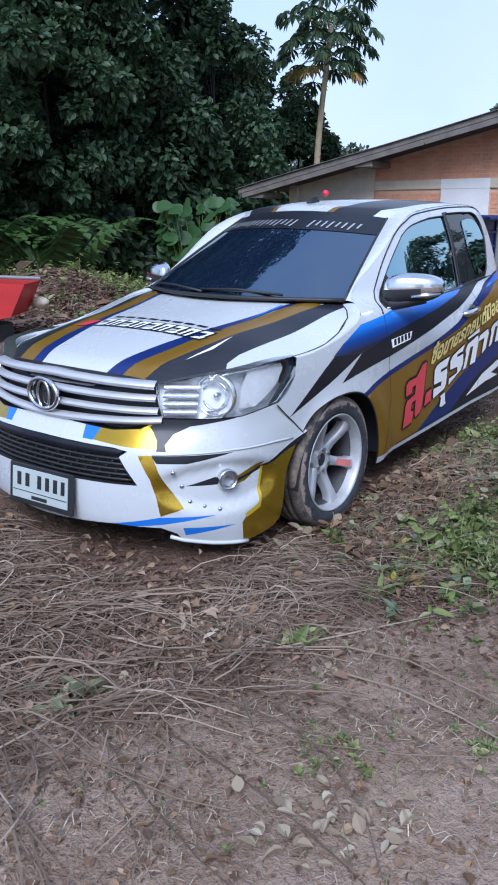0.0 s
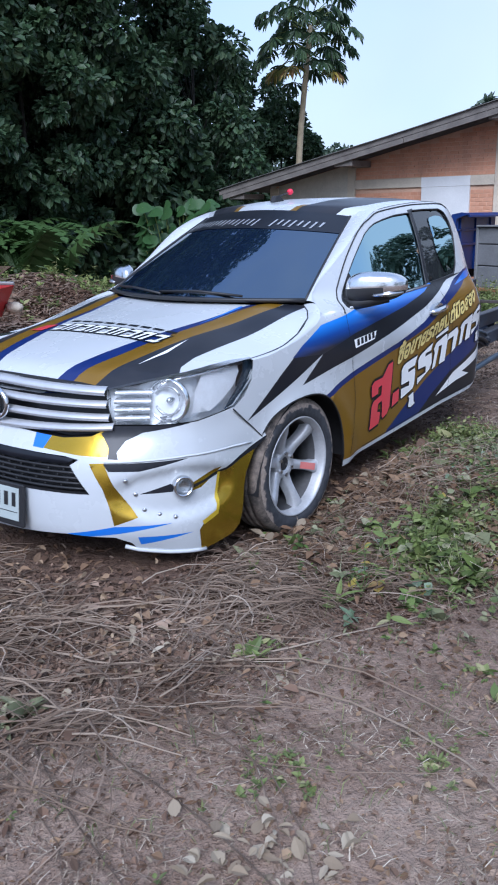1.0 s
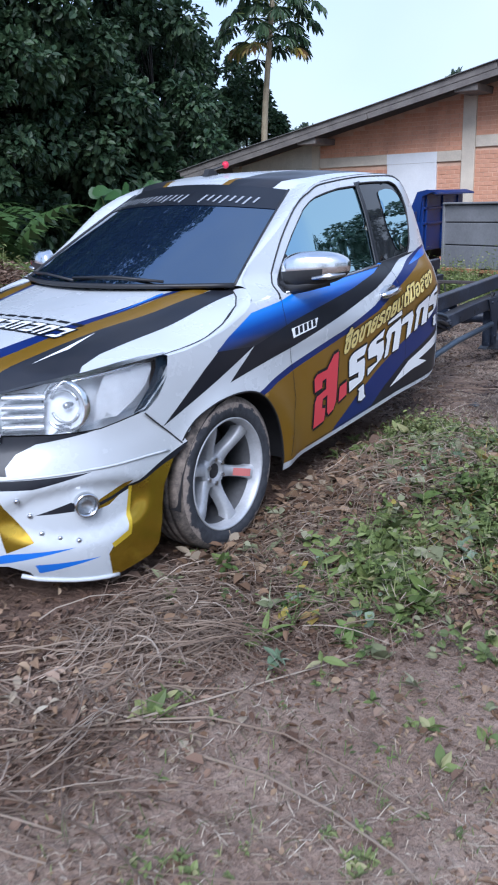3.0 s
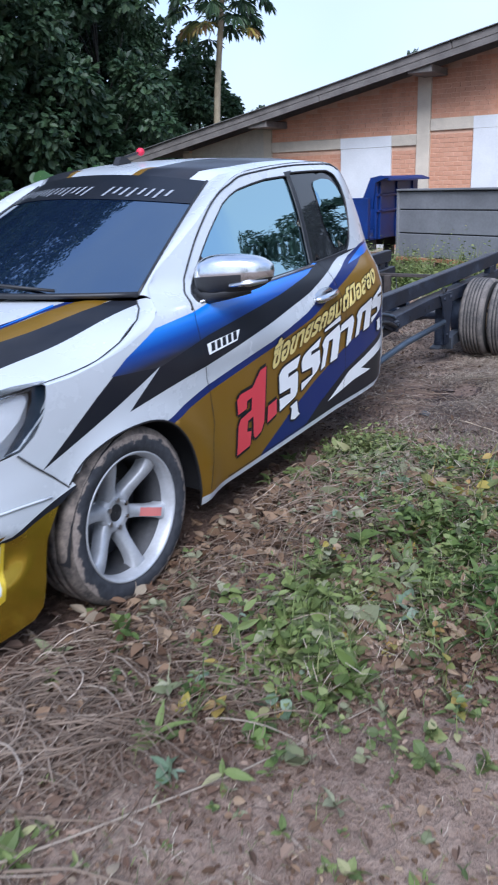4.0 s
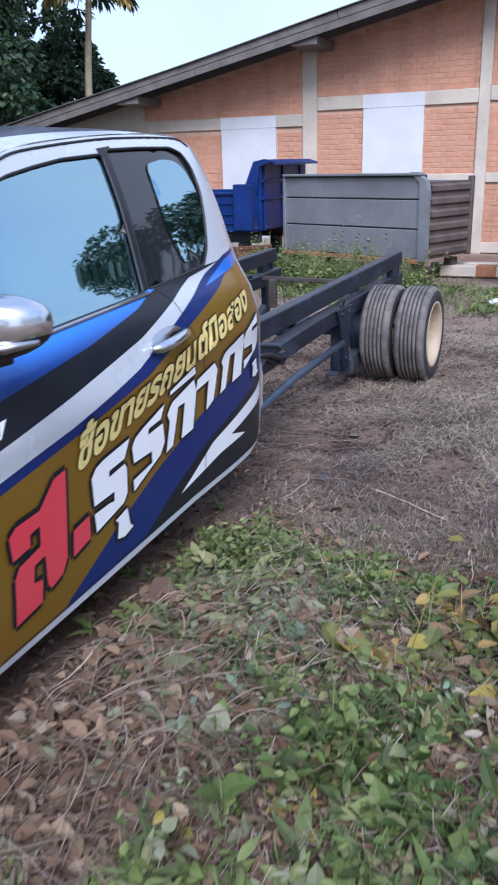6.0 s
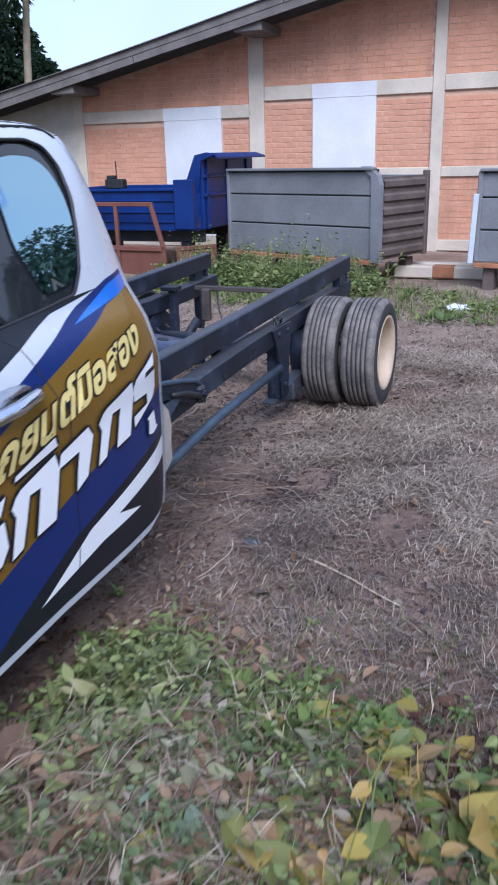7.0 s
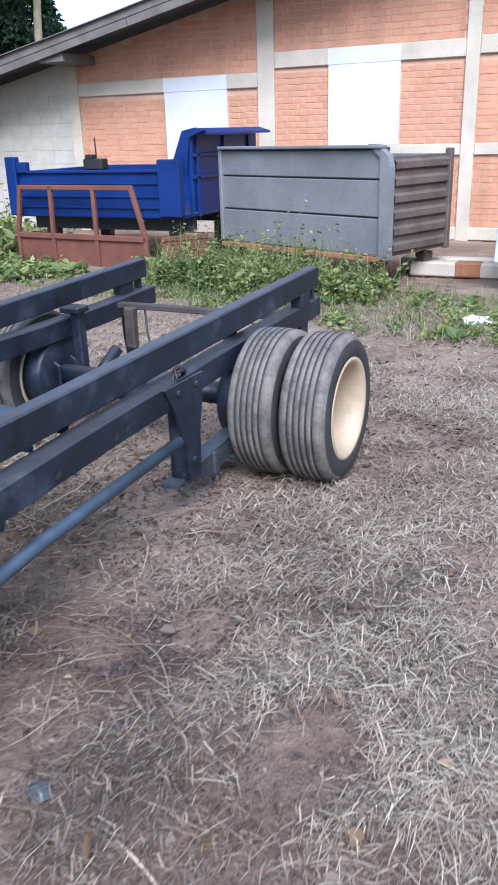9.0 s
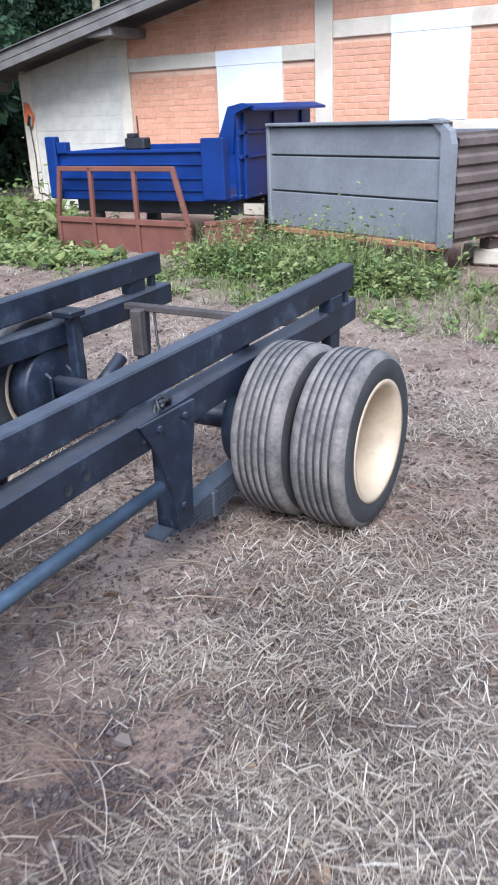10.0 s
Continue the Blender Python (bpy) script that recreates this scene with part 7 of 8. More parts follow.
def stuff(name, V, F, mat, label, category):
    ob = part(name, V, F, mat, None, "", False)
    return tagged(ob, label, category, kind="stuff")


def weed_patch(name, label, poly, plants, seed, leaf, height, mat, per=(6, 12), clump=1.1, slim=1.0):
    """Small leafy plants of three habits - rosettes, leaning stems and runners - that thin out by a wandering pattern."""
    rs = np.random.RandomState(seed)
    P, D, U, L, W, O = [], [], [], [], [], []
    SP, SD, SL = [], [], []
    for x, y in in_zone(rs, poly, plants):
        here = noise.noise((x * 2.1, y * 2.1, seed)) + .6 * noise.noise((x * 6.0, y * 6.0, seed))
        if here < -.12 * clump + 1.2 * trodden(x, y):
            continue
        z = ground_z(x, y)
        h = height * rs.uniform(.25, 1.2) * (1 + .7 * max(-.6, min(.9, here)))
        size = leaf * math.exp(min(.4, rs.normal() * .25))
        habit, a0 = rs.randint(0, 3), rs.uniform(0, 6.28)
        n = rs.randint(*per)
        lean = np.array([math.cos(a0), math.sin(a0)]) * rs.uniform(.1, .7)
        wide = rs.uniform(.32, .72) * slim
        SP.append((x, y, z - .005))
        SD.append((lean[0], lean[1], 1.0 if habit < 2 else .25))
        SL.append(h * 1.1)
        for i in range(n):
            t = (i + rs.uniform(.2, .9)) / n
            a = a0 + 2.4 * i + rs.normal() * .3
            if habit == 0:
                P.append((x, y, z + h * .35 * t))
                D.append((math.cos(a), math.sin(a), .25 + .9 * t))
                k = 1.25
            elif habit == 1:
                P.append((x + lean[0] * h * t, y + lean[1] * h * t, z + h * t))
                D.append((math.cos(a), math.sin(a), rs.uniform(-.3, .6)))
                k = 1.05 - .4 * t
            else:
                r = 2.2 * h * t
                P.append((x + lean[0] * r, y + lean[1] * r, z + h * .3 + .015 * rs.uniform(0, 1)))
                D.append((math.cos(a), math.sin(a), rs.uniform(-.2, .8)))
                k = .85
            U.append((rs.normal() * .5, rs.normal() * .5, 1))
            L.append(size * k * rs.uniform(.65, 1.3))
            W.append(L[-1] * wide * rs.uniform(.8, 1.2))
            O.append(rs.uniform(-.1, .55))
    V, F = leaves(P, D, U, L, W, .14, O, True)
    V, F = V.tolist(), F.tolist()
    SV, SF = blades(SP, SD, SL, [.0022 * (1 + height * 4)] * len(SP), .2)
    return stuff(name, V + SV, F + [tuple(i + len(V) for i in q) for q in SF], mat, label, "weeds")


def crumbs(label, poly, n, seed, size, mat, patchy=.35, flat=.35, name="litter", scraped=False):
    """Broken leaf and bark flakes lying on the soil in drifts."""
    rs = np.random.RandomState(seed)
    P, D, U, L = [], [], [], []
    for x, y in in_zone(rs, poly, n):
        if y > 3.2 and (bare(x, y) < rs.uniform(-.15, .2) if scraped else bare(x, y) > rs.uniform(.25, .5)):
            continue
        if noise.noise((x * 1.6, y * 1.6, seed)) + .7 * noise.noise((x * 5.5, y * 5.5, seed)) < rs.uniform(-.9, .5) + patchy - .35:
            continue
        a = rs.uniform(0, 6.28)
        P.append((x, y, ground_z(x, y) + rs.uniform(.0, .014)))
        D.append((math.cos(a), math.sin(a), rs.normal() * flat))
        U.append((rs.normal() * flat, rs.normal() * flat, 1))
        L.append(size * math.exp(rs.normal() * .45))
    V, F = leaves(P, D, U, L, [w * rs.uniform(.2, .8) for w in L], .2, .2)
    return stuff(name, V.tolist(), F.tolist(), mat, label, "leaf litter")


SIDE_GREEN = [(1.44, .52), (1.50, .30), (1.85, .68), (2.2, .92), (2.9, 1.2), (2.9, 2.3), (2.0, 2.66), (1.55, 2.72), (1.2, 2.90), (.92, 2.95), (1.12, 2.4), (1.40, 1.8), (1.38, 1.1)]
GREEN_CORE = [(1.43, .50), (1.56, .52), (1.78, .72), (2.0, .92), (2.3, 1.05), (2.25, 1.75), (1.9, 2.0), (1.62, 1.95), (1.46, 1.45), (1.42, .95)]
GREEN_REAR = [(.9, 2.35), (1.25, 2.4), (1.6, 2.5), (2.1, 2.42), (2.1, 2.62), (1.55, 2.70), (1.2, 2.90), (.85, 2.92)]
BROWN_STRIP = [(.9, .70), (1.28, .60), (1.42, 1.0), (1.42, 1.6), (1.7, 2.0), (2.0, 2.35), (1.6, 2.65), (1.1, 2.5), (.9, 2.3), (.88, 1.5)]
weed_patch("weeds", "low green broad-leaved weeds beside the pickup", SIDE_GREEN, 1350, 3, .036, .10, WEED_LEAF, (5, 10), -.4, 1.35)
weed_patch("weeds", "lush green broad-leaved weeds in a thick mat", GREEN_CORE, 700, 70, .042, .16, FRESH_LEAF, (8, 14), .4, 1.1)
weed_patch("weeds", "tall narrow-leaved weeds in the thick mat", GREEN_CORE, 130, 79, .060, .18, WEED_LEAF, (5, 9), 9, .55)
weed_patch("weeds", "lush green weeds at the edge of the straw", GREEN_REAR, 560, 71, .036, .14, FRESH_LEAF, (6, 12), .5, 1.0)
weed_patch("weeds", "olive wilting weeds among brown leaves", BROWN_STRIP, 200, 72, .048, .12, WILTED_LEAF, (4, 7), .4, 1.3)
weed_patch("weeds", "few green sprouts among the brown leaves", BROWN_STRIP, 60, 73, .050, .12, FRESH_LEAF, (4, 7), 0, 1.2)
weed_patch("weeds", "fine-leaved creeping weeds beside the pickup", SIDE_GREEN, 1250, 7, .026, .08, WEED_LEAF, (8, 15), -.3, 1.3)
weed_patch("weeds", "narrow-leaved weeds beside the pickup", SIDE_GREEN, 260, 10, .055, .10, WEED_LEAF, (5, 9), -.3, .5)
weed_patch("weeds", "low green weeds along the sill", [(.9, 2.0), (1.15, 2.1), (1.2, 2.85), (.85, 2.95)], 220, 4, .044, .10, WEED_LEAF, (5, 10), .2, .8)
weed_patch("weeds", "yellowing larger-leaved weeds", [(1.4, 2.2), (2.15, 2.05), (2.2, 2.6), (1.5, 2.7)], 60, 5, .060, .15, YELLOW_LEAF, (3, 6), 9, 1.4)
weed_patch("weeds", "large pale and yellow leaves over the weeds", [(1.72, 2.25), (2.15, 2.2), (2.15, 2.6), (1.75, 2.6)], 18, 74, .092, .24, YELLOW_LEAF, (3, 6), 9, 1.5)
weed_patch("weeds", "pale blue-green leaves between the weeds", SIDE_GREEN, 90, 86, .050, .11, AQUA_LEAF, (4, 8), 0, 1.2)
weed_patch("weeds", "olive wilted weeds hanging over the green ones", GREEN_CORE + [(1.6, 2.3)], 110, 87, .046, .13, WILTED_LEAF, (4, 8), 0, 1.2)
weed_patch("weeds", "dense dark creeping weeds at the edge of the straw", [(1.0, 2.0), (2.6, 1.8), (2.6, 2.45), (1.5, 2.68), (1.0, 2.85)], 1100, 53, .024, .10, DARK_WEED, (8, 14), .3, 1.2)
crumbs("dark litter under the weeds", SIDE_GREEN, 34000, 54, .018, LITTER, -.8)
weed_patch("weeds", "small yellowing weeds in the green", SIDE_GREEN, 170, 52, .036, .085, YELLOW_LEAF, (4, 8), 9, 1.2)
weed_patch("weeds", "pale yellow-green weeds near the straw", [(1.25, 1.9), (2.3, 1.7), (2.4, 2.75), (1.3, 2.85)], 45, 55, .044, .11, BUSH_LEAF, (4, 7), 9, 1.3)
weed_patch("weeds", "pale wilted weeds in the litter", [(1.3, .55), (1.75, .1), (2.0, .25), (2.4, .9), (2.4, 2.7), (1.2, 2.8)], 100, 6, .036, .035, WILTED_LEAF, (3, 7), 9, 1.2)
weed_patch("weeds", "small weeds dotted over the bare soil", [(1.2, -1.5), (3.2, -1.0), (3.2, .9), (1.9, .5), (1.4, .2)], 90, 8, .020, .035, WEED_LEAF, (4, 8), 0)
weed_patch("weeds", "seedlings with round dark leaves", [(1.95, .0), (2.6, .0), (2.6, .45), (1.95, .4)], 20, 9, .032, .03, WEED_LEAF, (3, 6), 9)
weed_patch("weeds", "bright green seedling in bare soil", [(1.40, -.18), (1.52, -.18), (1.52, -.06), (1.40, -.06)], 9, 11, .04, .04, BUSH_LEAF, (4, 7), 9)
weed_patch("weeds", "wilted grey-green leaves on the dead vines", [(.95, -.95), (1.15, -.95), (1.15, -.78), (.95, -.78)], 9, 18, .075, .05, WILTED_LEAF, (3, 6), 9)
weed_patch("weeds", "sparse creeping weeds on the dust", [(1.9, -.75), (2.3, -.35), (2.2, -.15), (1.75, -.6)], 70, 19, .018, .03, WEED_LEAF, (5, 9), 1)
weed_patch("weeds", "green bushy weeds before the steel bodies", [(-2.75, 9.85), (-2.3, 9.4), (-.3, 8.95), (.0, 9.3), (-.1, 9.75), (-2.2, 10.45)], 950, 12, .050, .46, BUSH_LEAF, (9, 16), 9, 1.1)
weed_patch("weeds", "darker weeds between the bushy ones", [(-2.75, 9.85), (-2.3, 9.4), (-.3, 8.95), (.0, 9.3), (-.1, 9.75), (-2.2, 10.45)], 200, 84, .055, .34, DARK_WEED, (8, 14), 9, 1.1)
weed_patch("weeds", "taller weed stems before the grey body", [(-1.5, 9.55), (-.7, 9.3), (-.6, 9.6), (-1.4, 9.85)], 30, 13, .075, .66, BUSH_LEAF, (12, 18), 9, .6)
weed_patch("weeds", "low yellow-green weeds across the yard", [(-3.2, 8.9), (-.3, 8.1), (2.6, 8.3), (2.8, 9.5), (.2, 9.6), (-2.8, 9.7)], 1500, 14, .05, .10, BUSH_LEAF, (4, 8), -.6)
weed_patch("weeds", "bright green grass-like weeds by the frame", [(-7.5, 9.2), (-3.9, 9.1), (-3.3, 9.6), (-4.8, 10.3), (-7.5, 11)], 900, 15, .085, .16, BUSH_LEAF, (5, 9), 9)
weed_patch("weeds", "tall yellow-green weeds by the building's corner", [(-8.6, 11.0), (-5.2, 10.6), (-5.0, 11.6), (-8.6, 13.0)], 380, 16, .12, .55, BUSH_LEAF, (7, 12), 9)
weed_patch("weeds", "weeds on the far side of the pickup", [(-7.5, 2.0), (-4.8, 4.8), (-7.5, 8.5), (-9.5, 6.0)], 260, 17, .08, .25, BUSH_LEAF, (6, 10), 0)


def scatter_leaves(label, poly, n, seed, size, mat, tilt=1.0):
    rs = np.random.RandomState(seed)
    P, D, U, L = [], [], [], []
    for x, y in in_zone(rs, poly, n):
        a = rs.uniform(0, 6.28)
        P.append((x, y, ground_z(x, y) + rs.uniform(.006, .02 + .03 * tilt)))
        D.append((math.cos(a), math.sin(a), rs.uniform(-.5, .6) * tilt))
        U.append((rs.normal() * .8 * tilt, rs.normal() * .8 * tilt, 1))
        L.append(size * rs.uniform(.45, 1.4))
    V, F = leaves(P, D, U, L, [w * rs.uniform(.3, .75) for w in L], rs.uniform(.02, .65, len(L)), rs.uniform(-.35, .65, len(L)), True)
    return stuff("fallen_leaves", V.tolist(), F.tolist(), mat, label, "leaves")


scatter_leaves("brown fallen leaves along the pickup's side", [(.85, .7), (1.5, .55), (2.3, 1.1), (2.2, 2.75), (1.3, 3.05), (.8, 3.2)], 1500, 21, .044, DEAD_LEAF)
scatter_leaves("curled brown leaves piled along the sill", BROWN_STRIP, 1500, 75, .056, DEAD_LEAF)
scatter_leaves("brown leaves caught in the weeds", GREEN_CORE, 760, 80, .046, DEAD_LEAF)
scatter_leaves("brown and pale leaves between the rear weeds", [(1.2, 1.9), (2.2, 1.7), (2.2, 2.6), (1.2, 2.7)], 420, 88, .050, PALE_LEAF)
scatter_leaves("pale curled leaves among the brown ones", BROWN_STRIP, 130, 76, .060, PALE_LEAF)
scatter_leaves("brown leaves under the front bumper", [(-1.5, -.1), (.9, .05), (1.3, .6), (1.35, .1), (1.3, -.5), (.6, -.9), (-1.6, -.7)], 650, 22, .038, DEAD_LEAF)
scatter_leaves("few dry leaves on the bare soil", [(.4, -1.8), (3.2, -1.8), (3.2, .6), (1.5, .1), (.8, -.6)], 150, 23, .032, DEAD_LEAF, .4)
scatter_leaves("drift of pale dry leaves on the bare soil", [(1.8, -1.05), (2.15, -1.0), (2.25, -.68), (1.9, -.72)], 60, 25, .040, PALE_LEAF, .4)
scatter_leaves("dry leaves by the green seedling", [(1.25, -.35), (1.75, -.3), (1.7, .05), (1.3, .0)], 26, 77, .042, PALE_LEAF, .4)
scatter_leaves("pale leaves lying in the dead vines", [(.2, -1.2), (1.3, -1.1), (1.3, -.2), (.3, -.3)], 60, 78, .045, PALE_LEAF, .6)
scatter_leaves("dry leaves in the straw", [(-.6, 3.2), (3.2, 3.0), (3.2, 8.0), (-.6, 8.0)], 260, 24, .040, DEAD_LEAF, .6)
NEAR_CAR = [(-1.8, -.2), (.2, -.2), (.8, .0), (.85, 3.2), (1.35, 3.0), (1.9, 2.7), (1.7, 1.4), (1.75, .5), (1.5, .1), (1.45, -.5), (1.25, -1.1), (.9, -1.9), (-1.8, -1.9)]
crumbs("dark brown leaf mould round the pickup", NEAR_CAR, 52000, 26, .019, LITTER, -.25)
crumbs("dark damp clods in the rut behind the cab", [(.66, 4.10), (.84, 4.10), (1.02, 4.25), (1.12, 4.40), (1.05, 4.58), (.86, 4.42), (.68, 4.28)], 5200, 40, .008, DAMP_SOIL, -.9, .15)
crumbs("dark crumbled soil where the straw is scraped off", [(-.4, 3.4), (1.4, 3.0), (3.0, 3.0), (3.2, 7.0), (-.4, 7.0)], 26000, 51, .012, DAMP_SOIL, -.3, .35, "litter", True)
crumbs("brown litter flakes on the bare soil", [(.3, -2.0), (3.6, -2.0), (3.6, 1.2), (1.6, .3), (.8, -.4)], 16000, 27, .013, LITTER, .45)
crumbs("pale dry flakes on the bare soil", [(.3, -2.0), (3.6, -2.0), (3.6, 1.2), (1.6, .3), (.8, -.4)], 9000, 28, .014, DEAD_LEAF, .5)
crumbs("brown litter in the straw", [(-1.6, 3.3), (.9, 3.2), (1.9, 2.6), (3.6, 2.4), (3.6, 7.4), (-1.6, 7.4)], 52000, 29, .014, GREY_LITTER, .05)
crumbs("thin scattered litter over the whole yard", [(-4.5, -4.5), (5.5, -4.5), (6, 3), (5, 9), (-4, 9), (-4.5, 3)], 30000, 30, .022, LITTER, .35)


def scatter_straw(label, poly, n, seed, length, width, mat, tall=.03, name="straw"):
    rs = np.random.RandomState(seed)
    pts = [p for p in in_zone(rs, poly, n) if noise.noise((p[0] * 1.1, p[1] * 1.1, seed)) + .8 * noise.noise((p[0] * 4.2, p[1] * 4.2, seed)) > rs.uniform(-.18, .28)]
    pts = [p for p in pts if p[1] < 2.9 or bare(*p) < rs.uniform(-.05, .30)]
    n = len(pts)
    a = np.array([6 * noise.noise((x * .9, y * .9, 3.3)) for x, y in pts]) + rs.normal(0, 1.5, n)
    P = [(x, y, ground_z(x, y) + rs.uniform(.003, tall)) for x, y in pts]
    D = np.stack([np.cos(a), np.sin(a), rs.uniform(-.12, .22, n)], 1)
    L = length * rs.uniform(.3, 1.2, n)
    V, F = blades(P, D, L, width * rs.uniform(.6, 1.3, n), rs.uniform(-.5, .9, n))
    return stuff(name, V, F, mat, label, "straw")


REAR_FIELD = [(-1.6, 3.6), (.9, 3.75), (1.6, 3.75), (3.6, 3.5), (4.2, 8.6), (-2.5, 8.8)]
MULCH = [(.3, 3.2), (1.0, 3.0), (1.6, 2.8), (2.9, 2.6), (3.0, 3.7), (1.6, 4.0), (.4, 4.0)]
scatter_straw("pale cut straw lying over the yard", REAR_FIELD, 66000, 31, .10, .0028, STRAW, .035)
scatter_straw("thick pale straw behind the cab", [(.9, 4.6), (1.6, 4.2), (2.2, 4.4), (3.2, 4.6), (3.6, 6.4), (2.0, 7.2), (.6, 6.8)], 44000, 32, .10, .0033, STRAW, .06)
scatter_straw("matted straw beside the chassis", [(.3, 4.0), (1.0, 3.9), (2.4, 3.9), (2.4, 4.6), (1.2, 5.2), (.3, 5.2)], 15000, 82, .095, .0026, STRAW, .03)
scatter_straw("thin straw in the dark mulch", MULCH, 4200, 85, .09, .0022, STRAW, .02)
scatter_straw("grey matted stalks beside the chassis", [(.3, 3.3), (1.0, 3.05), (2.6, 2.9), (2.6, 4.8), (.3, 5.2)], 20000, 83, .10, .0026, GREY_STALK, .028)
scatter_straw("dark dry stalks behind the cab", REAR_FIELD, 26000, 36, .10, .0030, STALK, .025)
scatter_straw("thin dry straw on the bare soil", [(.3, -2.0), (3.4, -2.0), (3.4, 1.0), (1.6, .3), (.8, -.4)], 10000, 33, .06, .0024, STRAW, .012)
scatter_straw("short dark stalks on the bare soil", [(.3, -2.0), (3.4, -2.0), (3.4, 1.0), (1.6, .3), (.8, -.4)], 9000, 37, .06, .0022, STALK, .014)
scatter_straw("dry stalks between the weeds", [(.85, .6), (1.5, .3), (2.9, .8), (2.9, 2.9), (.85, 3.2)], 9000, 34, .10, .0022, STALK, .07)
scatter_straw("pale straw over the weeds", SIDE_GREEN, 2000, 38, .11, .0022, STRAW, .14)
scatter_straw("thin straw over the far yard", [(-2, 6.6), (4.2, 6.6), (4.2, 9.6), (-2, 9.6)], 22000, 39, .11, .0035, STRAW, .04)
scatter_straw("loose straw over the open yard", [(-4.5, -4.5), (5.5, -4.5), (6, 3), (5, 9), (3, 9), (3, -2), (-2, -2), (-2.5, 5), (-4.5, 5)], 30000, 50, .09, .003, STRAW, .03)
scatter_straw("dry straw far across the yard", [(-6, 6.5), (-1.6, 4), (-2.5, 8.8), (-4, 9.2), (4.2, 8.4), (4.2, 9.2), (-6, 9.4)], 14000, 35, .13, .005, STRAW, .05)


def grass(label, poly, n, seed, length, width, mat):
    """Upright thin blades."""
    rs = np.random.RandomState(seed)
    pts = [p for p in in_zone(rs, poly, n) if noise.noise((p[0] * 2, p[1] * 2, seed)) > rs.uniform(-.7, .2)]
    n = len(pts)
    a = rs.uniform(0, 6.28, n)
    P = [(x, y, ground_z(x, y)) for x, y in pts]
    D = np.stack([np.cos(a), np.sin(a), rs.uniform(.3, 1.6, n)], 1)
    V, F = blades(P, D, length * rs.uniform(.4, 1.4, n), width * rs.uniform(.6, 1.3, n), rs.uniform(.2, 1.0, n))
    return stuff("grass", V, F, mat, label, "grass")


grass("thin green grass among the weeds", SIDE_GREEN, 2200, 61, .10, .0024, WEED_LEAF)
grass("thin grass tufts on the bare soil", [(1.3, -1.2), (3.2, -.8), (3.2, .9), (1.7, .3)], 1100, 62, .05, .0022, WEED_LEAF)
grass("grass before the steel bodies", [(-3.4, 8.6), (2.8, 8.0), (2.8, 9.4), (-3.0, 9.9)], 5200, 63, .16, .006, BUSH_LEAF)
grass("dry grass stems among the weeds", SIDE_GREEN, 800, 64, .11, .0022, STRAW)
grass("short dry stubble behind the weeds", [(.95, 2.9), (2.9, 2.3), (3.0, 3.5), (1.1, 3.9)], 9000, 65, .055, .0018, STALK)
grass("sparse green shoots in the stubble", [(.95, 2.9), (2.9, 2.5), (3.0, 3.1), (1.1, 3.4)], 1500, 66, .06, .0022, WEED_LEAF)
grass("thin dry stubble on the bare soil", [(.9, -1.9), (3.4, -1.9), (3.2, .9), (1.7, .3)], 1200, 67, .022, .0014, STRAW)


def tangle(label, poly, n, seed, length, radius, lift):
    """A mat of bent dry stems."""
    rs = np.random.RandomState(seed)
    g = Geo()
    for x, y in in_zone(rs, poly, n, .05):
        if n > 1000 and noise.noise((x * 1.5, y * 1.5, seed)) + .5 * noise.noise((x * 4, y * 4, seed)) < rs.uniform(-.35, .15):
            continue
        a = rs.normal(.35, .8)
        L = length * rs.uniform(.3, 1.3)
        r = radius * rs.uniform(.5, 1.4)
        c = rs.normal() * .8
        pts = []
        h = rs.uniform(.0, lift)
        for i in range(6):
            t = i / 5
            pts.append(Vector((x, y, ground_z(x, y) + .006 + h * math.sin(math.pi * (.15 + .7 * t)) + rs.uniform(0, .012))))
            a += c * .25
            x, y = x + math.cos(a) * L / 5, y + math.sin(a) * L / 5
        v = []
        for i, p in enumerate(pts):
            d = (pts[min(i + 1, 5)] - pts[max(i - 1, 0)]).normalized()
            s = Vector((-d.y, d.x, 0)).normalized()
            u = d.cross(s)
            k = r * (1 - .5 * i / 5)
            v += [p + s * k, p - s * .5 * k + u * .87 * k, p - s * .5 * k - u * .87 * k]
        g.add(v, [(i * 3 + q, i * 3 + (q + 1) % 3, i * 3 + 3 + (q + 1) % 3, i * 3 + 3 + q) for i in range(5) for q in range(3)])
    return stuff("dry_stems", g.v, g.f, STALK, label, "dry stems")


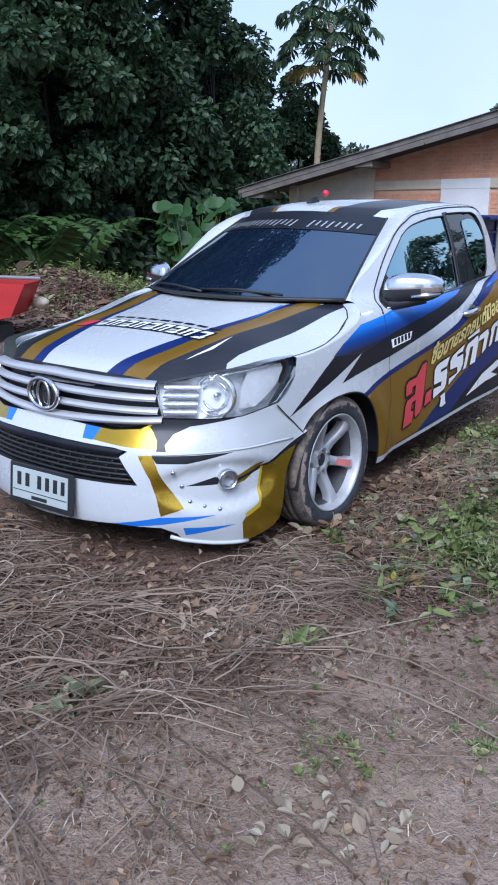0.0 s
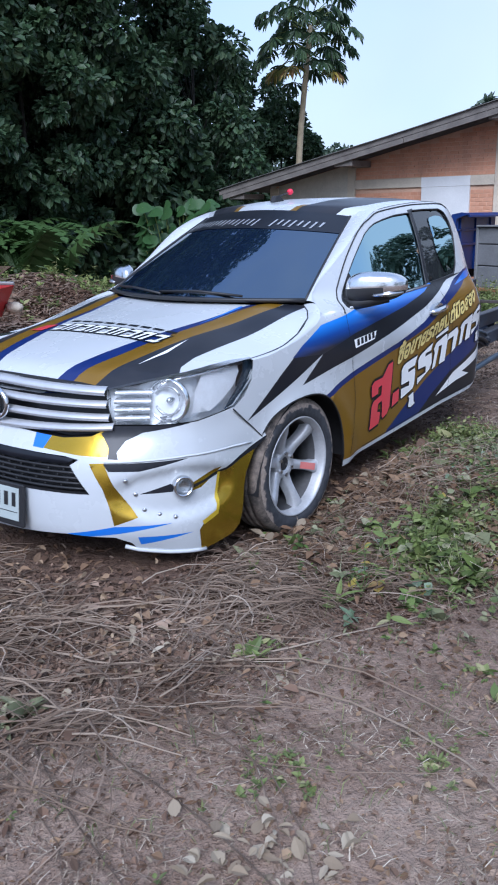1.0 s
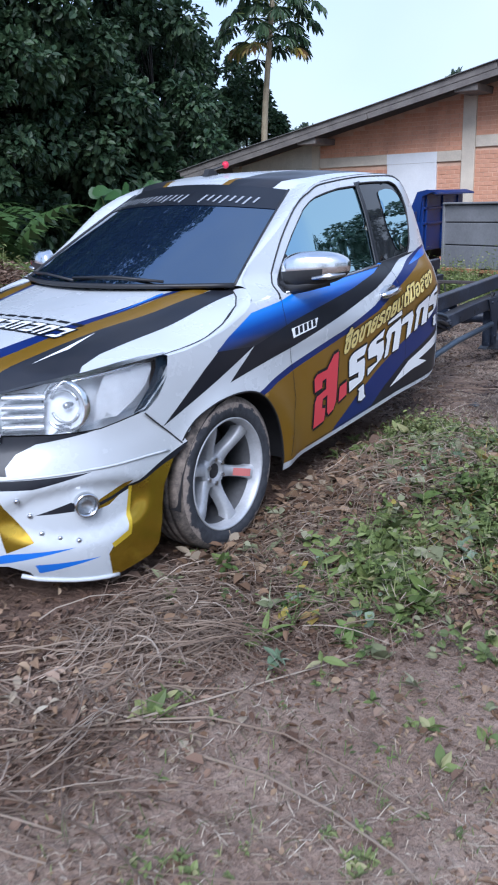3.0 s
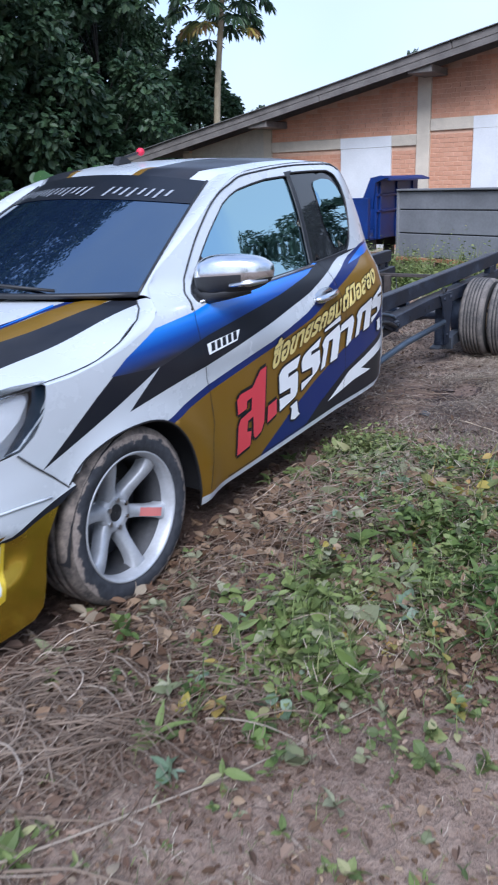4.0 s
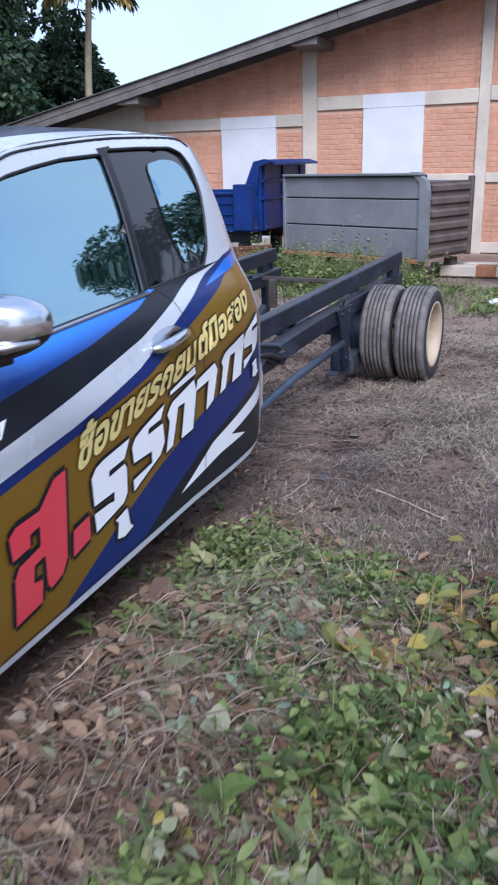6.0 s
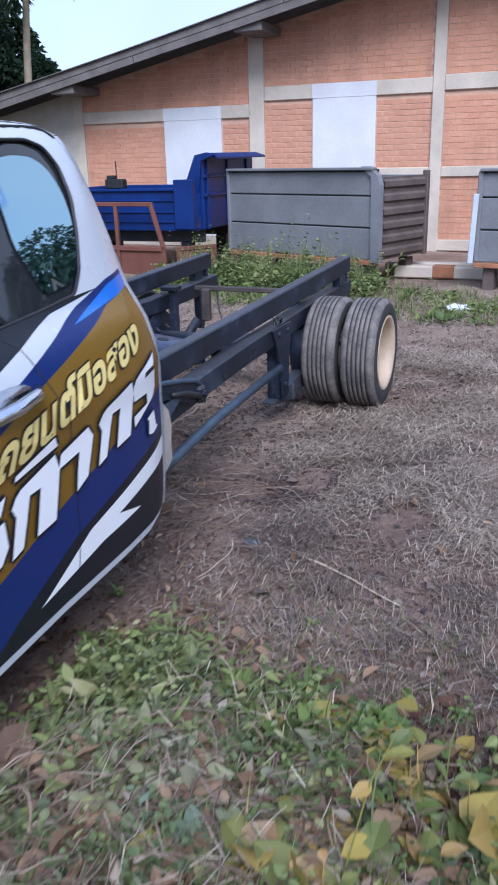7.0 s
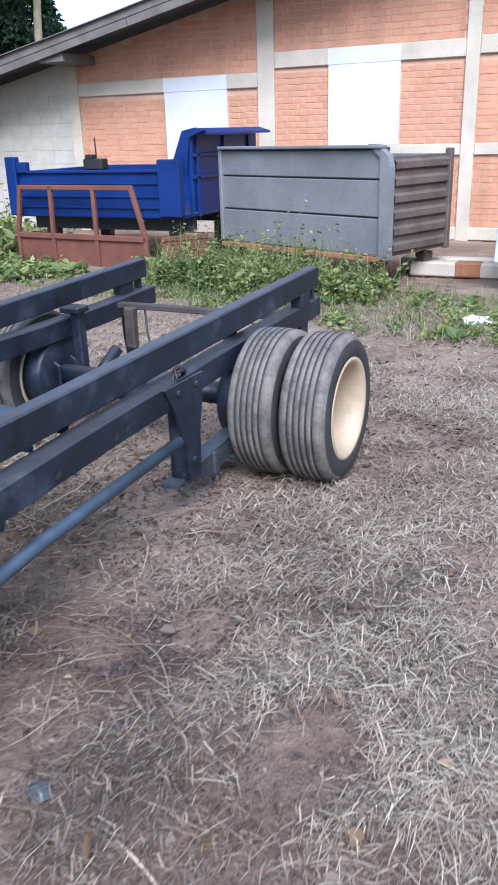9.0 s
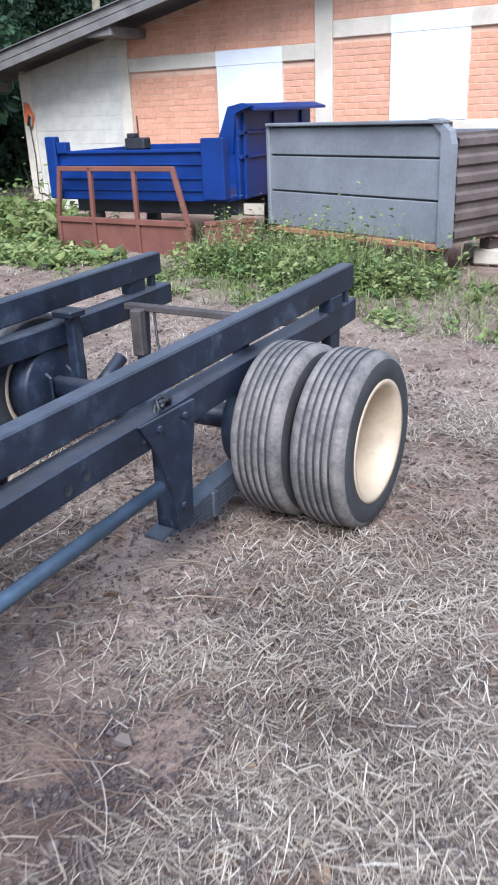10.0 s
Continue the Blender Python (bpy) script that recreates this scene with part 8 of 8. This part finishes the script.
TANGLE = [(-1.8, -.2), (.2, -.25), (.8, -.02), (1.1, .35), (1.35, .2), (1.45, -.35), (1.28, -1.0), (.9, -1.9), (-1.8, -1.9)]
tangle("tangled dry brown vine stems before the bumper", TANGLE, 5200, 41, .30, .0028, .07)
tangle("thicker bent dry vines before the bumper", [(-.6, -1.4), (1.15, -1.15), (1.3, -.5), (.7, -.3), (-.6, -.45)], 340, 47, .46, .0036, .08)
tangle("fine dry roots and stems by the wheel", [(.9, .1), (1.4, .1), (1.7, .5), (1.4, 1.0), (1.0, 1.5), (.85, .5)], 1100, 42, .24, .0027, .05)
tangle("dry stems over the brown leaves", BROWN_STRIP, 900, 81, .26, .0024, .09)
tangle("long pale vines on the bare soil", [(.9, -1.9), (1.5, -1.2), (1.7, -.2), (1.3, -.2)], 40, 43, .9, .0032, .03)
MOUND = [(-7.6, 4.2), (-5.2, 3.6), (-4.6, 5.0), (-6.8, 7.4), (-8.4, 6)]
crumbs("brown clods and bark on the dirt mound", MOUND, 16000, 48, .045, LITTER, -.6)
weed_patch("weeds", "yellow-green weeds on the dirt mound", [(-6.2, 5.6), (-4.8, 5.2), (-5.4, 7.6), (-7.2, 8.2)], 160, 49, .07, .28, BUSH_LEAF, (6, 10), 9)
tangle("dry roots on the dirt mound", [(-7.6, 4.2), (-5.2, 3.8), (-4.8, 5.0), (-6.8, 7.0), (-8, 6)], 170, 44, .45, .006, .05)
tangle("dry stems under the chassis", [(-.6, 3.6), (.9, 3.4), (1.0, 5.2), (-.6, 5.2)], 300, 45, .3, .0022, .04)
tangle("long dry stems in the straw", [(.9, 2.9), (3.0, 2.6), (3.2, 7.0), (.8, 7.0)], 90, 46, .3, .002, .02)

stalk = thing("dry_stalk", "long pale dry stalk lying on the soil", "stalk", (0, 0, 0))
Geo().tube([(1.21 + .40 * t, 3.61 - .20 * t + .012 * math.sin(5 * t), ground_z(1.21 + .4 * t, 3.61 - .2 * t) + .014) for t in [i / 8 for i in range(9)]], [.0045 - .0003 * i for i in range(9)], 6).ob("stem", plain("pale_stalk", (.52, .42, .30), .8, vary=.2), stalk, "", True)
# ---- the walls' pieces come last
lay_blocks()
lay_bricks()
